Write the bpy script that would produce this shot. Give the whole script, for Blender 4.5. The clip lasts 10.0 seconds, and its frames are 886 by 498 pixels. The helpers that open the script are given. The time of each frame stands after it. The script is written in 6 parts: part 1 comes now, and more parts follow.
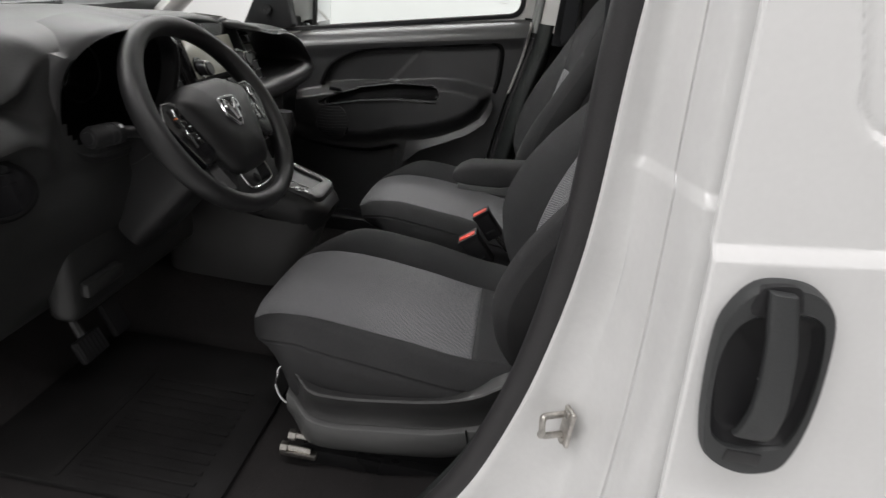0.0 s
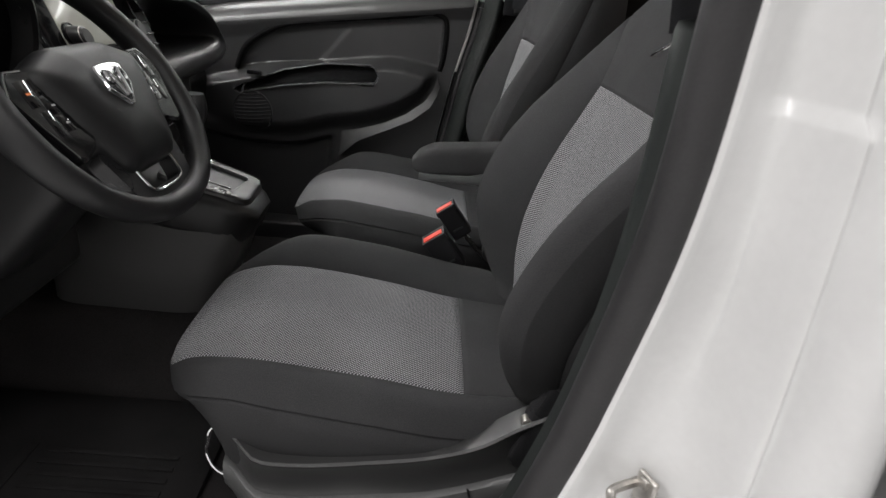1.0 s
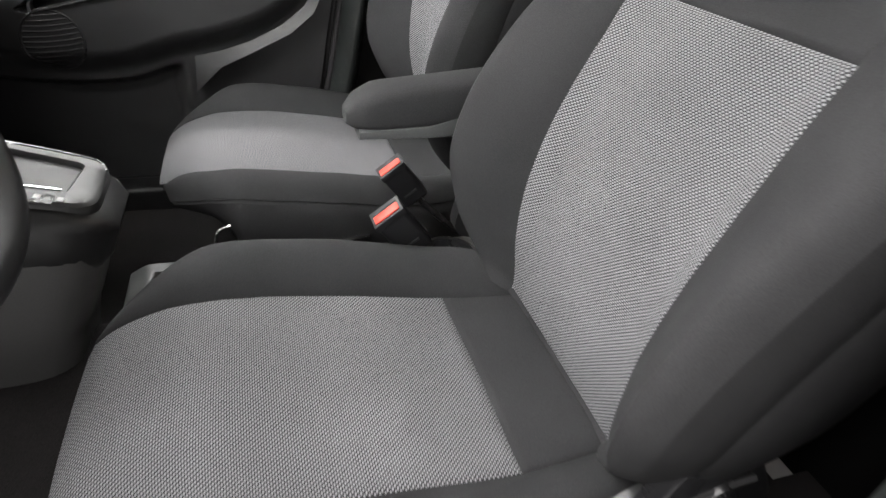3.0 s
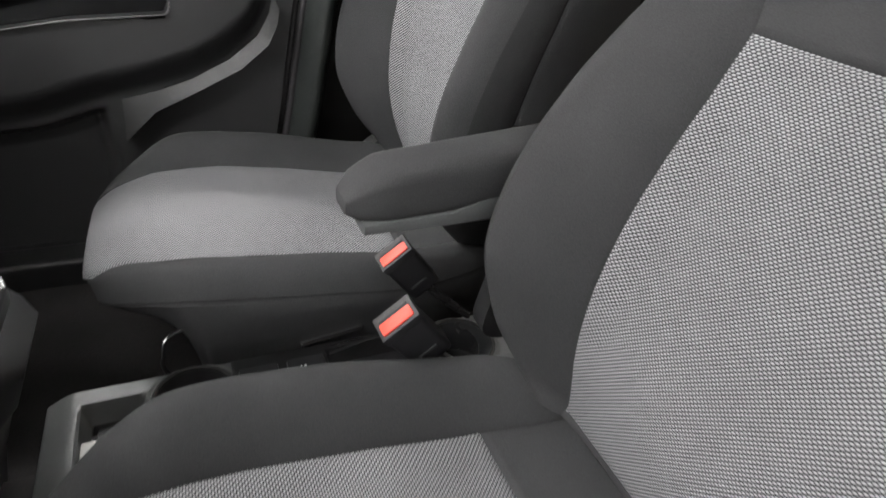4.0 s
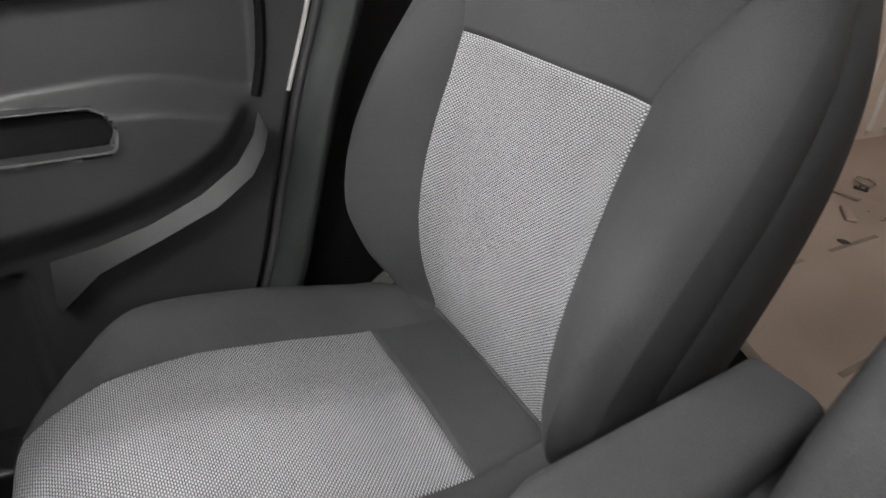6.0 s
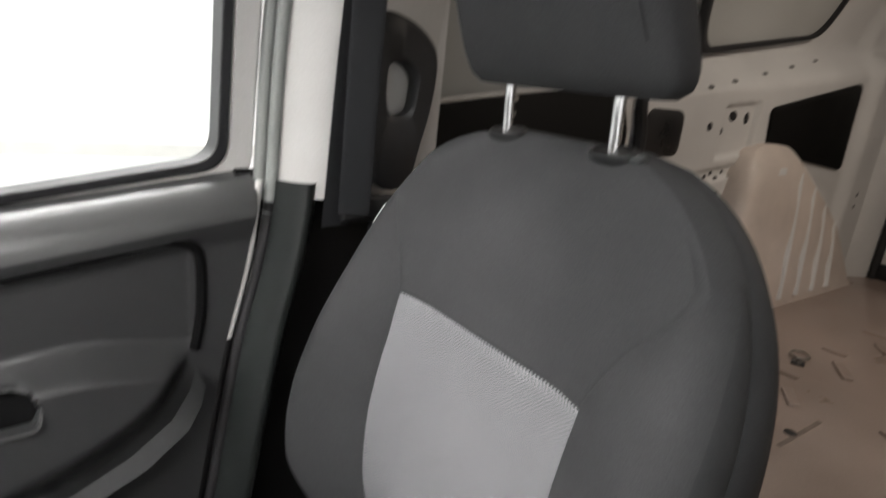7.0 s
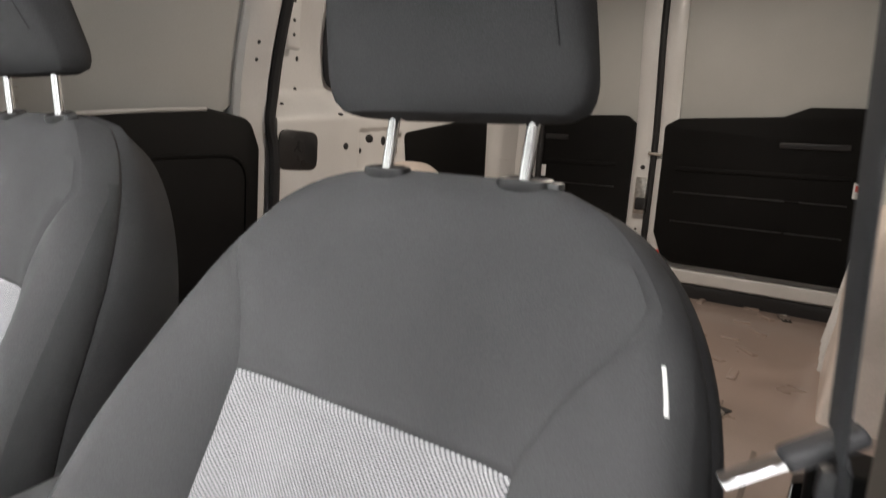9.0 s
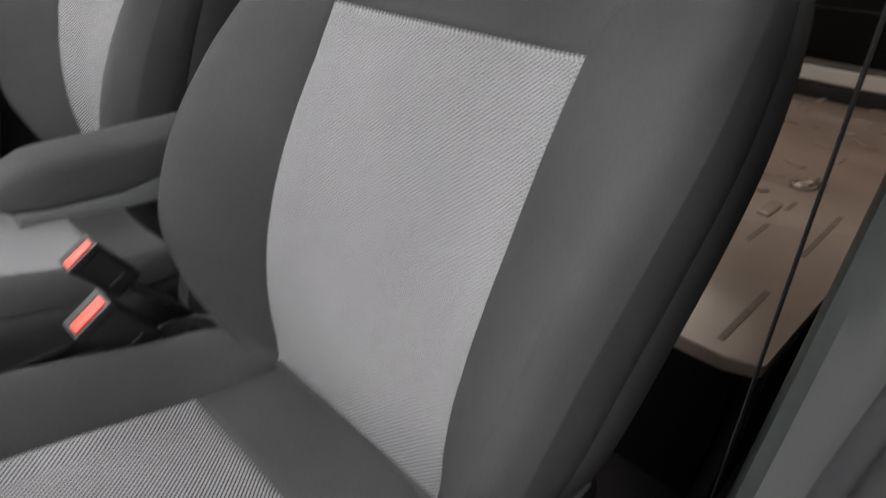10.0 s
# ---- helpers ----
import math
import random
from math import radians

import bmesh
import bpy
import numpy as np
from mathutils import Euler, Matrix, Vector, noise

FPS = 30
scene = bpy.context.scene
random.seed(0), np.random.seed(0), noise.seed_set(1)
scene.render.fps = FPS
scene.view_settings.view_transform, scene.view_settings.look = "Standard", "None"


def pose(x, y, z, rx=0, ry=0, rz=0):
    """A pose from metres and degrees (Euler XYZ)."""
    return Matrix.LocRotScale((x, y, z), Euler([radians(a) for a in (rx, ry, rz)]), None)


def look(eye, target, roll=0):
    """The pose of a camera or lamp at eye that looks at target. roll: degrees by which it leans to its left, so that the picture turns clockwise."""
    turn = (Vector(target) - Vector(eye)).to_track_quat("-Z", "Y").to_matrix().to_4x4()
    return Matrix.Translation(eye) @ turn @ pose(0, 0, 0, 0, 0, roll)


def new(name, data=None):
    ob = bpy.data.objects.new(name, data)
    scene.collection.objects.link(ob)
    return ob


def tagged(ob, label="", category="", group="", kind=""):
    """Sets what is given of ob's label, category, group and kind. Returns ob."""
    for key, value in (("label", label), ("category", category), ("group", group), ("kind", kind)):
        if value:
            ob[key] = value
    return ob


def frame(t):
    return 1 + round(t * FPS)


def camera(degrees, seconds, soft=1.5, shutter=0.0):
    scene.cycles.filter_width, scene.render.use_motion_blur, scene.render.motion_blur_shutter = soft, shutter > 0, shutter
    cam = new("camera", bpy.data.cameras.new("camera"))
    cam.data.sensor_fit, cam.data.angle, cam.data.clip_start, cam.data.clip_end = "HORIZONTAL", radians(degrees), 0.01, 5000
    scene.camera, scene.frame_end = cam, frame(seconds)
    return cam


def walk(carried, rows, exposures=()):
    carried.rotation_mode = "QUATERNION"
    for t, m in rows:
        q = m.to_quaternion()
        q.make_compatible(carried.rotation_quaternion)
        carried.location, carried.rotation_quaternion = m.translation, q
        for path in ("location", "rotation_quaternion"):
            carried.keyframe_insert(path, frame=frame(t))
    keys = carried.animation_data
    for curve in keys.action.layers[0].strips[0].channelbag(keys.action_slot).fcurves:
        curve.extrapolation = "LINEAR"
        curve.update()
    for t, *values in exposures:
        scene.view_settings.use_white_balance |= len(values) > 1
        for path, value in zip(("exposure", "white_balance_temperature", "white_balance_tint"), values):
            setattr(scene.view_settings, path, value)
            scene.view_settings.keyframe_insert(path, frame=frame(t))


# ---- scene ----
cam = camera(74.5, 10.0, soft=1.35, shutter=0.4)
PATH = [
    (0, (-0.287, -1.376, 1.298), (-0.433, 0.431, 0.454), 7.1),
    (0.5, (-0.35, -1.248, 1.249), (-0.336, 0.572, 0.42), 7.0),
    (1, (-0.379, -1.149, 1.196), (-0.276, 0.67, 0.37), 6.6),
    (1.3, (-0.417, -1.104, 1.164), (-0.263, 0.678, 0.268), 7.1),
    (1.5, (-0.45, -1.072, 1.147), (-0.242, 0.666, 0.179), 7.4),
    (2, (-0.503, -1.011, 1.159), (-0.12, 0.644, 0.103), 7.5),
    (2.5, (-0.521, -0.919, 1.171), (-0.009, 0.679, 0.083), 7.2),
    (2.6, (-0.515, -0.885, 1.174), (0.01, 0.7, 0.072), 6.7),
    (3.8, (-0.521, -0.568, 1.148), (0.172, 0.958, 0.056), 7.0),
    (4, (-0.535, -0.509, 1.153), (0.217, 0.999, 0.075), 6.8),
    (4.5, (-0.541, -0.448, 1.164), (0.342, 1.002, 0.106), 6.8),
    (5, (-0.527, -0.329, 1.191), (0.433, 1.089, 0.158), 7.4),
    (6.4, (-0.582, -0.081, 1.225), (0.424, 1.372, 0.29), 7.6),
    (6.5, (-0.572, -0.077, 1.243), (0.445, 1.395, 0.35), 7.4),
    (7, (-0.533, -0.077, 1.358), (0.626, 1.453, 0.796), 6.3),
    (7.5, (-0.5, -0.126, 1.388), (0.884, 1.283, 1.073), 5.3),
    (7.6, (-0.495, -0.152, 1.39), (0.925, 1.226, 1.097), 5.2),
    (8, (-0.45, -0.3, 1.4), (1.093, 0.944, 1.135), 4.9),
    (8.5, (-0.427, -0.504, 1.352), (1.198, 0.632, 1.097), 4.2),
    (8.8, (-0.424, -0.578, 1.305), (1.217, 0.533, 1.04), 4.1),
    (9, (-0.436, -0.608, 1.284), (1.209, 0.488, 0.977), 4.1),
    (9.5, (-0.464, -0.643, 1.198), (1.102, 0.457, 0.615), 5.3),
    (10, (-0.488, -0.676, 1.129), (0.854, 0.487, 0.209), 6.5),
]
LIGHT = [(0.0, -0.5), (0.5, -0.42), (1.0, -0.28), (1.5, 0.2), (2.0, 0.6), (2.5, 0.65), (4.0, 0.55), (4.5, 0.58), (6.5, 0.7), (7.0, 0.5), (7.5, 0.12), (8.0, 0.1), (8.5, 0.9), (9.0, 1.2), (9.5, 1.0), (10.0, 0.6)]
walk(cam, [(t, look(eye, target, roll)) for t, eye, target, roll in PATH], LIGHT)


# ---- world, room light, exposure ----
world = bpy.data.worlds.new("showroom_air")
world.use_nodes = True
world.node_tree.nodes["Background"].inputs[0].default_value = (0.9, 0.95, 1.0, 1)
world.node_tree.nodes["Background"].inputs[1].default_value = 0.22
scene.world = world
GROUND = 0.12


def strip_light(x, y, z, length, width, watts, colour=(1.0, 0.970, 0.970), turn=0):
    lamp = bpy.data.lights.new("tube_light", "AREA")
    lamp.shape, lamp.size, lamp.size_y, lamp.energy, lamp.color = "RECTANGLE", length, width, watts, colour
    ob = new("tube_light", lamp)
    ob.matrix_basis = pose(x, y, z, 0, 0, turn)
    return tagged(ob, "long white ceiling tube light of the showroom", "ceiling light", "showroom tube lights", "structure")


for ly, power in ((-5.0, 110), (-1.9, 200), (2.8, 240), (5.2, 230)):
    strip_light(-0.6, ly, 3.9, 9.0, 0.35, power)
for lx in (-3.4, -5.4):
    strip_light(lx, 0.0, 3.85, 8.0, 0.35, 140, turn=90)

dome = bpy.data.lights.new("dome_lamp", "AREA")
dome.shape, dome.size, dome.size_y, dome.energy, dome.color = "RECTANGLE", 0.16, 0.06, 6.0, (1.0, 0.87, 0.745)
dome_ob = new("dome_lamp", dome)
dome_ob.matrix_basis = pose(1.42, -0.05, 2.21)
tagged(dome_ob, "warm glowing roof lamp over the load space", "lamp", kind="structure")


# ---- materials ----
def mat(name, colour, rough=0.5, metal=0.0, grain=0.0, grain_scale=300.0, stain=0.0, stain_scale=3.0, coat=0.0,
        bump=0.0, spec=0.5, sheen=0.0, rough_var=0.0):
    m = bpy.data.materials.new(name)
    m.use_nodes = True
    nt = m.node_tree
    b = nt.nodes["Principled BSDF"]
    b.inputs["Roughness"].default_value = rough
    b.inputs["Metallic"].default_value = metal
    b.inputs["Coat Weight"].default_value = coat
    b.inputs["Coat Roughness"].default_value = 0.05
    b.inputs["Specular IOR Level"].default_value = spec
    b.inputs["Sheen Weight"].default_value = sheen
    b.inputs["Sheen Roughness"].default_value = 0.5
    tc = nt.nodes.new("ShaderNodeTexCoord")
    fine = nt.nodes.new("ShaderNodeTexNoise")
    fine.inputs["Scale"].default_value, fine.inputs["Detail"].default_value = grain_scale, 3
    wide = nt.nodes.new("ShaderNodeTexNoise")
    wide.inputs["Scale"].default_value, wide.inputs["Detail"].default_value = stain_scale, 5
    for n in (fine, wide):
        nt.links.new(tc.outputs["Object"], n.inputs["Vector"])
    ramp = nt.nodes.new("ShaderNodeMapRange")
    ramp.inputs[1].default_value, ramp.inputs[2].default_value = 0.3, 0.7
    ramp.inputs[3].default_value, ramp.inputs[4].default_value = 1 - grain, 1 + grain
    nt.links.new(fine.outputs["Fac"], ramp.inputs[0])
    ramp2 = nt.nodes.new("ShaderNodeMapRange")
    ramp2.inputs[1].default_value, ramp2.inputs[2].default_value = 0.3, 0.7
    ramp2.inputs[3].default_value, ramp2.inputs[4].default_value = 1 - stain, 1 + stain
    nt.links.new(wide.outputs["Fac"], ramp2.inputs[0])
    mul = nt.nodes.new("ShaderNodeMath")
    mul.operation = "MULTIPLY"
    nt.links.new(ramp.outputs[0], mul.inputs[0])
    nt.links.new(ramp2.outputs[0], mul.inputs[1])
    tint = nt.nodes.new("ShaderNodeVectorMath")
    tint.operation = "SCALE"
    tint.inputs[0].default_value = colour
    nt.links.new(mul.outputs[0], tint.inputs["Scale"])
    nt.links.new(tint.outputs[0], b.inputs["Base Color"])
    if rough_var:
        rr = nt.nodes.new("ShaderNodeMapRange")
        rr.inputs[1].default_value, rr.inputs[2].default_value = 0.3, 0.7
        rr.inputs[3].default_value, rr.inputs[4].default_value = rough - rough_var, rough + rough_var
        nt.links.new(wide.outputs["Fac"], rr.inputs[0])
        nt.links.new(rr.outputs[0], b.inputs["Roughness"])
    if bump:
        bp = nt.nodes.new("ShaderNodeBump")
        bp.inputs["Strength"].default_value, bp.inputs["Distance"].default_value = bump, 0.0006
        nt.links.new(fine.outputs["Fac"], bp.inputs["Height"])
        nt.links.new(bp.outputs[0], b.inputs["Normal"])
    return m


def woven(name, light, dark, pitch, row):
    """Cloth of light staggered yarn loops on a dark ground, laid out in metres on the UV map."""
    m = bpy.data.materials.new(name)
    m.use_nodes = True
    nt = m.node_tree
    b = nt.nodes["Principled BSDF"]
    b.inputs["Roughness"].default_value = 0.8
    b.inputs["Specular IOR Level"].default_value = 0.2

    def op(kind, a, c=None):
        n = nt.nodes.new("ShaderNodeMath")
        n.operation = kind
        for k, v in enumerate((a, c)):
            if v is None:
                continue
            if isinstance(v, (int, float)):
                n.inputs[k].default_value = v
            else:
                nt.links.new(v, n.inputs[k])
        return n.outputs[0]
    uv = nt.nodes.new("ShaderNodeUVMap")
    xyz = nt.nodes.new("ShaderNodeSeparateXYZ")
    nt.links.new(uv.outputs[0], xyz.inputs[0])
    v = op("DIVIDE", xyz.outputs[1], row)
    u = op("DIVIDE", xyz.outputs[0], pitch)
    odd = op("MULTIPLY", op("FLOORED_MODULO", op("FLOOR", v), 2.0), 0.5)
    fu = op("SUBTRACT", op("FRACT", op("ADD", u, odd)), 0.5)
    fv = op("SUBTRACT", op("FRACT", v), 0.5)
    fv = op("ADD", fv, op("MULTIPLY", fu, 0.35))
    d = op("SQRT", op("ADD", op("POWER", op("MULTIPLY", op("ABSOLUTE", fu), 2.3), 2.0), op("POWER", op("MULTIPLY", op("ABSOLUTE", fv), 1.9), 2.0)))
    loop = nt.nodes.new("ShaderNodeMapRange")
    loop.interpolation_type = "SMOOTHSTEP"
    loop.inputs[1].default_value, loop.inputs[2].default_value = 0.48, 1.08
    loop.inputs[3].default_value, loop.inputs[4].default_value = 1.0, 0.0
    nt.links.new(d, loop.inputs[0])
    tc = nt.nodes.new("ShaderNodeTexCoord")
    wide = nt.nodes.new("ShaderNodeTexNoise")
    wide.inputs["Scale"].default_value, wide.inputs["Detail"].default_value = 7.0, 4
    nt.links.new(tc.outputs["Object"], wide.inputs["Vector"])
    yarn = nt.nodes.new("ShaderNodeTexNoise")
    yarn.inputs["Scale"].default_value = 420.0
    nt.links.new(tc.outputs["Object"], yarn.inputs["Vector"])
    vary = op("ADD", op("ADD", op("MULTIPLY", wide.outputs["Fac"], 0.35), op("MULTIPLY", yarn.outputs["Fac"], 0.10)), 0.775)
    mix = nt.nodes.new("ShaderNodeMix")
    mix.data_type = "RGBA"
    mix.inputs["A"].default_value, mix.inputs["B"].default_value = (*dark, 1), (*light, 1)
    nt.links.new(loop.outputs[0], mix.inputs["Factor"])
    sc = nt.nodes.new("ShaderNodeVectorMath")
    sc.operation = "SCALE"
    nt.links.new(mix.outputs["Result"], sc.inputs[0])
    nt.links.new(vary, sc.inputs["Scale"])
    nt.links.new(sc.outputs[0], b.inputs["Base Color"])
    bp = nt.nodes.new("ShaderNodeBump")
    bp.inputs["Strength"].default_value, bp.inputs["Distance"].default_value = 0.6, 0.0008
    nt.links.new(loop.outputs[0], bp.inputs["Height"])
    nt.links.new(bp.outputs[0], b.inputs["Normal"])
    return m


def glass(name, tint=(0.93, 0.97, 0.95)):
    m = bpy.data.materials.new(name)
    m.use_nodes = True
    nt = m.node_tree
    b = nt.nodes["Principled BSDF"]
    b.inputs["Base Color"].default_value, b.inputs["Roughness"].default_value = (*tint, 1), 0.0
    b.inputs["Transmission Weight"].default_value, b.inputs["IOR"].default_value = 1.0, 1.02
    return m


CLOTH = mat("charcoal_seat_cloth", (0.038, 0.038, 0.039), 0.82, grain=0.22, grain_scale=900, stain=0.15, stain_scale=6, bump=0.35, spec=0.12)
# Backrest sides take a darker cloth colour for the shade on them.
SIDECLOTH = mat("darkened_seat_cloth", (0.023, 0.023, 0.0235), 0.7, grain=0.2, grain_scale=900, stain=0.15, stain_scale=6, bump=0.3, spec=0.2)
WEAVE = woven("grey_woven_seat_cloth", (0.325, 0.325, 0.333), (0.027, 0.028, 0.03), 0.0049, 0.00245)
PLASTIC = mat("black_grained_plastic", (0.012, 0.012, 0.0125), 0.45, grain=0.15, grain_scale=700, stain=0.12, stain_scale=5, bump=0.3, rough_var=0.08)
SHINY = mat("satin_black_plastic", (0.018, 0.018, 0.019), 0.32, grain=0.1, grain_scale=500, stain=0.1, stain_scale=8, bump=0.1, rough_var=0.08)
PIANO = mat("gloss_black_plastic", (0.008, 0.008, 0.009), 0.07, coat=1.0, stain=0.1)
TRIM = mat("dark_grey_trim_plastic", (0.038, 0.040, 0.041), 0.5, grain=0.12, grain_scale=600, stain=0.1, stain_scale=4, bump=0.25, rough_var=0.06)
PILLARTRIM = mat("grey_green_pillar_plastic", (0.018, 0.0205, 0.0195), 0.38, grain=0.12, grain_scale=600, stain=0.1, stain_scale=4, bump=0.25, rough_var=0.06)
LIGHTTRIM = mat("pale_grey_trim_plastic", (0.55, 0.54, 0.52), 0.55, grain=0.05, grain_scale=500, stain=0.06, stain_scale=4, bump=0.2)
LOADTRIM = mat("matt_black_load_trim", (0.0055, 0.0054, 0.0053), 0.6, grain=0.2, grain_scale=500, stain=0.2, stain_scale=5, bump=0.4, spec=0.14, rough_var=0.06)
DOORTRIM = mat("charcoal_door_plastic", (0.031, 0.031, 0.0315), 0.30, grain=0.10, grain_scale=700, stain=0.05, stain_scale=5, bump=0.25)
TRAYGREY = mat("grey_green_tray_plastic", (0.10, 0.103, 0.102), 0.42, grain=0.08, grain_scale=600, stain=0.12, stain_scale=7, bump=0.25)
DASH = mat("soft_black_dash_plastic", (0.022, 0.0224, 0.0221), 0.42, grain=0.25, grain_scale=500, stain=0.2, stain_scale=5, bump=0.4, spec=0.38, rough_var=0.06)
# Near-black colour in place of the shade in hood, groove and cup.
SHADEBLACK = mat("recess_shade_black", (0.004, 0.004, 0.0042), 0.7, grain=0.2, grain_scale=600, stain=0.1, spec=0.1)
SILL = mat("window_lit_sill_plastic", (0.050, 0.050, 0.050), 0.30, grain=0.1, grain_scale=600, stain=0.1, stain_scale=5, bump=0.15, spec=0.85)
STRIP = mat("mid_grey_strip_plastic", (0.009, 0.009, 0.0093), 0.42, grain=0.08, grain_scale=600, stain=0.08, stain_scale=6, bump=0.2)
# One shield plastic in two tones: upper part shaded, lower part lit.
SHIELD = mat("shaded_grey_shield_plastic", (0.038, 0.038, 0.038), 0.34, grain=0.08, grain_scale=600, stain=0.1, stain_scale=6, bump=0.25)
SHIELDLOW = mat("lit_grey_shield_plastic", (0.080, 0.081, 0.080), 0.36, grain=0.08, grain_scale=600, stain=0.1, stain_scale=6, bump=0.25)
GATEGREY = mat("satin_grey_gate_plastic", (0.024, 0.0245, 0.025), 0.34, grain=0.05, grain_scale=600, stain=0.08, stain_scale=8, bump=0.1)
FAINT = mat("faint_grey_glass_print", (0.72, 0.73, 0.73), 0.6)
CONSOLE = mat("dark_grey_console_plastic", (0.05, 0.049, 0.049), 0.5, grain=0.12, grain_scale=600, stain=0.1, stain_scale=4, bump=0.25)
GREYTRIM = mat("grey_console_plastic", (0.075, 0.078, 0.079), 0.5, grain=0.08, grain_scale=600, stain=0.1, stain_scale=6, bump=0.25)
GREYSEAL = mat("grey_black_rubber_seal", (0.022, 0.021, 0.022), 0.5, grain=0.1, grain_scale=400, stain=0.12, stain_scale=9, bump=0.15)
LITSEAL = mat("window_lit_rubber_seal", (0.24, 0.25, 0.24), 0.45, grain=0.1, grain_scale=400, stain=0.1, stain_scale=9, bump=0.1)
RUBBER = mat("black_rubber", (0.011, 0.011, 0.0125), 0.6, grain=0.1, grain_scale=400, stain=0.15, stain_scale=9, bump=0.15)
MATRIB = mat("worn_black_mat_rubber", (0.015, 0.0145, 0.0145), 0.7, grain=0.3, grain_scale=500, stain=0.3, stain_scale=7, bump=0.4, spec=0.15)
CARPET = mat("black_floor_carpet", (0.030, 0.028, 0.028), 0.95, grain=0.5, grain_scale=900, stain=0.25, stain_scale=5, bump=0.9, spec=0.1)
PAINT = mat("white_body_paint", (0.78, 0.78, 0.775), 0.28, grain=0.01, stain=0.025, stain_scale=4, coat=1.0, bump=0.03, grain_scale=160)
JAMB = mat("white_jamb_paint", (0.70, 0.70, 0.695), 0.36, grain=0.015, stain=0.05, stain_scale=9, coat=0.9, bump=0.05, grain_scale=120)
CARGO = mat("white_load_space_paint", (0.66, 0.655, 0.645), 0.42, grain=0.03, stain=0.06, stain_scale=5, coat=0.3, bump=0.08, grain_scale=200, rough_var=0.08)
# Floor and arch paints carry the warm lamp light in their colour.
FLOORPAINT = mat("warm_lit_load_floor_paint", (0.29, 0.228, 0.196), 0.36, grain=0.05, stain=0.12, stain_scale=4, coat=0.2, bump=0.1, grain_scale=200, rough_var=0.1)
GROOVE = mat("shade_in_floor_groove", (0.15, 0.118, 0.10), 0.6, grain=0.15, stain=0.2, stain_scale=20, bump=0.1)
ARCHPAINT = mat("warm_lit_wheel_arch_paint", (0.62, 0.545, 0.49), 0.5, grain=0.04, stain=0.12, stain_scale=6, coat=0.2, bump=0.1, grain_scale=200, rough_var=0.08)
BLANK = mat("grey_blanking_panel", (0.46, 0.465, 0.447), 0.72, grain=0.03, stain=0.05, stain_scale=3, bump=0.05)
CHROME = mat("chrome", (0.88, 0.88, 0.89), 0.09, metal=1.0, stain=0.05, stain_scale=20)
STEEL = mat("zinc_plated_steel", (0.5, 0.48, 0.45), 0.35, metal=1.0, grain=0.1, stain=0.25, stain_scale=60, bump=0.1)
BELT = mat("black_belt_webbing", (0.020, 0.0205, 0.022), 0.55, grain=0.25, grain_scale=1200, stain=0.1, bump=0.6, spec=0.15)
RED = mat("red_release_button", (0.66, 0.045, 0.022), 0.5, grain=0.03, stain=0.05, stain_scale=30)
ORANGE = mat("orange_printing", (0.75, 0.20, 0.05), 0.6)
WHITEINK = mat("white_printing", (0.7, 0.7, 0.7), 0.6)
SCREEN = mat("dark_display_glass", (0.01, 0.011, 0.012), 0.12, coat=0.6)
LCD = mat("grey_display_film", (0.42, 0.42, 0.36), 0.2, coat=0.6, stain=0.05)
MIRROR = mat("mirror_glass", (0.85, 0.86, 0.87), 0.02, metal=1.0)
GLASS = glass("clear_glass")
WALLPAINT = mat("white_showroom_wall_paint", (0.80, 0.81, 0.80), 0.8, grain=0.02, stain=0.03, stain_scale=0.6, bump=0.1, grain_scale=80)
SHOPFLOOR = mat("pale_bounce_floor", (0.62, 0.62, 0.615), 0.25, grain=0.03, stain=0.05, stain_scale=0.8, bump=0.05, grain_scale=60)
GREYWALL = mat("grey_showroom_wall_paint", (0.42, 0.42, 0.415), 0.8, grain=0.03, stain=0.05, stain_scale=0.6, bump=0.1, grain_scale=80)
GROUNDMAT = mat("outside_asphalt", (0.05, 0.05, 0.05), 0.9, grain=0.3, stain=0.2, stain_scale=0.5, bump=0.4)


# ---- builders ----
def thing(name, label, category, at=(0, 0, 0), group="", kind=""):
    ob = new(name)
    ob.location = at
    ob.empty_display_size = 0.05
    return tagged(ob, label, category, group, kind)


YC = 0.0375     # middle of the van
# FRONT and DOORWAY scale about the camera's early position, to fit its view.
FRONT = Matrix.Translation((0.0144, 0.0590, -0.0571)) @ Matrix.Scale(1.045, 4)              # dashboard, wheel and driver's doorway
REAR = Matrix.Translation((0, YC, 0)) @ Matrix.Diagonal((1, 1.05, 1, 1))                    # sides of the load space
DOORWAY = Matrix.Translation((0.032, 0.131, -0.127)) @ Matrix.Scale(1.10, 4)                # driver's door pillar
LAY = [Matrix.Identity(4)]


def part(name, bm, material, parent=None, label="", sharp=38):
    """Links a bmesh as one mesh under parent, laid into the world by the layout in force."""
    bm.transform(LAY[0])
    bmesh.ops.remove_doubles(bm, verts=bm.verts, dist=1e-6)
    bmesh.ops.recalc_face_normals(bm, faces=bm.faces)
    me = bpy.data.meshes.new(name)
    bm.to_mesh(me)
    bm.free()
    me.materials.append(material)
    me.polygons.foreach_set("use_smooth", [True] * len(me.polygons))
    me.set_sharp_from_angle(angle=radians(sharp))
    ob = new(name, me)
    if parent is not None:
        ob.parent = parent
        at = Vector()
        up = parent
        while up is not None:
            at += up.location
            up = up.parent
        ob.location = -at if parent.type == "EMPTY" else (0, 0, 0)
    if label:
        ob["label"] = label
    return ob


def lerp(a, b, t):
    return a + (b - a) * t


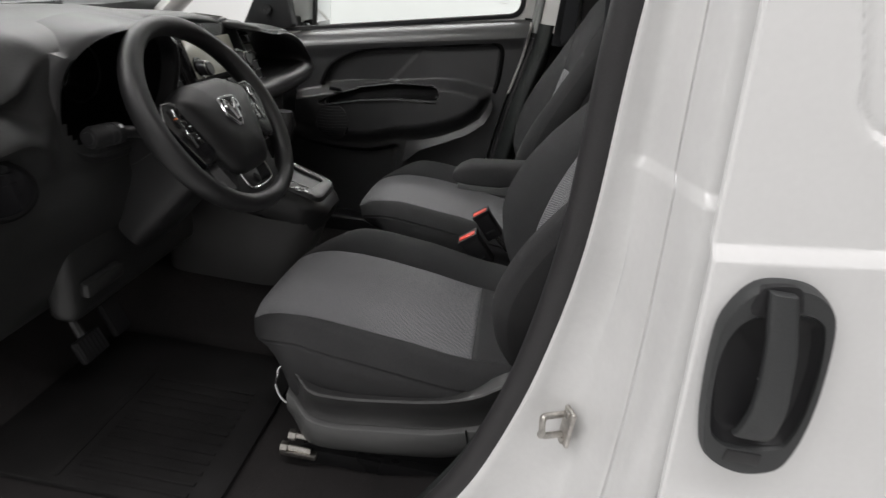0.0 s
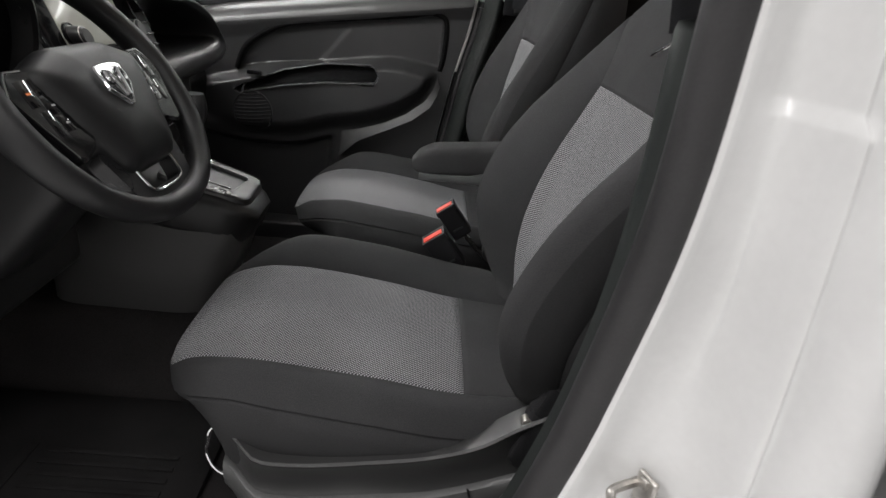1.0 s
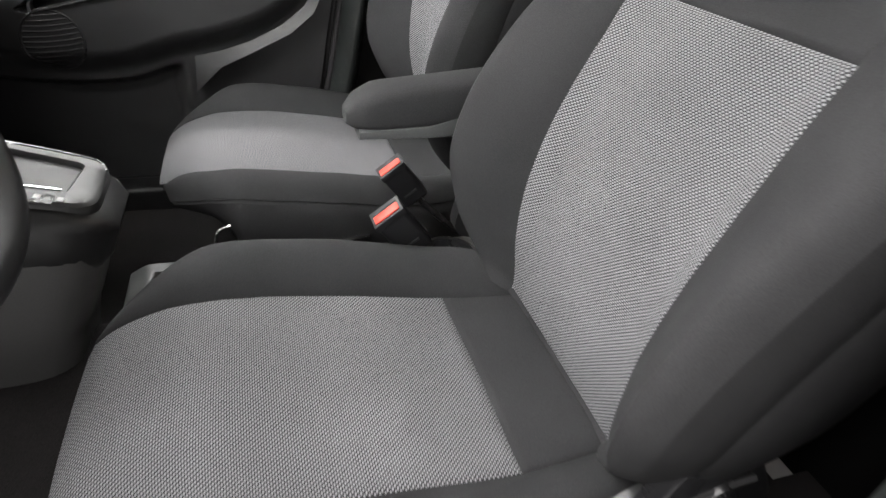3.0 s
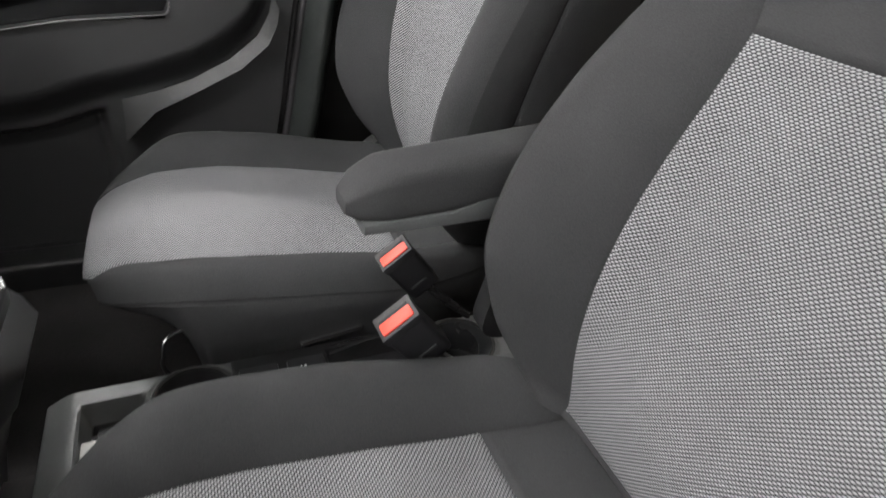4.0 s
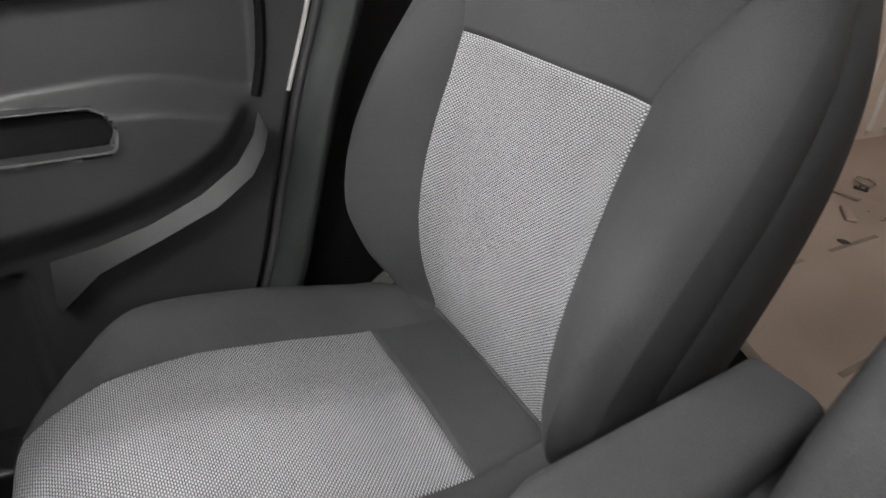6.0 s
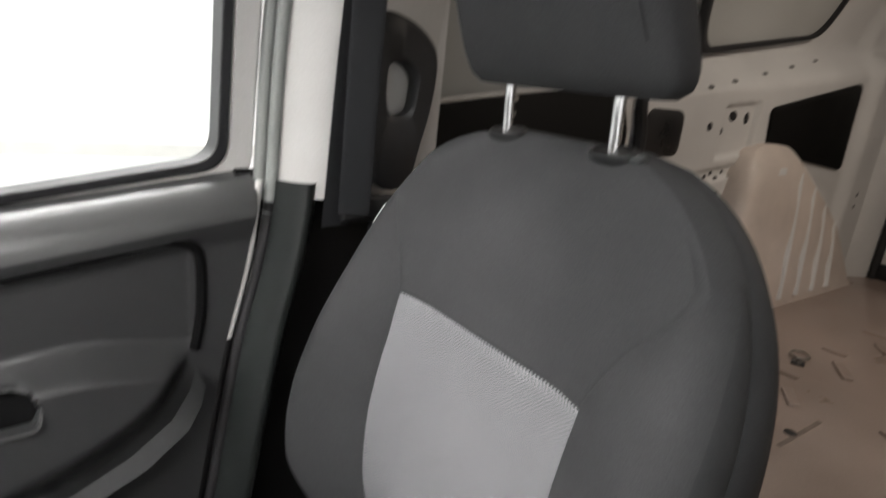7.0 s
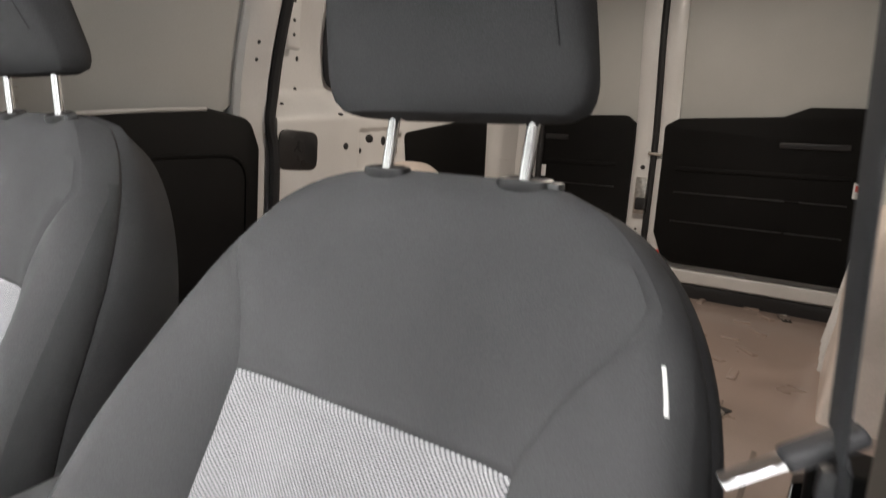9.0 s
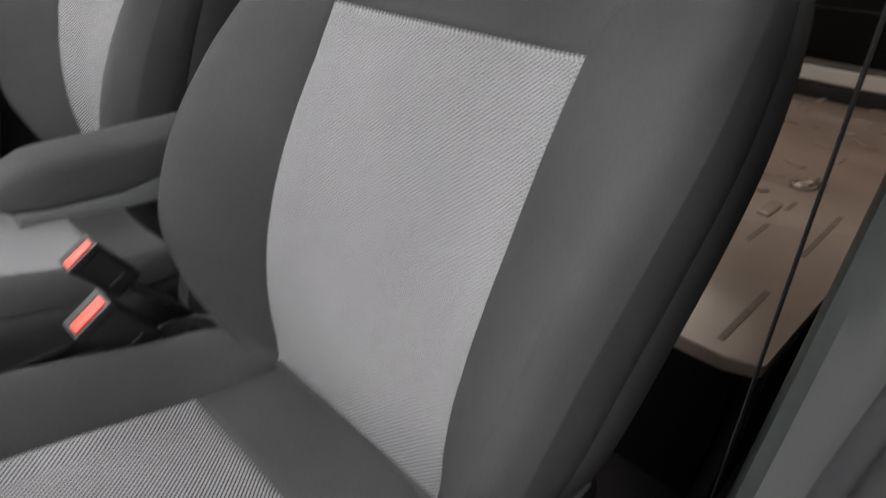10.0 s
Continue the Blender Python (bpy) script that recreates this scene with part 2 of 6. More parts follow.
def smooth(a, b, x):
    t = min(1.0, max(0.0, (x - a) / (b - a)))
    return t * t * (3 - 2 * t)


def table(keys, x):
    """Piecewise smooth interpolation through (x, value) pairs."""
    if x <= keys[0][0]:
        return keys[0][1]
    for (x0, v0), (x1, v1) in zip(keys, keys[1:]):
        if x <= x1:
            return lerp(v0, v1, (x - x0) / (x1 - x0))
    return keys[-1][1]


def curve(keys, x):
    """Catmull-Rom through (x, value) pairs."""
    n = len(keys)
    if x <= keys[0][0]:
        return keys[0][1]
    if x >= keys[-1][0]:
        return keys[-1][1]
    for i in range(n - 1):
        x0, x1 = keys[i][0], keys[i + 1][0]
        if x <= x1:
            t = (x - x0) / (x1 - x0)
            a, b = keys[i][1], keys[i + 1][1]
            ma = 0.0 if i == 0 else (b - keys[i - 1][1]) / (x1 - keys[i - 1][0]) * (x1 - x0)
            mb = 0.0 if i == n - 2 else (keys[i + 2][1] - a) / (keys[i + 2][0] - x0) * (x1 - x0)
            if i == 0:
                ma = b - a
            if i == n - 2:
                mb = b - a
            return (2 * t**3 - 3 * t**2 + 1) * a + (t**3 - 2 * t**2 + t) * ma + (-2 * t**3 + 3 * t**2) * b + (t**3 - t**2) * mb


def sheet(bm, rows, closed=False, uvs=None):
    """Quads over a grid of points; closed joins each row's ends."""
    layer = bm.loops.layers.uv.verify() if uvs else None
    vs = [[bm.verts.new(p) for p in r] for r in rows]
    n = len(rows[0])
    for i in range(len(rows) - 1):
        for j in range(n if closed else n - 1):
            k = (j + 1) % n
            ids = ((i, j), (i, k), (i + 1, k), (i + 1, j))
            try:
                f = bm.faces.new([vs[a][b] for a, b in ids])
            except ValueError:
                continue
            if uvs:
                for lp, (a, b) in zip(f.loops, ids):
                    lp[layer].uv = uvs[a][b]
    return vs


def loft(rings, cap=True):
    bm = bmesh.new()
    vs = sheet(bm, rings, closed=True)
    if cap:
        for r in (vs[0], vs[-1]):
            bm.faces.new(r)
    return bm


def rbox(lo, hi, r=0.005, seg=2, m=None):
    bm = bmesh.new()
    c = [(a + b) / 2 for a, b in zip(lo, hi)]
    s = [abs(b - a) for a, b in zip(lo, hi)]
    bmesh.ops.create_cube(bm, size=1, matrix=Matrix.Translation(c) @ Matrix.Diagonal((*s, 1)))
    r = min(r, min(s) * 0.45)
    if r > 0:
        bmesh.ops.bevel(bm, geom=list(bm.edges), offset=r, segments=seg, profile=0.6, affect="EDGES")
    if m is not None:
        bm.transform(m)
    return bm


def join(*bms):
    out = bms[0]
    for b in bms[1:]:
        me = bpy.data.meshes.new("tmp")
        b.to_mesh(me)
        b.free()
        out.from_mesh(me)
        bpy.data.meshes.remove(me)
    return out


def round_poly(pts, r, n=5):
    """A polygon with its corners rounded; r is one radius or one for each corner."""
    out = []
    for i, p in enumerate(pts):
        p = Vector(p).to_2d()
        a, b = Vector(pts[i - 1]).to_2d(), Vector(pts[(i + 1) % len(pts)]).to_2d()
        rad = r[i] if isinstance(r, (list, tuple)) else r
        da, db = a - p, b - p
        ang = da.angle(db)
        cut = min(rad / max(math.tan(ang / 2), 0.01), da.length * 0.48, db.length * 0.48)
        p0, p1 = p + da.normalized() * cut, p + db.normalized() * cut
        for k in range(n + 1):
            t = k / n
            out.append((1 - t) ** 2 * p0 + 2 * t * (1 - t) * p + t * t * p1)
    return out


def place(axis, p, d):
    """A point of a flat drawing put across one axis at depth d: x takes (y, z), y takes (x, z), z takes (x, y)."""
    return {"x": (d, p[0], p[1]), "y": (p[0], d, p[1]), "z": (p[0], p[1], d)}[axis]


def prism(pts, axis, a, b, bevel=0.003):
    """A plate of that outline from depth a to b, its edge at b rounded."""
    c = sum((Vector(p) for p in pts), Vector((0, 0))) / len(pts)

    def shrink(k):
        out = []
        n = len(pts)
        for i in range(n):
            t = (Vector(pts[(i + 1) % n]) - Vector(pts[i - 1]))
            nrm = Vector((t.y, -t.x)).normalized() if t.length else Vector((0, 0))
            if nrm.dot(Vector(pts[i]) - c) > 0:
                nrm = -nrm
            out.append(Vector(pts[i]) + nrm * k)
        return out
    s = 1 if b > a else -1
    rings = [[place(axis, p, a) for p in pts], [place(axis, p, b - s * bevel) for p in pts],
             [place(axis, p, b - s * bevel * 0.3) for p in shrink(bevel * 0.3)], [place(axis, p, b) for p in shrink(bevel)]]
    return loft(rings)


def frame_ring(outer, inner, axis, a, b, bevel=0.004):
    """A flat frame between two outlines with as many points, from depth a to b."""
    s = 1 if b > a else -1
    mid = [[lerp(Vector(p), Vector(q), k) for p, q in zip(outer, inner)] for k in (0.12, 0.88)]
    rings = [[place(axis, p, a) for p in outer], [place(axis, p, b - s * bevel) for p in outer], [place(axis, p, b) for p in mid[0]],
             [place(axis, p, b) for p in mid[1]], [place(axis, p, b - s * bevel) for p in inner], [place(axis, p, a) for p in inner]]
    rings.append(rings[0])
    bm = bmesh.new()
    sheet(bm, rings, closed=True)
    return bm


def tube(path, r, n=10, flat=None, cap=True):
    """A round rod along a path; flat gives another half-thickness across it (a strap)."""
    pts = [Vector(p) for p in path]
    rings = []
    up = Vector((0, 0, 1))
    d0 = (pts[1] - pts[0]).normalized()
    if abs(d0.dot(up)) > 0.9:
        up = Vector((1, 0, 0))
    side = d0.cross(up).normalized()
    for i, p in enumerate(pts):
        d = (pts[min(i + 1, len(pts) - 1)] - pts[max(i - 1, 0)]).normalized()
        side = (side - d * side.dot(d)).normalized()
        other = d.cross(side)
        rr = r[i] if isinstance(r, (list, tuple)) else r
        rings.append([p + side * math.cos(2 * math.pi * k / n) * rr + other * math.sin(2 * math.pi * k / n) * (flat or rr) for k in range(n)])
    return loft(rings, cap)


def bend(pts, n=6):
    """A smooth path through the points."""
    pts = [Vector(p) for p in pts]
    out = []
    for i in range(len(pts) - 1):
        p0, p1, p2, p3 = pts[max(i - 1, 0)], pts[i], pts[i + 1], pts[min(i + 2, len(pts) - 1)]
        for k in range(n):
            t = k / n
            out.append(0.5 * ((2 * p1) + (p2 - p0) * t + (2 * p0 - 5 * p1 + 4 * p2 - p3) * t * t + (3 * p1 - p0 - 3 * p2 + p3) * t**3))
    out.append(pts[-1])
    return out


def oval(a, b, e=2.5, n=28):
    """A superellipse outline, half-widths a and b."""
    out = []
    for k in range(n):
        t = 2 * math.pi * k / n
        c, s = math.cos(t), math.sin(t)
        out.append((a * math.copysign(abs(c) ** (2 / e), c), b * math.copysign(abs(s) ** (2 / e), s)))
    return out


def slices(bm, lo, hi, n):
    """Cuts level with the floor, so that a bent surface bends smoothly."""
    for k in range(n + 1):
        bmesh.ops.bisect_plane(bm, geom=list(bm.verts) + list(bm.edges) + list(bm.faces), plane_co=(0, 0, lo + (hi - lo) * k / n), plane_no=(0, 0, 1))
    return bm


def closed(pts, n=5):
    """A smooth closed outline through the points."""
    pts = [Vector(p).to_2d() for p in pts]
    out = []
    m = len(pts)
    for i in range(m):
        p0, p1, p2, p3 = pts[i - 1], pts[i], pts[(i + 1) % m], pts[(i + 2) % m]
        for k in range(n):
            t = k / n
            out.append(0.5 * ((2 * p1) + (p2 - p0) * t + (2 * p0 - 5 * p1 + 4 * p2 - p3) * t * t + (3 * p1 - p0 - 3 * p2 + p3) * t**3))
    return out


def disc(centre, axis, r, depth, r2=None, n=20, bevel=0.001):
    pts = [Vector((math.cos(2 * math.pi * k / n) * r, math.sin(2 * math.pi * k / n) * (r2 or r))) + Vector(centre[:2]) for k in range(n)]
    return prism(pts, axis, centre[2], centre[2] + depth, bevel)


# ---- showroom round the van ----
def slab(name, lo, hi, material, label, category):
    return tagged(part(name, rbox(lo, hi, 0), material), label, category, kind="structure")


# Unseen floor, ceiling and end walls; tones set to steer bounce light.
slab("ground", (-300, -300, GROUND - 0.5), (300, 300, GROUND - 0.2), GROUNDMAT, "dark asphalt ground outside the showroom", "ground")
slab("floor", (-8, -7.5, GROUND - 0.2), (9, 7.5, GROUND), SHOPFLOOR, "showroom floor under the van, unseen, made pale to bounce light", "floor")
slab("wall_north", (-8, 7.5, GROUND), (9, 7.7, 4.2), WALLPAINT, "plain white showroom wall beside the van", "wall")
slab("wall_south", (-8, -7.7, GROUND), (9, -7.5, 4.2), WALLPAINT, "plain white showroom wall by the open door", "wall")
slab("wall_west", (-8.2, -7.7, GROUND), (-8, 7.7, 4.2), GREYWALL, "plain grey showroom wall ahead of the van", "wall")
slab("wall_east", (9, -7.7, GROUND), (9.2, 7.7, 4.2), GREYWALL, "plain grey showroom wall behind the van", "wall")
slab("ceiling", (-8.2, -7.7, 4.2), (9.2, 7.7, 4.4), GREYWALL, "grey showroom ceiling with tube lights", "ceiling")
slab("baseboard", (-8, 7.47, GROUND), (9, 7.5, GROUND + 0.14), LIGHTTRIM, "pale grey baseboard along the showroom wall", "baseboard")


# ---- load space of the van ----
ZF = 0.70   # load floor


def panel_grid(fn, xs, zs, back=0.02, sgn=1):
    """An upright sheet y = fn(x, z) with a second skin behind it."""
    bm = bmesh.new()
    front = sheet(bm, [[(x, sgn * fn(x, z), z) for x in xs] for z in zs])
    rear = sheet(bm, [[(x, sgn * (fn(x, z) + back), z) for x in xs] for z in zs])
    nz, nx = len(zs), len(xs)
    for a, b in [((0, j), (0, j + 1)) for j in range(nx - 1)] + [((nz - 1, j), (nz - 1, j + 1)) for j in range(nx - 1)] + \
                [((i, 0), (i + 1, 0)) for i in range(nz - 1)] + [((i, nx - 1), (i + 1, nx - 1)) for i in range(nz - 1)]:
        bm.faces.new((front[a[0]][a[1]], front[b[0]][b[1]], rear[b[0]][b[1]], rear[a[0]][a[1]]))
    return bm


def steps(a, b, n):
    return [a + (b - a) * i / n for i in range(n + 1)]


def ledge(x):
    return 1.375 + 0.13 * (x - 0.9)


QWIN = [(1.088, 1.495), (1.043, 1.890), (1.905, 2.010), (1.835, 1.635)]


def inside(poly, x, z):
    c = False
    for i in range(len(poly)):
        (x0, z0), (x1, z1) = poly[i - 1], poly[i]
        if (z0 > z) != (z1 > z) and x < (x1 - x0) * (z - z0) / (z1 - z0) + x0:
            c = not c
    return c


def side_wall(s):
    side = "right" if s > 0 else "left"

    def fn(x, z):
        y = 0.812 + 0.075 * smooth(ledge(x) - 0.01, ledge(x) + 0.10, z) - 0.11 * smooth(1.6, 2.05, z)
        y -= 0.03 * smooth(2.16, 2.24, x) * (1 - 0.5 * smooth(1.7, 2.0, z))
        y += 0.014 * smooth(0.965, 0.985, z) * (1 - smooth(1.075, 1.09, z)) * smooth(1.085, 1.105, x) * (1 - smooth(1.285, 1.31, x))
        up = z - 0.12 * (x - 1.2)
        y += 0.014 * smooth(1.195, 1.215, up) * (1 - smooth(1.355, 1.372, up)) * smooth(1.195, 1.215, x) * (1 - smooth(1.39, 1.41, x))
        y += 0.010 * smooth(1.13, 1.145, up) * (1 - smooth(1.165, 1.18, up)) * smooth(1.04, 1.06, x) * (1 - smooth(1.38, 1.40, x))
        return y
    w = thing("wall_" + side, "white pressed-steel inner side of the load space", "van wall", (1.6, s * 0.85, ZF), kind="structure")
    part("inner_skin", panel_grid(fn, steps(0.82, 1.46, 76) + steps(1.48, 2.47, 50), steps(0.45, 0.94, 16) + steps(0.95, 1.42, 62) + steps(1.43, 2.29, 50), 0.025, s), CARGO, w)
    q = round_poly(QWIN, [0.06, 0.07, 0.06, 0.16], 8)
    cx, cz = 1.50, 1.76
    inner = [Vector((lerp(p[0], cx, 0.045), lerp(p[1], cz, 0.09))) for p in q]
    deep = s * 0.876

    def lean(bm):
        slices(bm, 1.6, 1.98, 5)
        for v in bm.verts:
            v.co.y -= s * 0.11 * smooth(1.6, 2.05, v.co.z)
        return bm
    part("window_seal", lean(frame_ring(q, inner, "y", deep + s * 0.01, deep - s * 0.014, 0.008)), RUBBER, w, "black rubber seal round the blanked window")
    part("blanking_panel", lean(prism(inner, "y", deep + s * 0.008, deep, 0.002)), BLANK, w, "pale grey blanking panel")
    part("trim_panel", prism(round_poly([(1.465, 1.375), (2.11, 1.505), (2.13, 1.17), (1.49, 1.235)], 0.03), "y", s * 0.825, s * 0.801, 0.004), LOADTRIM, w, "black plastic cover panel")
    for lo, hi, r in (((0.824, 1.211), (0.993, 1.341), 0.035),):
        pts = round_poly([lo, (hi[0], lo[1]), hi, (lo[0], hi[1])], r)
        part("access_cover", prism(pts, "y", s * 0.822, s * 0.807, 0.006), SHINY, w, "black plastic access cover")
    for hx, hz, hr, hr2 in ((1.132, 1.302, 0.011, 0.011), (1.273, 1.338, 0.019, 0.014), (1.355, 1.335, 0.012, 0.016), (0.934, 1.130, 0.017, 0.013),
                            (0.900, 1.122, 0.007, 0.009), (0.987, 1.080, 0.012, 0.035), (1.149, 1.134, 0.006, 0.006), (1.182, 1.150, 0.007, 0.007),
                            (1.212, 1.162, 0.007, 0.007), (1.240, 1.143, 0.008, 0.008), (1.275, 1.165, 0.006, 0.006), (1.315, 1.150, 0.006, 0.006),
                            (1.170, 1.105, 0.006, 0.006), (1.255, 1.100, 0.006, 0.006), (1.225, 1.290, 0.005, 0.009), (0.872, 1.420, 0.006, 0.006),
                            (0.955, 1.480, 0.006, 0.006), (0.960, 1.58, 0.005, 0.008), (1.120, 1.010, 0.005, 0.005), (2.31, 1.02, 0.006, 0.009), (2.31, 1.07, 0.006, 0.009)):
        y = fn(hx, hz)
        part("hole", disc((hx, hz, s * (y + 0.004)), "y", hr * 1.15, s * -0.0055, hr2 * 1.15, 14), RUBBER, w, "dark hole in the pressed steel")
    for hx in (1.106, 1.239, 1.428, 1.62, 1.809):
        hz = 1.412 + 0.2 * (hx - 1.106)
        part("hole", disc((hx, hz, s * (fn(hx, hz) + 0.006)), "y", 0.012, s * -0.0085, 0.006, 14), RUBBER, w)
    for z in (1.30, 1.62, 1.80):
        part("post_seam", tube([(2.23, s * (fn(2.23, z) - 0.0005), z), (2.40, s * (fn(2.40, z) - 0.0005), z + 0.006)], 0.0022, 6), CARGO, w)
    part("bracket", rbox((0.875, s * 0.872, 1.60), (0.94, s * 0.845, 1.84), 0.012, 3), CARGO, w, "raised white bracket with small holes")
    for z in (1.645, 1.69, 1.75, 1.81):
        part("hole", disc((0.907, z, s * 0.847), "y", 0.006, s * -0.003, None, 12), RUBBER, w)
    # wheel arch
    top = [(1.235, 0.68), (1.255, 0.86), (1.285, 1.06), (1.325, 1.19), (1.40, 1.248), (1.52, 1.262), (1.64, 1.245), (1.80, 1.16), (1.95, 1.07), (2.15, 0.92), (2.36, 0.68)]
    rings = []
    inner = 0.700 if s > 0 else 0.642
    for k, x in enumerate(steps(1.235, 2.36, 60)):
        zt = curve(top, x)
        h = zt - ZF + 0.02
        ring = [(x, s * 0.86, ZF - 0.02), (x, s * inner, ZF - 0.02)]
        for j in range(1, 9):
            a = j / 8
            bulge = 0.004 * math.sin(a * 18) * (1 if 1.4 < x < 2.1 else 0)
            ring.append((x, s * (inner + 0.050 * a + 0.035 * smooth(0.7, 1.0, a) - bulge), ZF - 0.02 + h * (1 - (1 - a) ** 1.6)))
        ring.append((x, s * 0.86, zt + 0.002))
        rings.append(ring)
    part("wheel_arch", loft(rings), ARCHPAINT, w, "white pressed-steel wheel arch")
    for k in range(4):
        x = 1.62 + 0.13 * k
        zt = curve(top, x)
        part("rib", tube(bend([(x, s * (inner + 0.002), ZF + 0.03), (x + 0.01, s * (inner + 0.022), ZF + (zt - ZF) * 0.5), (x + 0.02, s * (inner + 0.046), ZF + (zt - ZF) * 0.86)]), 0.012, 8), CARGO, w)
    part("arch_pad", prism(round_poly([(1.44, 1.10), (1.53, 1.12), (1.52, 1.20), (1.46, 1.20)], 0.02), "y", s * (inner + 0.08), s * (inner + 0.036), 0.008), CARGO, w)
    # rear corner post
    rings = []
    for z in steps(0.66, 2.29, 24):
        k = 0.05 * smooth(1.6, 2.05, z)
        rings.append([(2.40, s * (0.79 - k), z), (2.43, s * (0.765 - k), z), (2.50, s * (0.735 - k), z), (2.55, s * (0.72 - k), z), (2.60, s * (0.74 - k), z), (2.62, s * (0.90 - k), z), (2.40, s * (0.90 - k), z)])
    part("corner_post", loft(rings), CARGO, w)
    part("post_seal", tube(bend([(2.530, s * 0.706, 0.70), (2.530, s * 0.704, 1.2), (2.528, s * 0.702, 1.5), (2.49, s * 0.682, 1.95), (2.45, s * 0.665, 2.28)]), 0.016, 8), RUBBER, w, "black rubber door seal")
    part("post_cap", disc((2.20, 2.16, s * 0.72), "y", 0.035, s * -0.06, None, 18, 0.004), GREYTRIM, w, "round grey plug in the rear corner post")
    # well behind the front seats
    part("step_well", rbox((0.15, s * 0.43, 0.40), (1.25, s * 0.84, 0.43), 0.004), CARPET, w)
    if s < 0:
        part("step_cover", rbox((0.80, -0.80, 0.42), (0.928, -0.636, 0.775), 0.012, 3), LOADTRIM, w, "black plastic step cover")
        part("well_end", rbox((0.915, -0.80, 0.42), (0.932, -0.62, ZF - 0.021), 0.003), LOADTRIM, w)
    else:
        part("step_cover", prism(round_poly([(0.86, 0.42), (1.14, 0.42), (1.14, 0.985), (0.86, 0.875)], [0.004, 0.004, 0.03, 0.03], 4), "y", 0.835, 0.625, 0.02), LOADTRIM, w, "black plastic step cover")
    part("well_side", rbox((0.27, s * 0.50 if s > 0 else -0.610, 0.42), (0.90, s * 0.515 if s > 0 else -0.600, ZF - 0.02), 0.003), LOADTRIM, w)
    part("outer_side", rbox((0.84, s * 0.90, 0.40), (2.70, s * 0.925, 2.30), 0.004), PAINT, w, "white outer side of the van")


LAY[0] = REAR
side_wall(1)
side_wall(-1)
LAY[0] = Matrix.Identity(4)

# load floor: pressed steel with ribs and tie-down rings
load_floor = thing("load_floor", "white ribbed steel floor of the load space, tinted for warm lamp light", "van floor", (1.4, 0, ZF), kind="structure")
outline = round_poly([(0.20, 0.0), (0.225, -0.555), (0.245, -0.597), (0.90, -0.612), (0.930, -0.640), (0.940, -0.80), (1.24, -0.80), (1.25, -0.70), (2.34, -0.70), (2.36, -0.80), (2.575, -0.80), (2.575, 0.87), (2.36, 0.87), (2.34, 0.78), (1.26, 0.775), (1.19, 0.73), (1.094, 0.704), (0.941, 0.668), (0.827, 0.597), (0.60, 0.54), (0.403, 0.49), (0.31, 0.37), (0.222, 0.175)], 0.015, 3)
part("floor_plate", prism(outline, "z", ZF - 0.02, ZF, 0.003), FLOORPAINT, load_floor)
part("floor_front", rbox((0.25, -0.57, 0.40), (0.275, 0.40, ZF - 0.02), 0.003), LOADTRIM, load_floor, "dark drop behind the seats")
rnd = random.Random(4)
for i in range(6):
    for j in range(4):
        x, y = 0.85 + 0.31 * i + (0.1 if j % 2 else 0), -0.42 + 0.28 * j
        length = 0.09 + 0.03 * rnd.random()
        turn = rnd.choice((0, 0, 35, -35))
        m = Matrix.Translation((x, y, ZF)) @ Matrix.Rotation(radians(turn), 4, "Z")
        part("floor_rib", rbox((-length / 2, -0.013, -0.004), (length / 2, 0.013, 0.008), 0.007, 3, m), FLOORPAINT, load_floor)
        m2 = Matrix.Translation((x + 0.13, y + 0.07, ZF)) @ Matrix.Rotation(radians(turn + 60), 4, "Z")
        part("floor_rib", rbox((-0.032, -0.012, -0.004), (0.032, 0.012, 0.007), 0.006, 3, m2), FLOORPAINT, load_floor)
# Groove shade is a thin dark strip laid on the floor.
for y, spans in ((-0.535, ((0.26, 0.46), (0.655, 0.955))), (-0.444, ((0.64, 0.765), (0.885, 0.965))), (-0.20, ((0.30, 0.48), (0.66, 0.90))), (0.10, ((0.30, 0.48), (0.66, 0.90))), (0.33, ((0.42, 0.60), (0.70, 0.90)))):
    for a, b in spans:
        part("floor_groove", rbox((a, y - 0.005, ZF - 0.004), (b, y + 0.005, ZF + 0.0012), 0.001), GROOVE, load_floor, "pressed groove, its shade laid on as a dark strip")
for x, y in ((0.781, 0.342), (0.62, -0.30), (1.55, 0.05)):
    part("drain_hole", disc((x, y, ZF - 0.004), "z", 0.014, 0.0052, None, 14), RUBBER, load_floor)


def tie_ring(x, y, turn):
    r = thing("tie_down_ring", "dark steel tie-down ring lying on the load floor", "tie-down ring", (x, y, ZF), "tie-down rings on the load floor")
    m = Matrix.Translation((x, y, ZF)) @ Matrix.Rotation(radians(turn), 4, "Z")
    bm = rbox((-0.03, -0.017, 0), (0.012, 0.017, 0.004), 0.003, 2, m)
    part("cup", bm, RUBBER, r)
    path = [m @ Vector((0.012 + 0.030 + 0.032 * math.cos(a), 0.024 * math.sin(a), 0.008)) for a in steps(0, 2 * math.pi, 20)]
    part("ring", tube(path, 0.0035, 8, cap=False), STEEL, r)
    for k in (-1, 1):
        part("bolt", disc((x - 0.012, y + 0.008 * k, ZF + 0.003), "z", 0.005, 0.004, None, 8), STEEL, r)


for x, y, a in ((1.198, 0.509, 20), (1.138, -0.436, 160), (2.422, -0.495, 15), (2.422, 0.55, 15)):
    tie_ring(x, y, a)


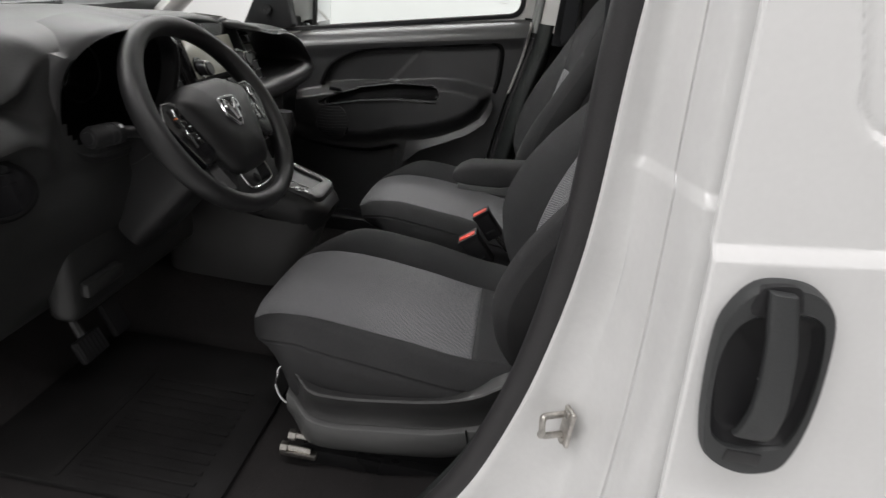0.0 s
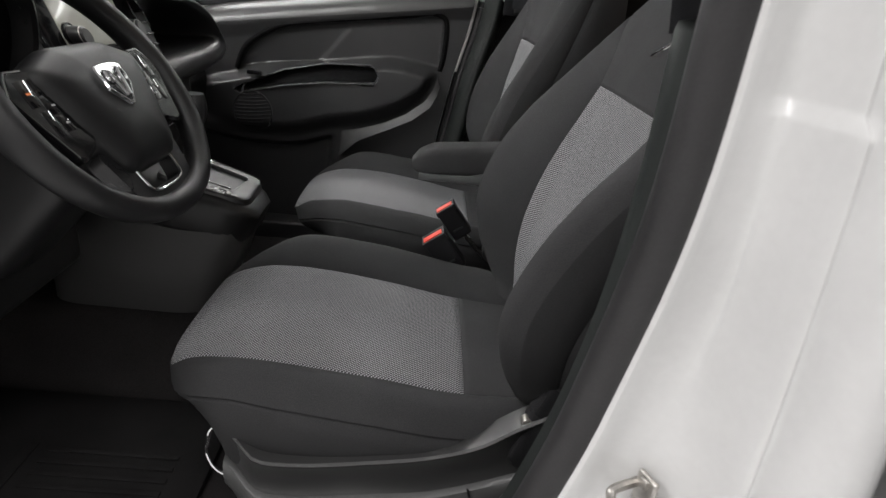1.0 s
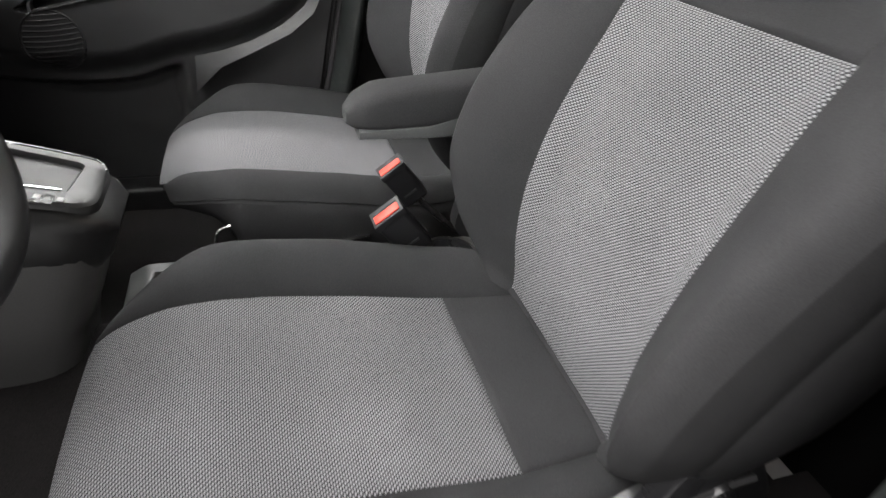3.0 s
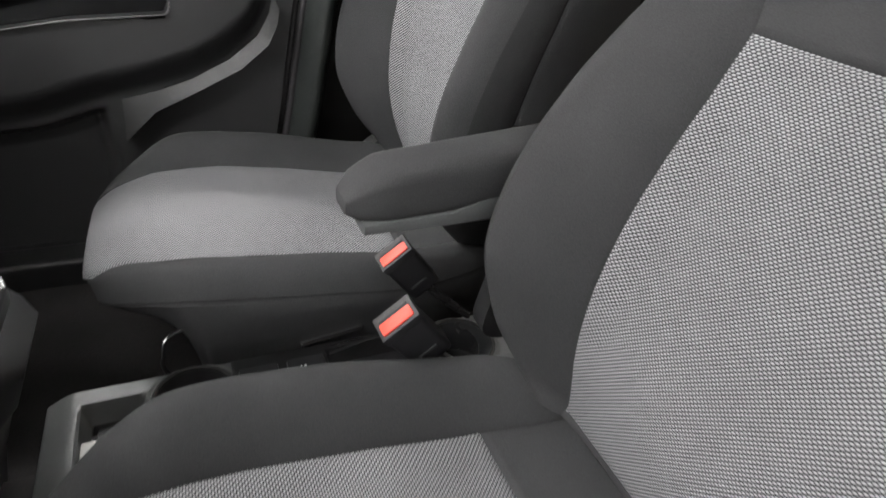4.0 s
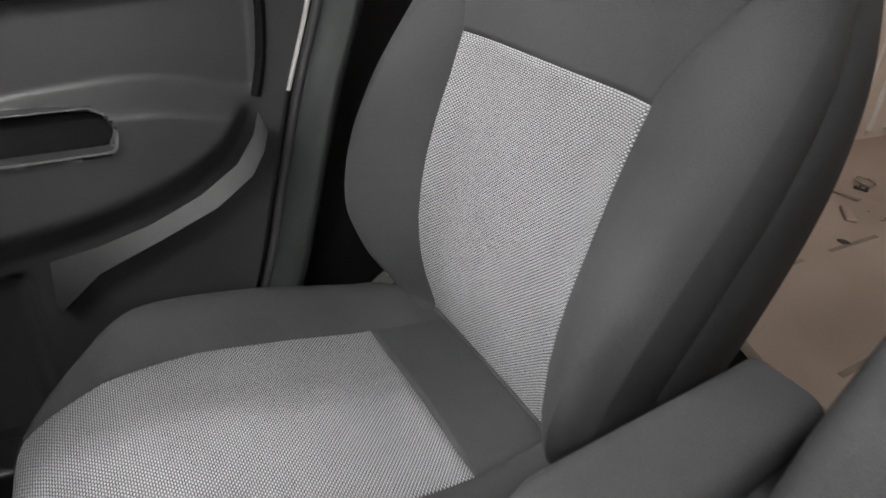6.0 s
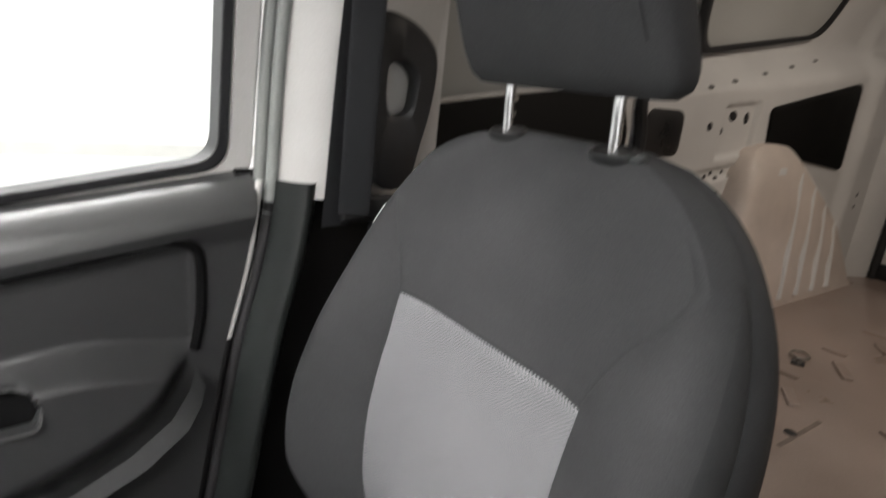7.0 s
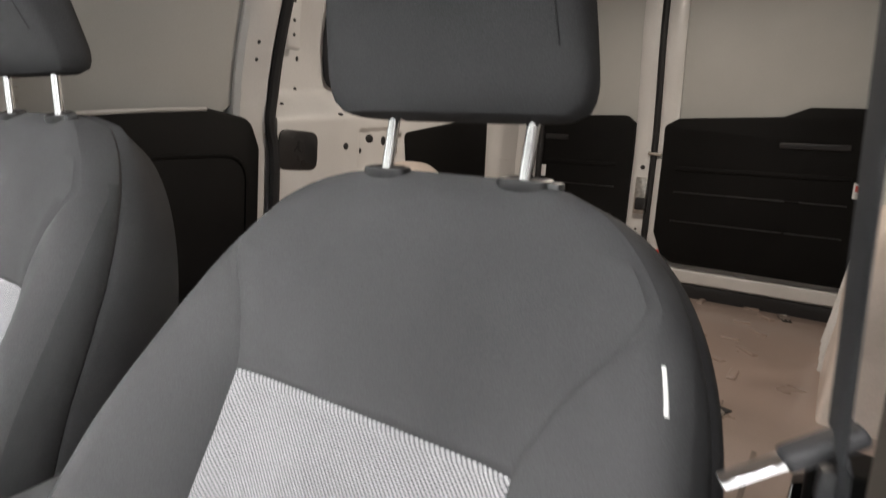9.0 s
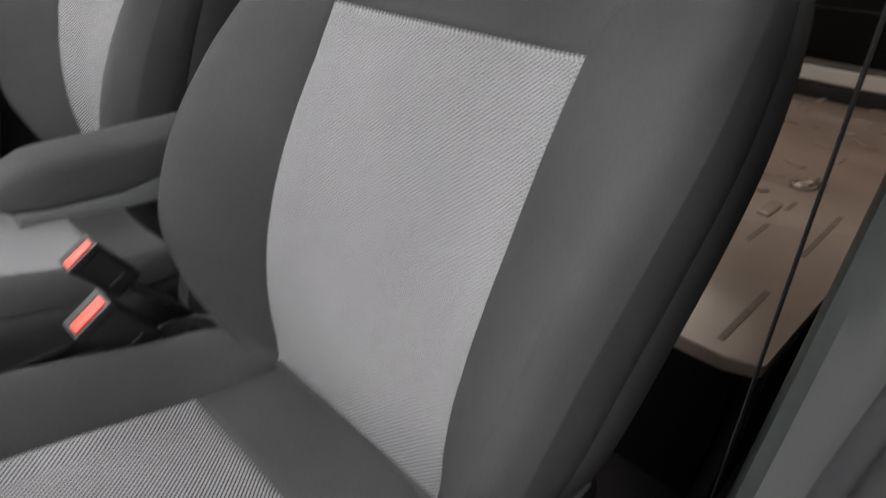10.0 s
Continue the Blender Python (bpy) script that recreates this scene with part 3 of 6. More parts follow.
# rear doors
def rear_door(s):
    y0, y1 = (0.185, 0.865) if s > 0 else (-0.165, 0.795)
    d = thing("rear_door_right" if s > 0 else "rear_door_left", "closed white rear door with black lower trim panel", "van door", (2.56, s * 0.36, 0.72), kind="structure")

    def lean(bm):
        slices(bm, 1.35, 2.1, 8)
        for v in bm.verts:
            v.co.x -= 0.10 * smooth(1.35, 2.1, v.co.z)
        return bm
    X = 2.55
    o = round_poly([(s * y0, 0.765), (s * y1, 0.765), (s * y1, 2.26), (s * y0, 2.26)], 0.02, 6)
    edge = y1 - (0.115 if s > 0 else 0.045)
    i2 = round_poly([(s * (y0 + 0.09), 0.83), (s * edge, 0.83), (s * edge, 2.19), (s * (y0 + 0.09), 2.19)], 0.07, 6)
    part("door_frame", lean(frame_ring(o, i2, "x", X + 0.05, X, 0.008)), CARGO, d)
    part("door_skin", lean(prism(o, "x", X + 0.075, X + 0.05, 0.002)), PAINT, d)
    part("blanking_panel", lean(prism(round_poly([(s * (y0 + 0.08), 1.46), (s * (edge + 0.008), 1.46), (s * (edge + 0.008), 2.20), (s * (y0 + 0.08), 2.20)], 0.05, 5), "x", X + 0.045, X + 0.028, 0.003)), BLANK, d, "pale grey blanking panel in the window opening")
    if s < 0:
        t = [(0.130, 1.00), (0.085, 0.89), (0.03, 0.858), (-0.70, 0.855), (-0.735, 0.90), (-0.735, 1.57), (-0.70, 1.602), (-0.455, 1.605), (-0.36, 1.565), (0.07, 1.550), (0.135, 1.515)]
    else:
        t = [(0.275, 0.93), (0.32, 0.855), (0.745, 0.855), (0.795, 0.90), (0.795, 1.50), (0.75, 1.555), (0.32, 1.560), (0.275, 1.52)]
    part("trim_panel", lean(prism(round_poly(t, 0.03, 4), "x", X + 0.03, X - 0.016, 0.008)), LOADTRIM, d, "black moulded plastic trim panel")
    for z, h in ((1.305, 0.02), (1.20, 0.006), (1.06, 0.006)):
        part("trim_groove", lean(rbox((X - 0.0215, 0.06 if s < 0 else 0.35, z), (X - 0.012, -0.64 if s < 0 else 0.73, z + h), 0.003)), SHINY if h < 0.01 else LOADTRIM, d)
    part("trim_pull", lean(rbox((X - 0.024, -0.36 if s < 0 else 0.62, 1.43), (X - 0.012, -0.62 if s < 0 else 0.75, 1.455), 0.005)), SHINY, d)
    if s < 0:
        st = part("sticker", rbox((X - 0.0185, -0.70, 1.238), (X - 0.0165, -0.650, 1.303), 0.0005), WHITEINK, d, "small white and red warning sticker")
        part("sticker_mark", rbox((X - 0.0196, -0.693, 1.268), (X - 0.018, -0.657, 1.293), 0.0005), RED, st)
        part("sticker_mark", rbox((X - 0.0196, -0.690, 1.244), (X - 0.018, -0.673, 1.266), 0.0005), RUBBER, st)
        part("reflector", disc((0.105, 0.90, X + 0.002), "x", 0.012, -0.005, None, 16), RED, d, "small round red marker")
        part("edge_seal", lean(tube([(X - 0.002, 0.175, 0.79), (X - 0.002, 0.175, 1.3), (X - 0.002, 0.175, 2.25)], 0.016, 8)), RUBBER, d, "black rubber seal along the door's edge")
        part("latch_pin", tube([(X - 0.012, 0.135, 1.375), (X - 0.012, 0.20, 1.38)], 0.009, 8), STEEL, d)
    else:
        part("reflector", disc((0.251, 0.905, X + 0.002), "x", 0.012, -0.005, None, 16), RED, d, "small round red marker")
        for z, r in ((1.415, 0.014), (1.31, 0.012), (1.0, 0.006)):
            part("hole", disc((0.222, z, X + 0.002), "x", r, -0.004, None, 14), RUBBER, d)
        part("sticker", rbox((X - 0.0185, 0.735, 1.23), (X - 0.0165, 0.772, 1.29), 0.0005), WHITEINK, d, "small white sticker")
        latch = part("latch", rbox((X - 0.03, 0.183, 1.08), (X + 0.0, 0.24, 1.26), 0.006), STEEL, d, "bare steel door latch")
        part("latch_catch", rbox((X - 0.045, 0.175, 1.10), (X - 0.02, 0.23, 1.16), 0.008), RUBBER, latch)


rear_door(1)
rear_door(-1)
slab("rear_skin", (2.66, -0.93, 0.40), (2.70, 1.0, 2.30), PAINT, "white outer rear of the van", "van wall")
sill = part("trim", rbox((2.54, -0.83, 0.66), (2.64, 0.90, 0.762), 0.01), RUBBER)
tagged(sill, "black rubber sill seal below the rear doors", "sill", kind="structure")

# roof
roof = thing("roof", "white van roof with a pale load-space lining", "van roof", (0.9, 0, 1.95), kind="structure")
rows = []
for x in steps(-0.75, 2.62, 24):
    k = 0.05 * smooth(-0.2, -0.75, x)
    rows.append([(x, y, 1.99 + 0.29 * smooth(-0.15, 0.6, x) - k - 0.05 * (abs(y - YC) / 0.80) ** 4) for y in steps(YC - 0.90, YC + 0.90, 24)])
bm = bmesh.new()
sheet(bm, rows)
sheet(bm, [[(p[0], p[1] * 1.02, p[2] + 0.05) for p in r] for r in rows])
part("roof_skin", bm, CARGO, roof)
part("headliner", join(rbox((-0.72, -0.62, 1.915), (0.10, 0.62, 1.935), 0.008)), LIGHTTRIM, roof, "pale grey cab headliner")
part("lamp_base", rbox((1.32, -0.10, 2.218), (1.52, 0.0, 2.26), 0.006), LIGHTTRIM, roof)
for x in (0.95, 1.75):
    part("roof_bow", rbox((x - 0.04, YC - 0.75, 2.215), (x + 0.04, YC + 0.75, 2.26), 0.008), CARGO, roof)


# sliding doors, seen from inside and, on the driver's side, from outside
def sliding_door(s):
    d = thing("sliding_door_right" if s > 0 else "sliding_door_left", "closed white sliding side door with black lower trim", "van door", (0.4, s * 0.87, 0.45), kind="structure")

    def lean(bm):
        slices(bm, 1.35, 2.0, 7)
        for v in bm.verts:
            v.co.y -= s * 0.13 * smooth(1.35, 2.05, v.co.z)
        return bm
    o = round_poly([(0.02, 0.47), (0.83, 0.47), (0.83, 2.12), (0.02, 2.12)], 0.03, 8)
    i2 = round_poly([(0.09, 0.53), (0.71, 0.53), (0.705, 2.04), (0.09, 2.04)], [0.05, 0.06, 0.12, 0.08], 8)
    part("door_frame", lean(frame_ring(o, i2, "y", s * 0.895, s * 0.845, 0.012)), CARGO, d)
    part("blanking_panel", lean(prism(round_poly([(0.06, 1.27), (0.735, 1.33), (0.715, 2.06), (0.06, 2.06)], [0.03, 0.13, 0.05, 0.05], 8), "y", s * 0.882, s * 0.868, 0.003)), BLANK, d, "pale grey blanking panel in the window opening")
    part("trim_panel", lean(prism(round_poly([(0.06, 0.52), (0.785, 0.52), (0.785, 1.24), (0.75, 1.325), (0.60, 1.342), (0.06, 1.255)], [0.04, 0.04, 0.05, 0.05, 0.06, 0.03], 5), "y", s * 0.875, s * 0.828, 0.01)), LOADTRIM, d, "black moulded plastic trim panel")
    part("trim_relief", lean(frame_ring(round_poly([(0.40, 0.62), (0.74, 0.62), (0.74, 1.22), (0.40, 1.20)], 0.08, 6), round_poly([(0.408, 0.628), (0.732, 0.628), (0.732, 1.212), (0.408, 1.192)], 0.075, 6), "y", s * 0.834, s * 0.824, 0.002)), LOADTRIM, d)
    part("trim_ledge", lean(tube(bend([(0.12, s * 0.834, 1.268), (0.4, s * 0.832, 1.312), (0.6, s * 0.832, 1.338)]), 0.006, 8)), LIGHTTRIM, d)
    for z in (1.50, 1.55):
        part("hole", lean(disc((0.765, z, s * 0.847), "y", 0.006, s * -0.004, None, 12)), RUBBER, d)
    part("door_seal", lean(tube(bend([(0.843, s * 0.835, 0.50), (0.845, s * 0.833, 0.9), (0.845, s * 0.833, 1.20), (0.828, s * 0.838, 1.32), (0.838, s * 0.842, 1.42), (0.845, s * 0.85, 1.6), (0.845, s * 0.85, 2.12)]), 0.017, 8)), RUBBER, d, "black rubber door seal")
    return d, lean


def shoulder(h):
    """Step of the body line: a band some 10 mm high that faces up and out."""
    h = min(0.006, max(-0.006, h)) + 0.006
    return 0.70 * h + 6.5 * h * h


for s in (1, -1):
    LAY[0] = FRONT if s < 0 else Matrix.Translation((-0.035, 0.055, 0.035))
    d, lean = sliding_door(s)
    left_door = d

    def skin_y(x, z):
        y = 0.925 - 0.10 * smooth(1.25, 2.0, z) ** 1.3 + 0.004 * math.sin((z - 0.5) * 3)
        inset = smooth(0.0, 0.011, x - (-0.032 - (z - 1.22) * 0.38)) * smooth(0.0, 0.011, z - 1.220)
        corner = math.hypot(min(0, x + 0.004), min(0, z - 1.265))
        if x < -0.004 and z < 1.265:
            inset = smooth(0.0, 0.011, 0.045 - corner)
        return y - 0.006 * inset - 0.016 * inset * (1 - inset) - 0.05 * smooth(0.6, 0.45, z) - shoulder(z - 1.1287 - 0.12 * (x + 0.05))
    rows, back = [], []
    for z in sorted(steps(0.40, 2.16, 140) + steps(1.10, 1.18, 40) + steps(1.201, 1.40, 60)):
        x0 = -0.079 - (z - 0.83) * 0.104
        xs = [x0 + 0.002, x0 + 0.0004] + [x0 + 0.0025 * k for k in range(1, 57)] + [x0 + 0.145 + 0.035 * k for k in range(15)] + [0.75, 0.9]
        r = []
        for k, x in enumerate(xs):
            y = skin_y(x, z)
            if k == 0:
                y -= 0.014
            elif k == 1:
                y -= 0.003
            r.append((x, s * y, z))
        rows.append(r)
    bm = bmesh.new()
    sheet(bm, rows)
    part("outer_skin", bm, PAINT, d, "glossy white outer skin")


# ---- side walls of the cab: pillars, seals ----
def edge_x(z):
    """The rear edge of the front door opening."""
    return curve([(0.40, -0.42), (0.55, -0.335), (0.67, -0.27), (0.77, -0.235), (0.90, -0.205), (1.05, -0.19), (1.3, -0.19), (1.6, -0.17), (1.9, -0.13)], z)


def edge_right(z):
    """The rear edge of the closed passenger door."""
    return curve([(0.40, -0.40), (0.64, -0.335), (0.80, -0.308), (0.95, -0.282), (1.08, -0.252), (1.2, -0.238), (1.9, -0.220)], z)


def b_pillar(s):
    p = thing("pillar_right" if s > 0 else "pillar_left", "white door pillar with dark grey inner trim and rubber seal", "van pillar", (-0.15, s * 0.8, 0.4), kind="structure")
    jamb, seal, seal2, low, high = [], [], [], [], []
    for z in sorted(steps(0.40, 1.93, 60) + steps(1.142, 1.170, 14)):
        e = edge_x(z) if s < 0 else edge_right(z)
        k = 0.13 * smooth(1.25, 2.0, z) ** 1.2
        kk = k + shoulder(z - 1.156)
        fwd = max(0.0, -0.19 - e)
        xo = (-0.083 if s < 0 else -0.090) - (z - 0.83) * 0.104 - 0.1 * fwd
        notch = 0.010 * math.exp(-((z - 1.02) / 0.10) ** 2)
        xp = xo - 0.007
        b = 0.020 * smooth(0.90, 1.15, z) if s < 0 else 0.0
        jamb.append([(e + 0.006, s * (0.768 + b - k), z), (e - 0.002, s * (0.778 + b - k), z), (e + 0.004, s * (0.790 + b - k), z), (lerp(e, xp, 0.22), s * (0.786 + b - k), z), (lerp(e, xp, 0.42) + notch, s * (0.789 + 0.8 * b - lerp(k, kk, 0.5)), z),
                     (lerp(e, xp, 0.58), s * (0.802 + 0.6 * b - kk), z), (lerp(e, xp, 0.68), s * (0.826 + 0.35 * b - kk), z), (lerp(e, xp, 0.76), s * (0.850 + 0.12 * b - kk), z), (lerp(e, xp, 0.80), s * (0.859 + 0.05 * b - kk), z), (lerp(e, xp, 0.835), s * (0.8595 - kk), z), (lerp(e, xp, 0.865), s * (0.874 - kk), z), (lerp(e, xp, 0.93), s * (0.890 - kk), z), (xp, s * (0.901 - kk), z),
                     (xp + 0.004, s * (0.906 - kk), z), (xp + 0.010, s * (0.9105 - kk), z), (xp + 0.0145, s * (0.912 - kk), z), (xp + 0.0160, s * (0.909 - kk), z), (xp + 0.0165, s * (0.889 - kk), z), (xp + 0.10, s * (0.889 - kk), z)])
        seal.append((e - 0.006, s * (0.770 + b - k), z))
        seal2.append((e + 0.004, s * (0.748 + b - k), z))
        m = (0.012 if z < 1.16 else -0.03) if s < 0 else 0.0
        if s > 0 and z < 1.20:
            row = [(0.004, 0.762), (0.004, 0.748), (0.010, 0.736), (0.026, 0.718), (0.042, 0.708), (0.050, 0.707), (0.057, 0.711), (0.064, 0.722), (0.072, 0.745), (0.080, 0.80)]
            low.append([(e + x, y - k, z) for x, y in row])
        if s < 0 and z < 1.215:
            row = [(0.004, 0.762 + b), (-0.001, 0.752 + b), (-0.006, 0.746 + 0.7 * b), (-0.011, 0.734 + 0.3 * b), (-0.013, 0.724), (-0.009, 0.717), (0.002, 0.714), (0.05, 0.710), (0.12, 0.705), (0.15, 0.726), (0.17, 0.80)]
            low.append([(e + x, s * (y - k), z) for x, y in row])
        if z > 1.165:
            high.append([(e + 0.004, s * (0.762 + b - k), z), (e + 0.004, s * (0.748 + b - k), z), (e + 0.010, s * (0.736 + 0.7 * b - m * 0.4 - k), z), (e + 0.045, s * (0.706 - m - k), z), (e + 0.085, s * (0.688 - m - k), z), (e + 0.095, s * (0.688 - m - k), z), (e + 0.11, s * (0.69 - m - k), z), (e + 0.12, s * (0.694 - m - k), z),
                         (e + 0.13 + m, s * (0.70 - m - k), z), (max(e + 0.15, 0.03), s * (0.735 - k), z), (max(e + 0.16, 0.04), s * (0.80 - k), z)])
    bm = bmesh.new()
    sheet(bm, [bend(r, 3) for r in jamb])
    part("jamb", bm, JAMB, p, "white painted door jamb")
    if s < 0:
        part("seal", tube(seal, 0.019, 12), GREYSEAL, p, "black rubber door seal")
        part("seal_lip", tube(seal2, 0.015, 10), RUBBER, p)
    else:
        # One seal in two colours: pale where window-lit, black for the shade below.
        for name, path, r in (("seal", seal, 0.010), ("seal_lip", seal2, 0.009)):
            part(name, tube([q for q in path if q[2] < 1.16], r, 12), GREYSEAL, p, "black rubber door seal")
            part(name, tube([q for q in path if q[2] > 1.13], r, 12), LITSEAL, p, "rubber door seal, coloured paler for window light")
    if s < 0:
        low.append([(x, y - 0.004, z + 0.006) for x, y, z in low[-1]])
        low.append([(x, min(y, -0.752), z + 0.002) for x, y, z in low[-1]])
    bm = bmesh.new()
    sheet(bm, low)
    part("lower_trim", bm, PILLARTRIM, p, "dark grey lower pillar trim")
    bm = bmesh.new()
    sheet(bm, [[(x, y + s * 0.012, z) for x, y, z in r] for r in high])
    part("upper_trim", bm, LIGHTTRIM, p, "pale grey upper pillar trim")
    # front edge of the sliding door opening, behind the pillar
    part("rear_jamb", rbox((0.0, s * 0.74, 1.20), (0.05, s * 0.86, 1.9), 0.01), CARGO, p)
    # Added black fillers cover the pale jamb behind the pillar trim.
    part("lower_jamb", rbox((-0.01, s * 0.742, 0.42), (0.05, s * 0.86, 1.198), 0.01), LOADTRIM, p, "added black filler low behind the pillar")
    part("rear_seal", tube(bend([(0.055, s * 0.745, 0.5), (0.055, s * 0.74, 0.9), (0.055, s * 0.735, 1.16)] + ([(0.04, s * 0.73, 1.40), (0.0, s * 0.72, 1.46)] if s < 0 else [])), 0.016, 8), RUBBER, p, "black rubber door seal")
    if s > 0:
        part("inner_panel", rbox((-0.28, 0.770, 0.42), (-0.012, 0.782, 1.20), 0.002), LOADTRIM, p, "added black panel hiding the jamb behind the pillar trim")
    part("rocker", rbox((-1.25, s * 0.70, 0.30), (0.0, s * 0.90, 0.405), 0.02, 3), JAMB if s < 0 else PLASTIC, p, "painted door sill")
    part("rocker_trim", rbox((-1.22, s * 0.66, 0.33), (-0.30, s * 0.735, 0.42), 0.012, 3), PLASTIC, p, "black sill trim")
    return p


LAY[0] = Matrix.Identity(4)
pillar_right = b_pillar(1)
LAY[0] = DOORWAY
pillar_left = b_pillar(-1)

# door striker on the driver's pillar
striker = thing("door_striker", "zinc-plated wire door striker bolted to the white jamb", "door striker", (-0.165, -0.80, 0.80))
m = Matrix.Translation((-0.161, -0.804, 0.824)) @ Matrix.Rotation(radians(22), 4, "Z") @ Matrix.Scale(0.86, 4)
part("plate", rbox((-0.003, -0.0125, -0.030), (0.004, 0.0125, 0.030), 0.006, 3, m), STEEL, striker)
part("loop", tube([m @ Vector(v) for v in bend([(0.002, 0.012, 0.012), (-0.030, 0.010, 0.013), (-0.036, 0.006, 0.010), (-0.037, 0.0, -0.004), (-0.034, 0.002, -0.014), (0.002, 0.004, -0.016)], 5)], 0.0042, 8), STEEL, striker)
for z in (-0.0225, 0.0225):
    part("bolt", rbox((-0.007, -0.005, z - 0.005), (0.0, 0.005, z + 0.005), 0.002, 2, m), STEEL, striker)

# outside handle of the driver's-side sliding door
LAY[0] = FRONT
ho = closed([(-0.074, 0.957), (-0.083, 0.998), (-0.089, 1.042), (-0.089, 1.075), (-0.073, 1.105), (-0.042, 1.111), (-0.020, 1.103), (-0.006, 1.082), (0.004, 1.030), (0.008, 0.985), (0.006, 0.948), (-0.003, 0.926), (-0.030, 0.917), (-0.062, 0.930)])
hi = closed([(-0.070, 0.969), (-0.079, 1.008), (-0.082, 1.045), (-0.075, 1.070), (-0.059, 1.080), (-0.035, 1.085), (-0.021, 1.083), (-0.013, 1.074), (-0.004, 1.040), (0.0, 0.998), (-0.002, 0.969), (-0.011, 0.957), (-0.044, 0.951), (-0.060, 0.955)])
hc = Vector((-0.040, 1.015))
handle = part("door_handle", frame_ring(ho, hi, "y", -0.922, -0.943, 0.007), TRIM, left_door, "dark grey plastic handle in an oval recess")
bm = bmesh.new()
rows = []
for f, d in ((1.01, -0.940), (0.96, -0.936), (0.88, -0.9315), (0.5, -0.9295), (0.02, -0.9295)):
    rows.append([place("y", hc + (Vector(p) - hc) * f, d) for p in hi])
sheet(bm, rows, closed=True)
part("recess", bm, RUBBER, handle)
rows = []
for t in steps(0, 1, 20):
    z = lerp(1.106, 0.962, t)
    x = curve([(0.962, -0.034), (0.999, -0.035), (1.029, -0.040), (1.060, -0.046), (1.087, -0.053), (1.106, -0.0575)], z)
    w = curve([(0.962, 0.0155), (0.999, 0.0138), (1.03, 0.0125), (1.08, 0.0113), (1.106, 0.0102)], z)
    out = 0.940 + 0.014 * math.sin(math.pi * min(1.0, 0.10 + 0.90 * t)) ** 0.5
    rows.append([(x + a * w, -(out + b * 0.006), z) for a, b in oval(1, 1, 3.6, 18)])
part("grip", loft(rows), TRIM, handle, "dark grey vertical grip bar")
slot = closed([(-0.072, 1.082), (-0.072, 1.103), (-0.066, 1.108), (-0.048, 1.111), (-0.041, 1.106), (-0.037, 1.084)], 3)
part("slot", prism(slot, "y", -0.938, -0.9438, 0.0006), RUBBER, handle)
part("key_cap", rbox((-0.050, -0.9445, 0.932), (-0.018, -0.938, 0.946), 0.003), SHINY, handle)


# ---- cab floor, bulkhead, mats ----
LAY[0] = Matrix.Identity(4)
cab = thing("cab_floor", "black carpeted cab floor with a raised middle", "van floor", (-0.7, 0, 0.36), kind="structure")
rows = []
for x in steps(-1.60, 0.22, 48):
    r = []
    for y in steps(-0.72, 0.72, 48):
        z = 0.36 + 0.13 * math.exp(-(y / 0.14) ** 4)
        z += 0.42 * smooth(-1.18, -1.52, x) + 0.03 * smooth(-0.45, -0.3, x)
        z += 0.004 * noise.noise((x * 9, y * 9, 0))
        r.append((x, y, z))
    rows.append(r)
bm = bmesh.new()
sheet(bm, rows)
sheet(bm, [[(p[0], p[1], 0.31) for p in r] for r in rows[:2]] + [[(p[0], p[1], 0.31) for p in rows[-1]]])
part("carpet", bm, CARPET, cab)
part("bulkhead", rbox((-1.70, -0.80, 0.3), (-1.60, 0.80, 1.10), 0.01), PLASTIC, cab)

mat_thing = thing("floor_mat", "black ribbed rubber floor mat under the pedals", "floor mat", (-0.95, -0.36, 0.365))
mo = round_poly([(-1.20, -0.675), (-0.70, -0.675), (-0.70, -0.20), (-1.20, -0.20)], 0.05, 5)
part("mat_base", prism(mo, "z", 0.366, 0.376, 0.003), MATRIB, mat_thing)
for k in range(12):
    y = -0.655 + 0.027 * k
    part("rib", rbox((-0.99, y, 0.374), (-0.76, y + 0.011, 0.380), 0.002), MATRIB, mat_thing)
for k, (lo, hi) in enumerate((((-1.03, -0.66), (-1.01, -0.34)),)):
    part("border", rbox((lo[0], lo[1], 0.374), (hi[0], hi[1], 0.379), 0.003), MATRIB, mat_thing)

for name, label, y, z, w, h, x in (("brake_pedal", "black rubber-faced brake pedal on its steel arm", -0.42, 0.49, 0.075, 0.055, -1.10), ("accelerator_pedal", "tall black ribbed accelerator pedal", -0.315, 0.505, 0.05, 0.10, -1.12)):
    pd = thing(name, label, "pedal", (x, y, z), "pedals")
    m = Matrix.Translation((x, y, z)) @ Matrix.Rotation(radians(-25), 4, "Y")
    part("pad", rbox((-0.008, -w / 2, -h / 2), (0.008, w / 2, h / 2), 0.006, 2, m), RUBBER, pd)
    for k in range(7):
        yy = -w / 2 + w * (k + 0.5) / 7
        part("rib", rbox((0.006, yy - 0.002, -h * 0.42), (0.011, yy + 0.002, h * 0.42), 0.001, 1, m), RUBBER, pd)
    part("arm", tube(bend([m @ Vector((-0.005, 0, 0)), (x - 0.05, y + 0.01, z + 0.10), (x - 0.04, y + 0.01, z + 0.30)]), 0.010, 8), SHINY, pd)


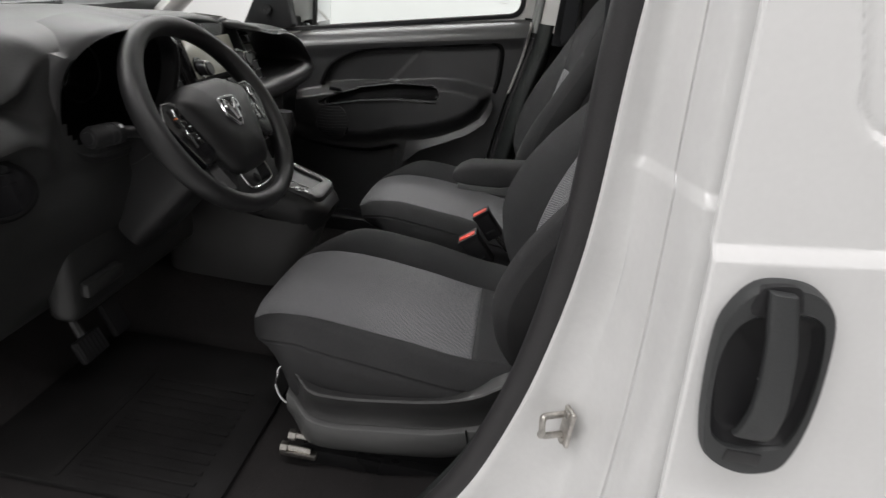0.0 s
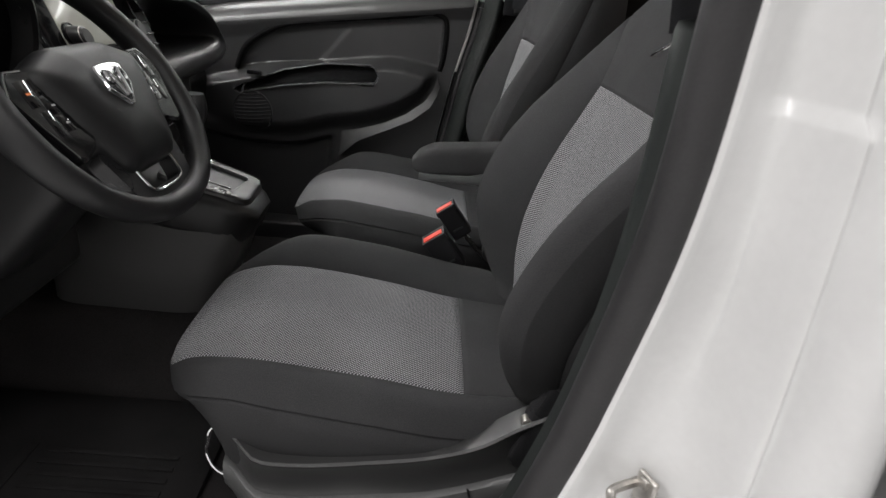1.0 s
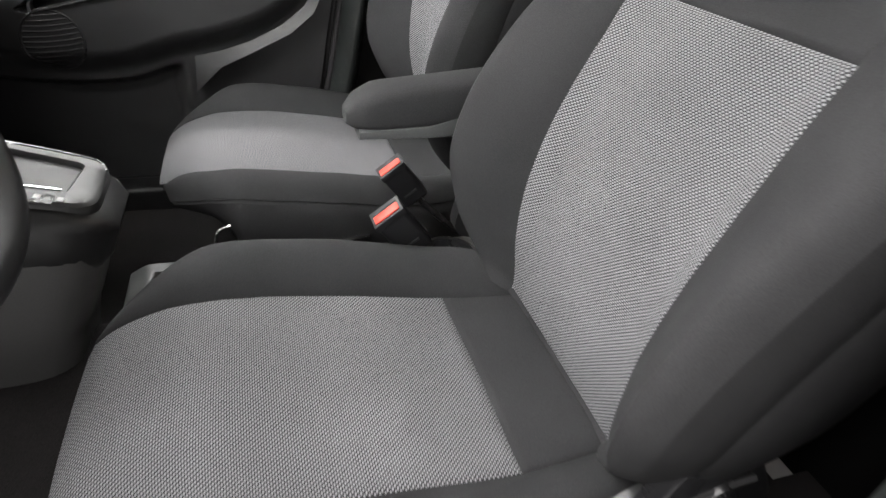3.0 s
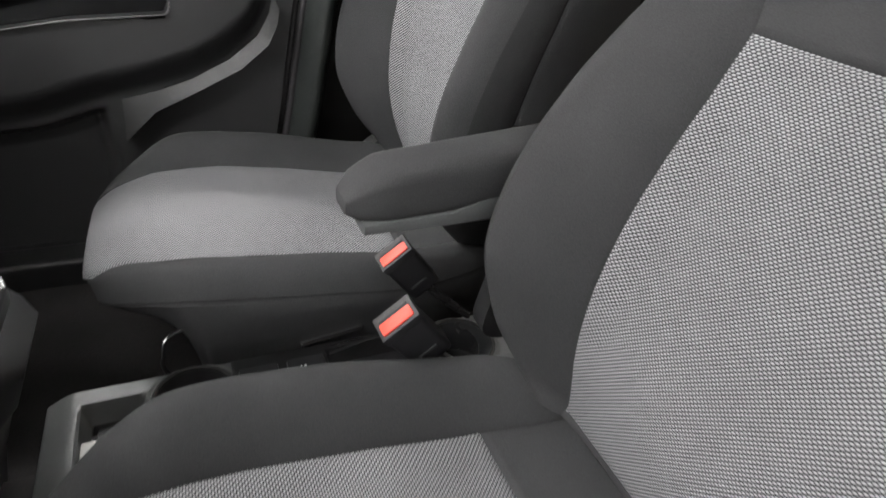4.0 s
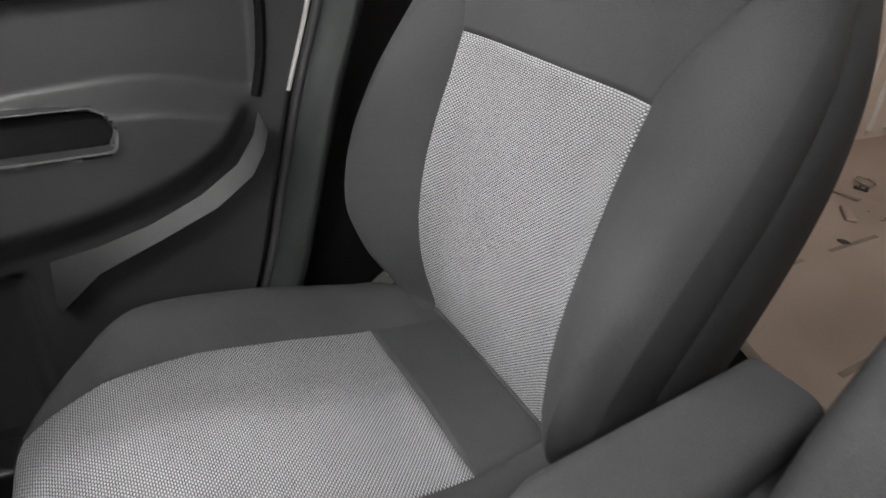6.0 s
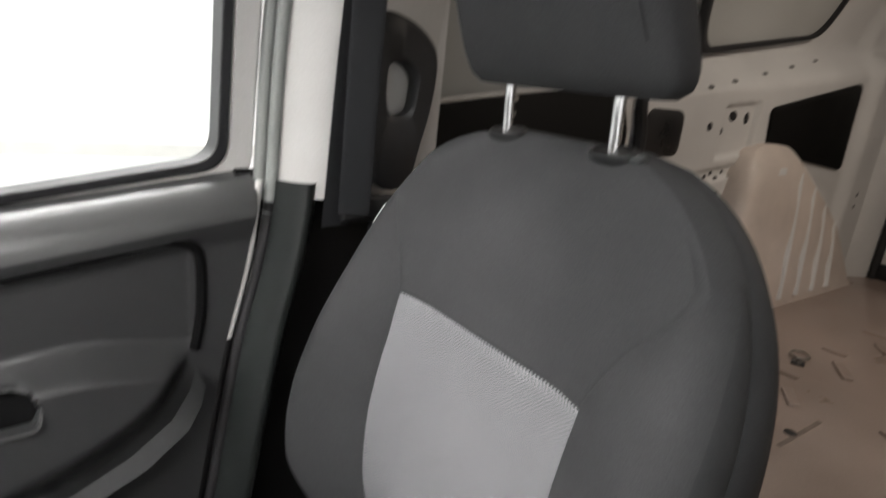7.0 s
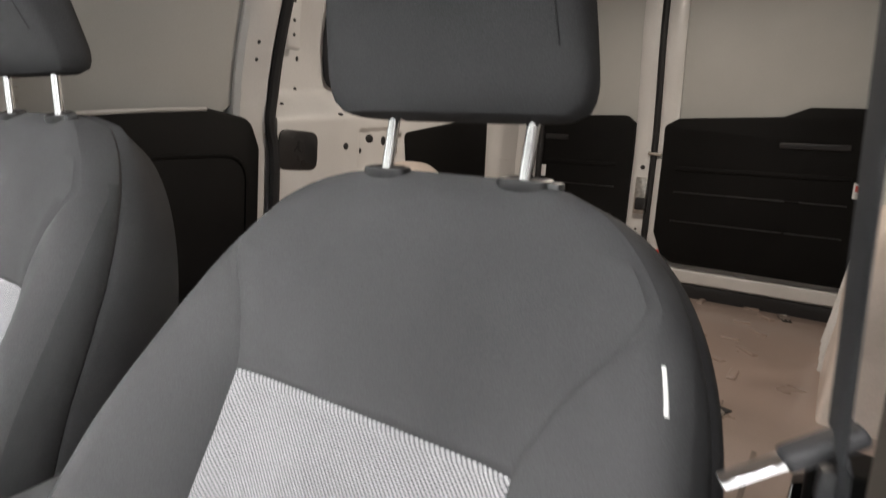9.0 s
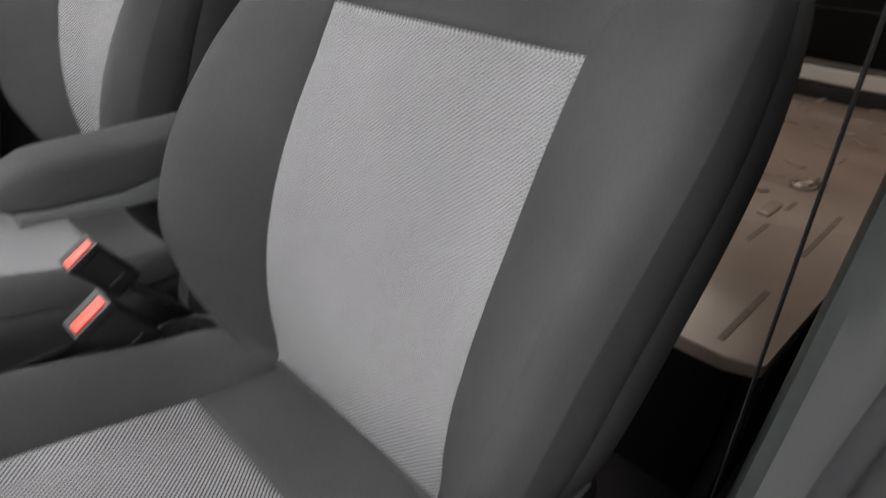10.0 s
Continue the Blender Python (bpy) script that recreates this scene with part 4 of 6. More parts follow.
# ---- seats ----
def pillow(rows_s, w, h, p, span, put, back, cols=(14, 12), groove=0.0035, dark=99):
    """A padded shape over a plan (s along it, u across): w(s) half-width, h(s, u) height, p(s) half-width of the middle.
    Gives the meshes of the cover, of the middle panel, which fills span of s, and of the sides from ring dark on. back: (inset, height) rings round to the rear."""
    nc, nb = cols
    cover, panel, sides = bmesh.new(), bmesh.new(), bmesh.new()
    extra = []
    for e in span:
        extra += [e - 0.005, e, e + 0.005]
    ss = sorted(set([s for s in rows_s if all(abs(s - e) > 0.0065 for e in span)] + [e for e in extra if rows_s[0] < e < rows_s[-1]]))
    grid, uv = [], []
    for s in ss:
        ws, ps = w(s), min(p(s), w(s) * 0.93)
        us = []
        b = []
        for k in range(nb + 1):
            t = k / nb
            b.append(ps + (ws - ps) * math.sin(t * math.pi / 2))
        g = min(0.005, (ws - ps) * 0.3)
        b[1] = ps + g
        us = [-q for q in reversed(b)] + [-ps + 0.005] + [lerp(-ps + 0.005, ps - 0.005, k / (nc - 2)) for k in range(1, nc - 2)] + [ps - 0.005] + b
        row = []
        for k, u in enumerate(us):
            hh = h(s, u)
            on_seam = abs(abs(u) - ps) < 1e-6
            on_cross = any(abs(s - e) < 1e-6 for e in span) and abs(u) <= ps + 1e-6
            if on_seam or on_cross:
                hh -= groove * (1.0 if s <= span[1] + 0.002 else 0.75)
            if dark < 99 and k in (nb - 9, len(us) - 1 - (nb - 9)) and s < 0.62:
                hh -= 0.0022
            wr = 0.0011 * noise.noise((s * 14, u * 14, 3.1)) + 0.0007 * noise.noise((s * 37, u * 37, 7.7))
            row.append((s, u, hh + wr))
        grid.append(row)
        uv.append([(q[1], q[0]) for q in row])
    n = len(grid[0])
    lay = {bm: bm.loops.layers.uv.verify() for bm in (panel, cover, sides)}
    vs = {panel: {}, cover: {}, sides: {}}
    wrap = nb - 9 if dark < 99 else 0

    def vert(bm, i, j):
        if (i, j) not in vs[bm]:
            vs[bm][(i, j)] = bm.verts.new(put(*grid[i][j]))
        return vs[bm][(i, j)]
    lo, hi = nb, n - 1 - nb
    for i in range(len(grid) - 1):
        mid = (grid[i][0][0] + grid[i + 1][0][0]) / 2
        for j in range(n - 1):
            bm = panel if span[0] < mid < span[1] and lo <= j < hi else cover
            if mid < 0.62 and (j < wrap or j >= n - 1 - wrap):
                bm = sides
            ids = ((i, j), (i, j + 1), (i + 1, j + 1), (i + 1, j))
            f = bm.faces.new([vert(bm, a, c) for a, c in ids])
            for lp, (a, c) in zip(f.loops, ids):
                lp[lay[bm]].uv = uv[a][c]
    loop = [(i, 0) for i in range(len(grid))] + [(len(grid) - 1, j) for j in range(1, n)] + [(i, n - 1) for i in range(len(grid) - 2, -1, -1)] + [(0, j) for j in range(n - 2, 0, -1)]
    pts = [Vector(grid[i][j]) for i, j in loop]
    m = len(pts)
    prev = [vert(cover, i, j) for i, j in loop]
    nrm = []
    for k in range(m):
        t = (pts[(k + 2) % m] - pts[k - 2]).to_2d()
        nrm.append(Vector((t.y, -t.x)).normalized() if t.length else Vector((0, 0)))
    now = cover
    for step, (inset, height) in enumerate(back):
        if step == dark:
            now, prev = sides, [sides.verts.new(v.co) for v in prev]
        ring = []
        for k, q in enumerate(pts):
            a, b = (inset(q, nrm[k]) if callable(inset) else inset), (height(q) if callable(height) else height)
            ring.append(now.verts.new(put(q.x - nrm[k].x * a, q.y - nrm[k].y * a, b)))
        for k in range(m):
            now.faces.new((prev[k], prev[(k + 1) % m], ring[(k + 1) % m], ring[k]))
        prev = ring
    now.faces.new(prev)
    for bm in (cover, panel, sides):
        bmesh.ops.delete(bm, geom=[v for v in bm.verts if not v.link_faces], context="VERTS")
    return cover, panel, sides


def seat(y0, theta, pivot, dx, dz, name, label, armrest):
    """dx, dz: how far the cushion stands from the plan; pivot: x and z of the backrest's foot."""
    LAY[0] = Matrix.Translation((dx, 0, dz))
    st = thing(name, label, "car seat", (-0.40, y0, 0.36), "front seats")
    # cushion, s along -x from the rear
    XR = -0.12

    def cw(s):
        slim = 0.0 if armrest else 1.0
        return -slim * 0.020 * smooth(0.46, 0.57, s) + curve([(0.0, 0.19), (0.07, 0.215), (0.16, 0.232), (0.28, 0.240), (0.40, 0.238), (0.48, 0.227), (0.53, 0.208), (0.56, 0.184), (0.580, 0.148), (0.592, 0.105)], s)

    def cp(s):
        slim = 0.0 if armrest else 0.022
        return table([(0.0, 0.135), (0.160, 0.147), (0.40, 0.152), (0.50, 0.149 - 0.4 * slim), (0.56, 0.140 - slim), (0.60, 0.134 - 1.2 * slim)], s)

    def ch(s, u):
        z = curve([(0.0, 0.672), (0.08, 0.668), (0.175, 0.671), (0.28, 0.688), (0.38, 0.700), (0.46, 0.706), (0.52, 0.703), (0.555, 0.693), (0.575, 0.680), (0.586, 0.668), (0.592, 0.655)], s)
        p, w = cp(s), cw(s)
        a = abs(u)
        if a > p:
            t = (a - p) / max(w - p, 0.01)
            z += 0.030 * math.sin(math.pi * min(1, t) * 0.72) * smooth(0.60, 0.45, s) - 0.032 * t ** 4
        z += 0.006 * (1 - smooth(0, p, a)) * math.sin(math.pi * min(1, s / 0.58))
        return z

    def cput(s, u, h):
        if u > 0.12:
            f = smooth(0.12, 0.24, u) * smooth(-0.02, 0.12, s) * smooth(0.60, 0.44, s)
            u, h = u + 0.034 * f, h + 0.012 * f
        if u < -0.06:
            s -= 0.010 * smooth(0.06, 0.16, -u) * smooth(0.40, 0.56, s)
        s *= 1.042
        return (XR - s - 0.008 * (max(0.0, s) / 0.592) ** 3 * (1 - min(1.0, (u / 0.2) ** 2)), y0 + u, h)

    def nose(side, front):
        """Inset of a ring: the sides fall straight, the front edge rolls under."""
        return lambda q, n: lerp(side, front, smooth(0.2, 0.9, n.x))

    def drop(a, b):
        return lambda q: lerp(q.z, 0.560, a) - b
    cover, panel, sides = pillow(steps(0, 0.592, 52), cw, ch, cp, (0.158, 0.5905), cput,
                          [(0.004, lambda q: q.z - 0.003), (nose(-0.001, 0.004), lambda q: q.z - 0.008), (nose(-0.004, 0.020), drop(0.22, 0.003)), (nose(0.002, 0.054), drop(0.5, 0)), (nose(0.012, 0.100), drop(0.85, 0)), (nose(0.024, 0.128), lambda q: 0.540), (0.16, lambda q: 0.515)])
    sides.free()
    part("cushion", cover, CLOTH, st, "charcoal cloth seat cushion")
    part("cushion_panel", panel, WEAVE, st, "grey woven cloth centre panel")
    # backrest, s up along it, n forwards
    th = radians(theta)
    P = Vector((pivot[0] - dx, y0, pivot[1] - dz))
    full, girth = 0.95, 1.0 if armrest else 1.035
    up, fw = Vector((math.sin(th), 0, math.cos(th))), Vector((-math.cos(th), 0, math.sin(th)))

    def bput(s, u, n):
        return P + up * s + Vector((0, u, 0)) + fw * n

    def bw(s):
        return curve([(0.045, 0.172), (0.07, 0.208), (0.11, 0.236), (0.18, 0.262), (0.30, 0.275), (0.42, 0.279), (0.50, 0.272), (0.56, 0.258), (0.61, 0.236), (0.65, 0.206), (0.68, 0.168), (0.700, 0.122), (0.708, 0.085)], s) * girth

    def bp(s):
        return curve([(0.0, 0.136), (0.05, 0.139), (0.15, 0.146), (0.30, 0.152), (0.475, 0.151), (0.505, 0.160), (0.545, 0.180), (0.575, 0.202), (0.61, 0.222), (0.66, 0.235)], s) * girth

    def bh(s, u):
        n = curve([(0.045, 0.040), (0.08, 0.052), (0.13, 0.066), (0.20, 0.076), (0.30, 0.080), (0.45, 0.076), (0.55, 0.068), (0.62, 0.057), (0.67, 0.044), (0.695, 0.030), (0.708, 0.012)], s)
        w = bw(s)
        p = min(0.160, w * 0.8)
        a = abs(u)
        k = curve([(0.02, 0.015), (0.06, 0.038), (0.12, 0.080), (0.20, 0.112), (0.30, 0.108), (0.38, 0.086), (0.46, 0.054), (0.53, 0.028), (0.60, 0.010), (0.66, 0.0), (0.72, 0.0)], s)
        k *= full
        t = (a - p) / max(w - p, 0.02)
        n += k * smooth(-0.45, 0.85, t)
        if t > 0.60:
            q = min(1.0, (t - 0.60) / 0.40)
            n -= (0.045 + 0.45 * k) * (1 - math.sqrt(max(0.0, 1 - q * q)))
        return n
    def rear(q):
        return -0.055
    cover, panel, sides = pillow(steps(0.045, 0.708, 62), bw, bh, bp, (0.052, 0.475), bput,
                          [(0.002, lambda q: q.z - 0.004), (-0.002, lambda q: q.z - 0.012), (-0.003, lambda q: lerp(q.z, rear(q), 0.40)), (0.010, lambda q: lerp(q.z, rear(q), 0.80)), (0.018, lambda q: rear(q) - 0.003), (0.03, lambda q: rear(q) - 0.007), (0.08, lambda q: rear(q) - 0.005)], dark=0)
    back = part("backrest", cover, CLOTH, st, "charcoal cloth backrest")
    part("backrest_side", sides, SIDECLOTH, st, "side cover of the backrest, cloth darkened for its shade")
    part("backrest_panel", panel, WEAVE, st, "grey woven cloth centre panel")
    # headrest on two posts
    rings = []
    for t in steps(0, 1, 26):
        s = 0.758 + 0.220 * t
        e = min(1.0, t / 0.17, (1 - t) / 0.16)
        e = math.sqrt(max(0.0, 1 - (1 - e) ** 2))
        half = (0.142 - 0.014 * t) * lerp(0.88, 1, e)
        dep = (0.052 - 0.010 * t) * lerp(0.55, 1, e)
        mid = 0.040 + 0.085 * t
        chin = 0.35 + 0.85 * smooth(-0.10, 0.62, t)
        side_in = lerp(1.03, 0.93, smooth(0.05, 0.95, t))
        rings.append([bput(s - 0.10 * n * (1 - t), u * side_in, mid + (n * chin if n > 0 else n)) for u, n in oval(half, dep, 3.6, 44)])
    shift = Vector((0, 0.009 if armrest else -0.012, 0))
    rings = [[v + shift for v in r] for r in rings]
    head = part("headrest", loft(rings), CLOTH, st, "charcoal cloth headrest")
    seam = []
    for t in steps(0.20, 0.84, 16):
        half, dep, side_in = 0.142 - 0.014 * t, 0.052 - 0.010 * t, lerp(1.03, 0.93, smooth(0.05, 0.95, t))
        n = dep * (1 - 0.86 ** 3.6) ** (1 / 3.6)
        seam.append(bput(0.758 + 0.220 * t - 0.10 * n * (1 - t), -0.86 * half * side_in, 0.040 + 0.085 * t + n * (0.35 + 0.85 * smooth(-0.10, 0.62, t)) - 0.0004) + shift)
    part("headrest_seam", tube(seam, 0.0012, 6), SIDECLOTH, head)
    for u in (-0.079, 0.079):
        post = part("headrest_post", tube([bput(0.69, u, 0.018), bput(0.79, u, 0.034)], 0.0062, 14), CHROME, st, "polished steel headrest post")
        for k in range(3):
            sz = 0.725 + 0.018 * k
            if u > 0:
                part("notch", rbox((-0.002, -0.0065, -0.003), (0.006, 0.0065, 0.003), 0.001, 1, Matrix.Translation(bput(sz, u + 0.004, 0.020))), STEEL, post)
        c = bput(0.7045, u, 0.020)
        m = Matrix.Translation(c) @ Matrix.Rotation(th - radians(24), 4, "Y")
        bush = part("post_guide", loft([[m @ Vector((a, b, z)) for a, b in oval(0.017 * f, 0.027 * f, 2.4, 24)] for z, f in ((-0.008, 0.96), (-0.001, 1.0), (0.0025, 0.95), (0.0034, 0.82), (0.0020, 0.74), (0.0020, 0.5))]), PLASTIC, st, "dark plastic post guide")
        if u < 0:
            part("release_button", rbox((-0.008, -0.036, -0.006), (0.007, -0.024, 0.0015), 0.003, 2, m), TRIM, bush)
    # airbag tag in the outer side seam
    side = -1 if y0 < 0 else 1
    part("tag", tube([bput(q, side * bw(q) * 0.925, bh(q, bw(q) * 0.925) + 0.0005) for q in steps(0.546, 0.576, 6)], 0.0016, 8, 0.0008), BLANK, st, "small white woven tag in the side seam")
    # base shields, rails
    for s in (-1, 1):
        if s == side:
            upper, lower = [], []
            for x in steps(-0.626, -0.105, 40):
                e = curve([(-0.626, 0.640), (-0.60, 0.626), (-0.57, 0.612), (-0.545, 0.608), (-0.49, 0.611), (-0.42, 0.622), (-0.35, 0.635), (-0.30, 0.650), (-0.26, 0.669), (-0.22, 0.700), (-0.16, 0.735), (-0.105, 0.745)], x)
                m = curve([(-0.626, 0.572), (-0.583, 0.545), (-0.525, 0.536), (-0.45, 0.546), (-0.34, 0.562), (-0.27, 0.585), (-0.21, 0.611), (-0.105, 0.65)], x)
                b = curve([(-0.626, 0.520), (-0.60, 0.494), (-0.571, 0.476), (-0.518, 0.473), (-0.333, 0.497), (-0.28, 0.514), (-0.188, 0.571), (-0.105, 0.60)], x)
                o = 0.252 - 0.034 * smooth(-0.565, -0.626, x)
                upper.append([(x, y0 + s * (o + d), z) for d, z in ((-0.040, e + 0.001), (-0.010, e + 0.003), (-0.003, e + 0.0025), (0.0, e - 0.001), (-0.001, e - 0.005), (-0.005, e - 0.010), (-0.013, lerp(e, m, 0.55)), (-0.016, m + 0.008), (-0.014, m + 0.002), (-0.030, m - 0.004), (-0.040, m - 0.004))])
                lower.append([(x, y0 + s * (o + d), z) for d, z in ((-0.030, m + 0.001), (-0.012, m + 0.001), (-0.005, m - 0.003), (-0.002, lerp(m, b, 0.18)), (-0.002, lerp(m, b, 0.55)), (-0.006, lerp(m, b, 0.85)), (-0.012, b + 0.002), (-0.018, b), (-0.040, b - 0.002))])
            part("side_shield", loft(upper), SHIELD, st, "grey plastic seat shield, coloured darker for shade")
            low = part("lower_shield", loft(lower), SHIELDLOW, st, "grey lower seat shield, coloured lighter as lit")
            part("shield_seam", tube([(-0.275, y0 + s * 0.2505, 0.588), (-0.268, y0 + s * 0.2512, 0.560), (-0.260, y0 + s * 0.246, 0.526)], 0.0018, 6), RUBBER, low, "dark joint in the seat shield")
        part("rail", rbox((-0.60, y0 + s * 0.185 - 0.02, 0.385), (-0.08, y0 + s * 0.185 + 0.02, 0.425), 0.004), SHINY, st)
        part("rail_end", rbox((-0.635, y0 + s * 0.225 - 0.008, 0.425), (-0.56, y0 + s * 0.225 + 0.008, 0.437), 0.003), STEEL, st)
        for k, (bx, bz) in enumerate(((-0.605, 0.480), (-0.622, 0.446))):
            part("rail_bolt", tube([(bx - 0.006, y0 + s * 0.228, bz), (bx + 0.05, y0 + s * 0.226, bz - 0.004)], 0.0055, 8), STEEL, st)
            part("bolt_head", tube([(bx - 0.010, y0 + s * 0.228, bz), (bx + 0.004, y0 + s * 0.228, bz)], 0.0105, 6), STEEL, st)
    part("frame", rbox((-0.57, y0 - 0.19, 0.42), (-0.12, y0 + 0.19, 0.55), 0.02), PLASTIC, st)
    for k in (-1, 1):
        part("leg", rbox((-0.58, y0 + k * 0.185 - 0.015, 0.355), (-0.52, y0 + k * 0.185 + 0.015, 0.40), 0.004), SHINY, st)
        part("leg", rbox((-0.16, y0 + k * 0.185 - 0.015, 0.355), (-0.10, y0 + k * 0.185 + 0.015, 0.40), 0.004), SHINY, st)
    part("adjuster_bar", tube(bend([(-0.60, y0 - 0.205, 0.525), (-0.638, y0 - 0.205, 0.543), (-0.652, y0 - 0.205, 0.573), (-0.650, y0 - 0.205, 0.592), (-0.640, y0 - 0.203, 0.622), (-0.60, y0 - 0.195, 0.63)]), 0.0028, 8), CHROME, st, "bright wire slide lever")
    part("recliner_cover", prism(round_poly([(-0.235, 0.63), (-0.105, 0.60), (-0.06, 0.70), (-0.12, 0.80), (-0.19, 0.77)], 0.035, 5), "y", y0 + side * 0.222, y0 + side * 0.248, 0.008), SHINY, st)
    lv = part("recline_lever", prism(round_poly([(-0.180, 0.700), (-0.140, 0.672), (-0.112, 0.715), (-0.140, 0.755)], 0.02, 5), "y", y0 + side * 0.235, y0 + side * 0.256, 0.008), SHINY, st, "black recline lever with ribbed pad")
    for k in range(8):
        a = k / 7
        part("lever_rib", tube([(lerp(-0.165, -0.145, a), y0 + side * 0.2565, lerp(0.715, 0.742, a)), (lerp(-0.148, -0.126, a), y0 + side * 0.2565, lerp(0.698, 0.720, a))], 0.0014, 6), SHINY, lv)
    part("hinge_cap", tube([(-0.208, y0 + side * 0.232, 0.705), (-0.208, y0 + side * 0.246, 0.705)], 0.009, 10), STEEL, st)
    if armrest:
        ay = y0 + 0.318
        rings = []
        for t in steps(0, 1, 20):
            x = lerp(-0.400, -0.13, t)
            e = min(1.0, (t / 0.16)) ** 0.5 if t < 0.16 else 1.0
            hw, hh = 0.037 * lerp(0.55, 1, e), (0.029 + 0.008 * t) * lerp(0.30, 1, e)
            zc = 0.893 + 0.022 * t - 0.008 * (1 - e)
            rings.append([(x, ay + a, zc + b) for a, b in oval(hw, hh, 4.2, 28)])
        arm = part("armrest", loft(rings), CLOTH, st, "charcoal cloth folding armrest")
        rings = []
        for t in steps(0, 1, 12):
            x = lerp(-0.384, -0.14, t)
            zt = 0.874 + 0.012 * t + 0.014 * smooth(0.45, 0.55, t)
            rings.append([(x, ay + a * 0.0375, lerp(0.859 - 0.004 * t, zt, (b + 1) / 2)) for a, b in oval(1, 1, 5, 16)])
        part("armrest_tray", loft(rings), GREYTRIM, arm, "grey plastic underside")
        part("armrest_hinge", prism(round_poly([(-0.24, 0.70), (-0.13, 0.68), (-0.08, 0.92), (-0.20, 0.90)], 0.03, 5), "y", y0 + 0.262, y0 + 0.295, 0.006), PLASTIC, st)
    return st


driver_seat = seat(-0.297, 17.3, (-0.155, 0.590), 0.003, -0.030, "front_seat", "charcoal cloth driver's seat with grey woven panels and armrest", True)
passenger_seat = seat(0.372, 4.7, (-0.094, 0.601), 0.043, -0.034, "front_seat", "charcoal cloth passenger seat with grey woven panels, more upright", False)


LAY[0] = Matrix.Identity(4)


# seat belt buckles
def buckle(at, lean_x, name_label, size):
    b = thing("belt_buckle", name_label, "seat belt buckle", at, "seat belt buckles")
    m = Matrix.Translation(at) @ Matrix.Rotation(radians(lean_x), 4, "Y") @ Matrix.Rotation(radians(6), 4, "X") @ Matrix.Scale(size, 4)
    part("housing", rbox((-0.020, -0.014, -0.062), (0.020, 0.014, 0.010), 0.006, 3, m), RUBBER, b)
    part("frame", rbox((-0.021, -0.0145, 0.002), (0.021, 0.0145, 0.0125), 0.002, 2, m), RUBBER, b)
    part("button", rbox((-0.0175, -0.011, 0.006), (0.0175, 0.003, 0.0145), 0.0025, 2, m), RED, b, "bright red release button")
    part("slot", rbox((-0.016, 0.005, 0.010), (0.016, 0.010, 0.0132), 0.0008, 1, m), RUBBER, b)
    part("lettering_bar", rbox((-0.012, -0.0148, -0.042), (0.010, -0.0140, -0.038), 0.0002, 1, m), TRIM, b)
    part("stalk", tube(bend([m @ Vector((0, 0, -0.055)), m @ Vector((0.004, 0, -0.10)), m @ Vector((0.012, 0, -0.16))]), 0.012, 8, 0.006), SHINY, b)


buckle((-0.310, 0.066, 0.738), -38, "black seat belt buckle with red button, passenger's", 1.12)
buckle((-0.330, -0.012, 0.698), -38, "black seat belt buckle with red button, driver's", 1.3)


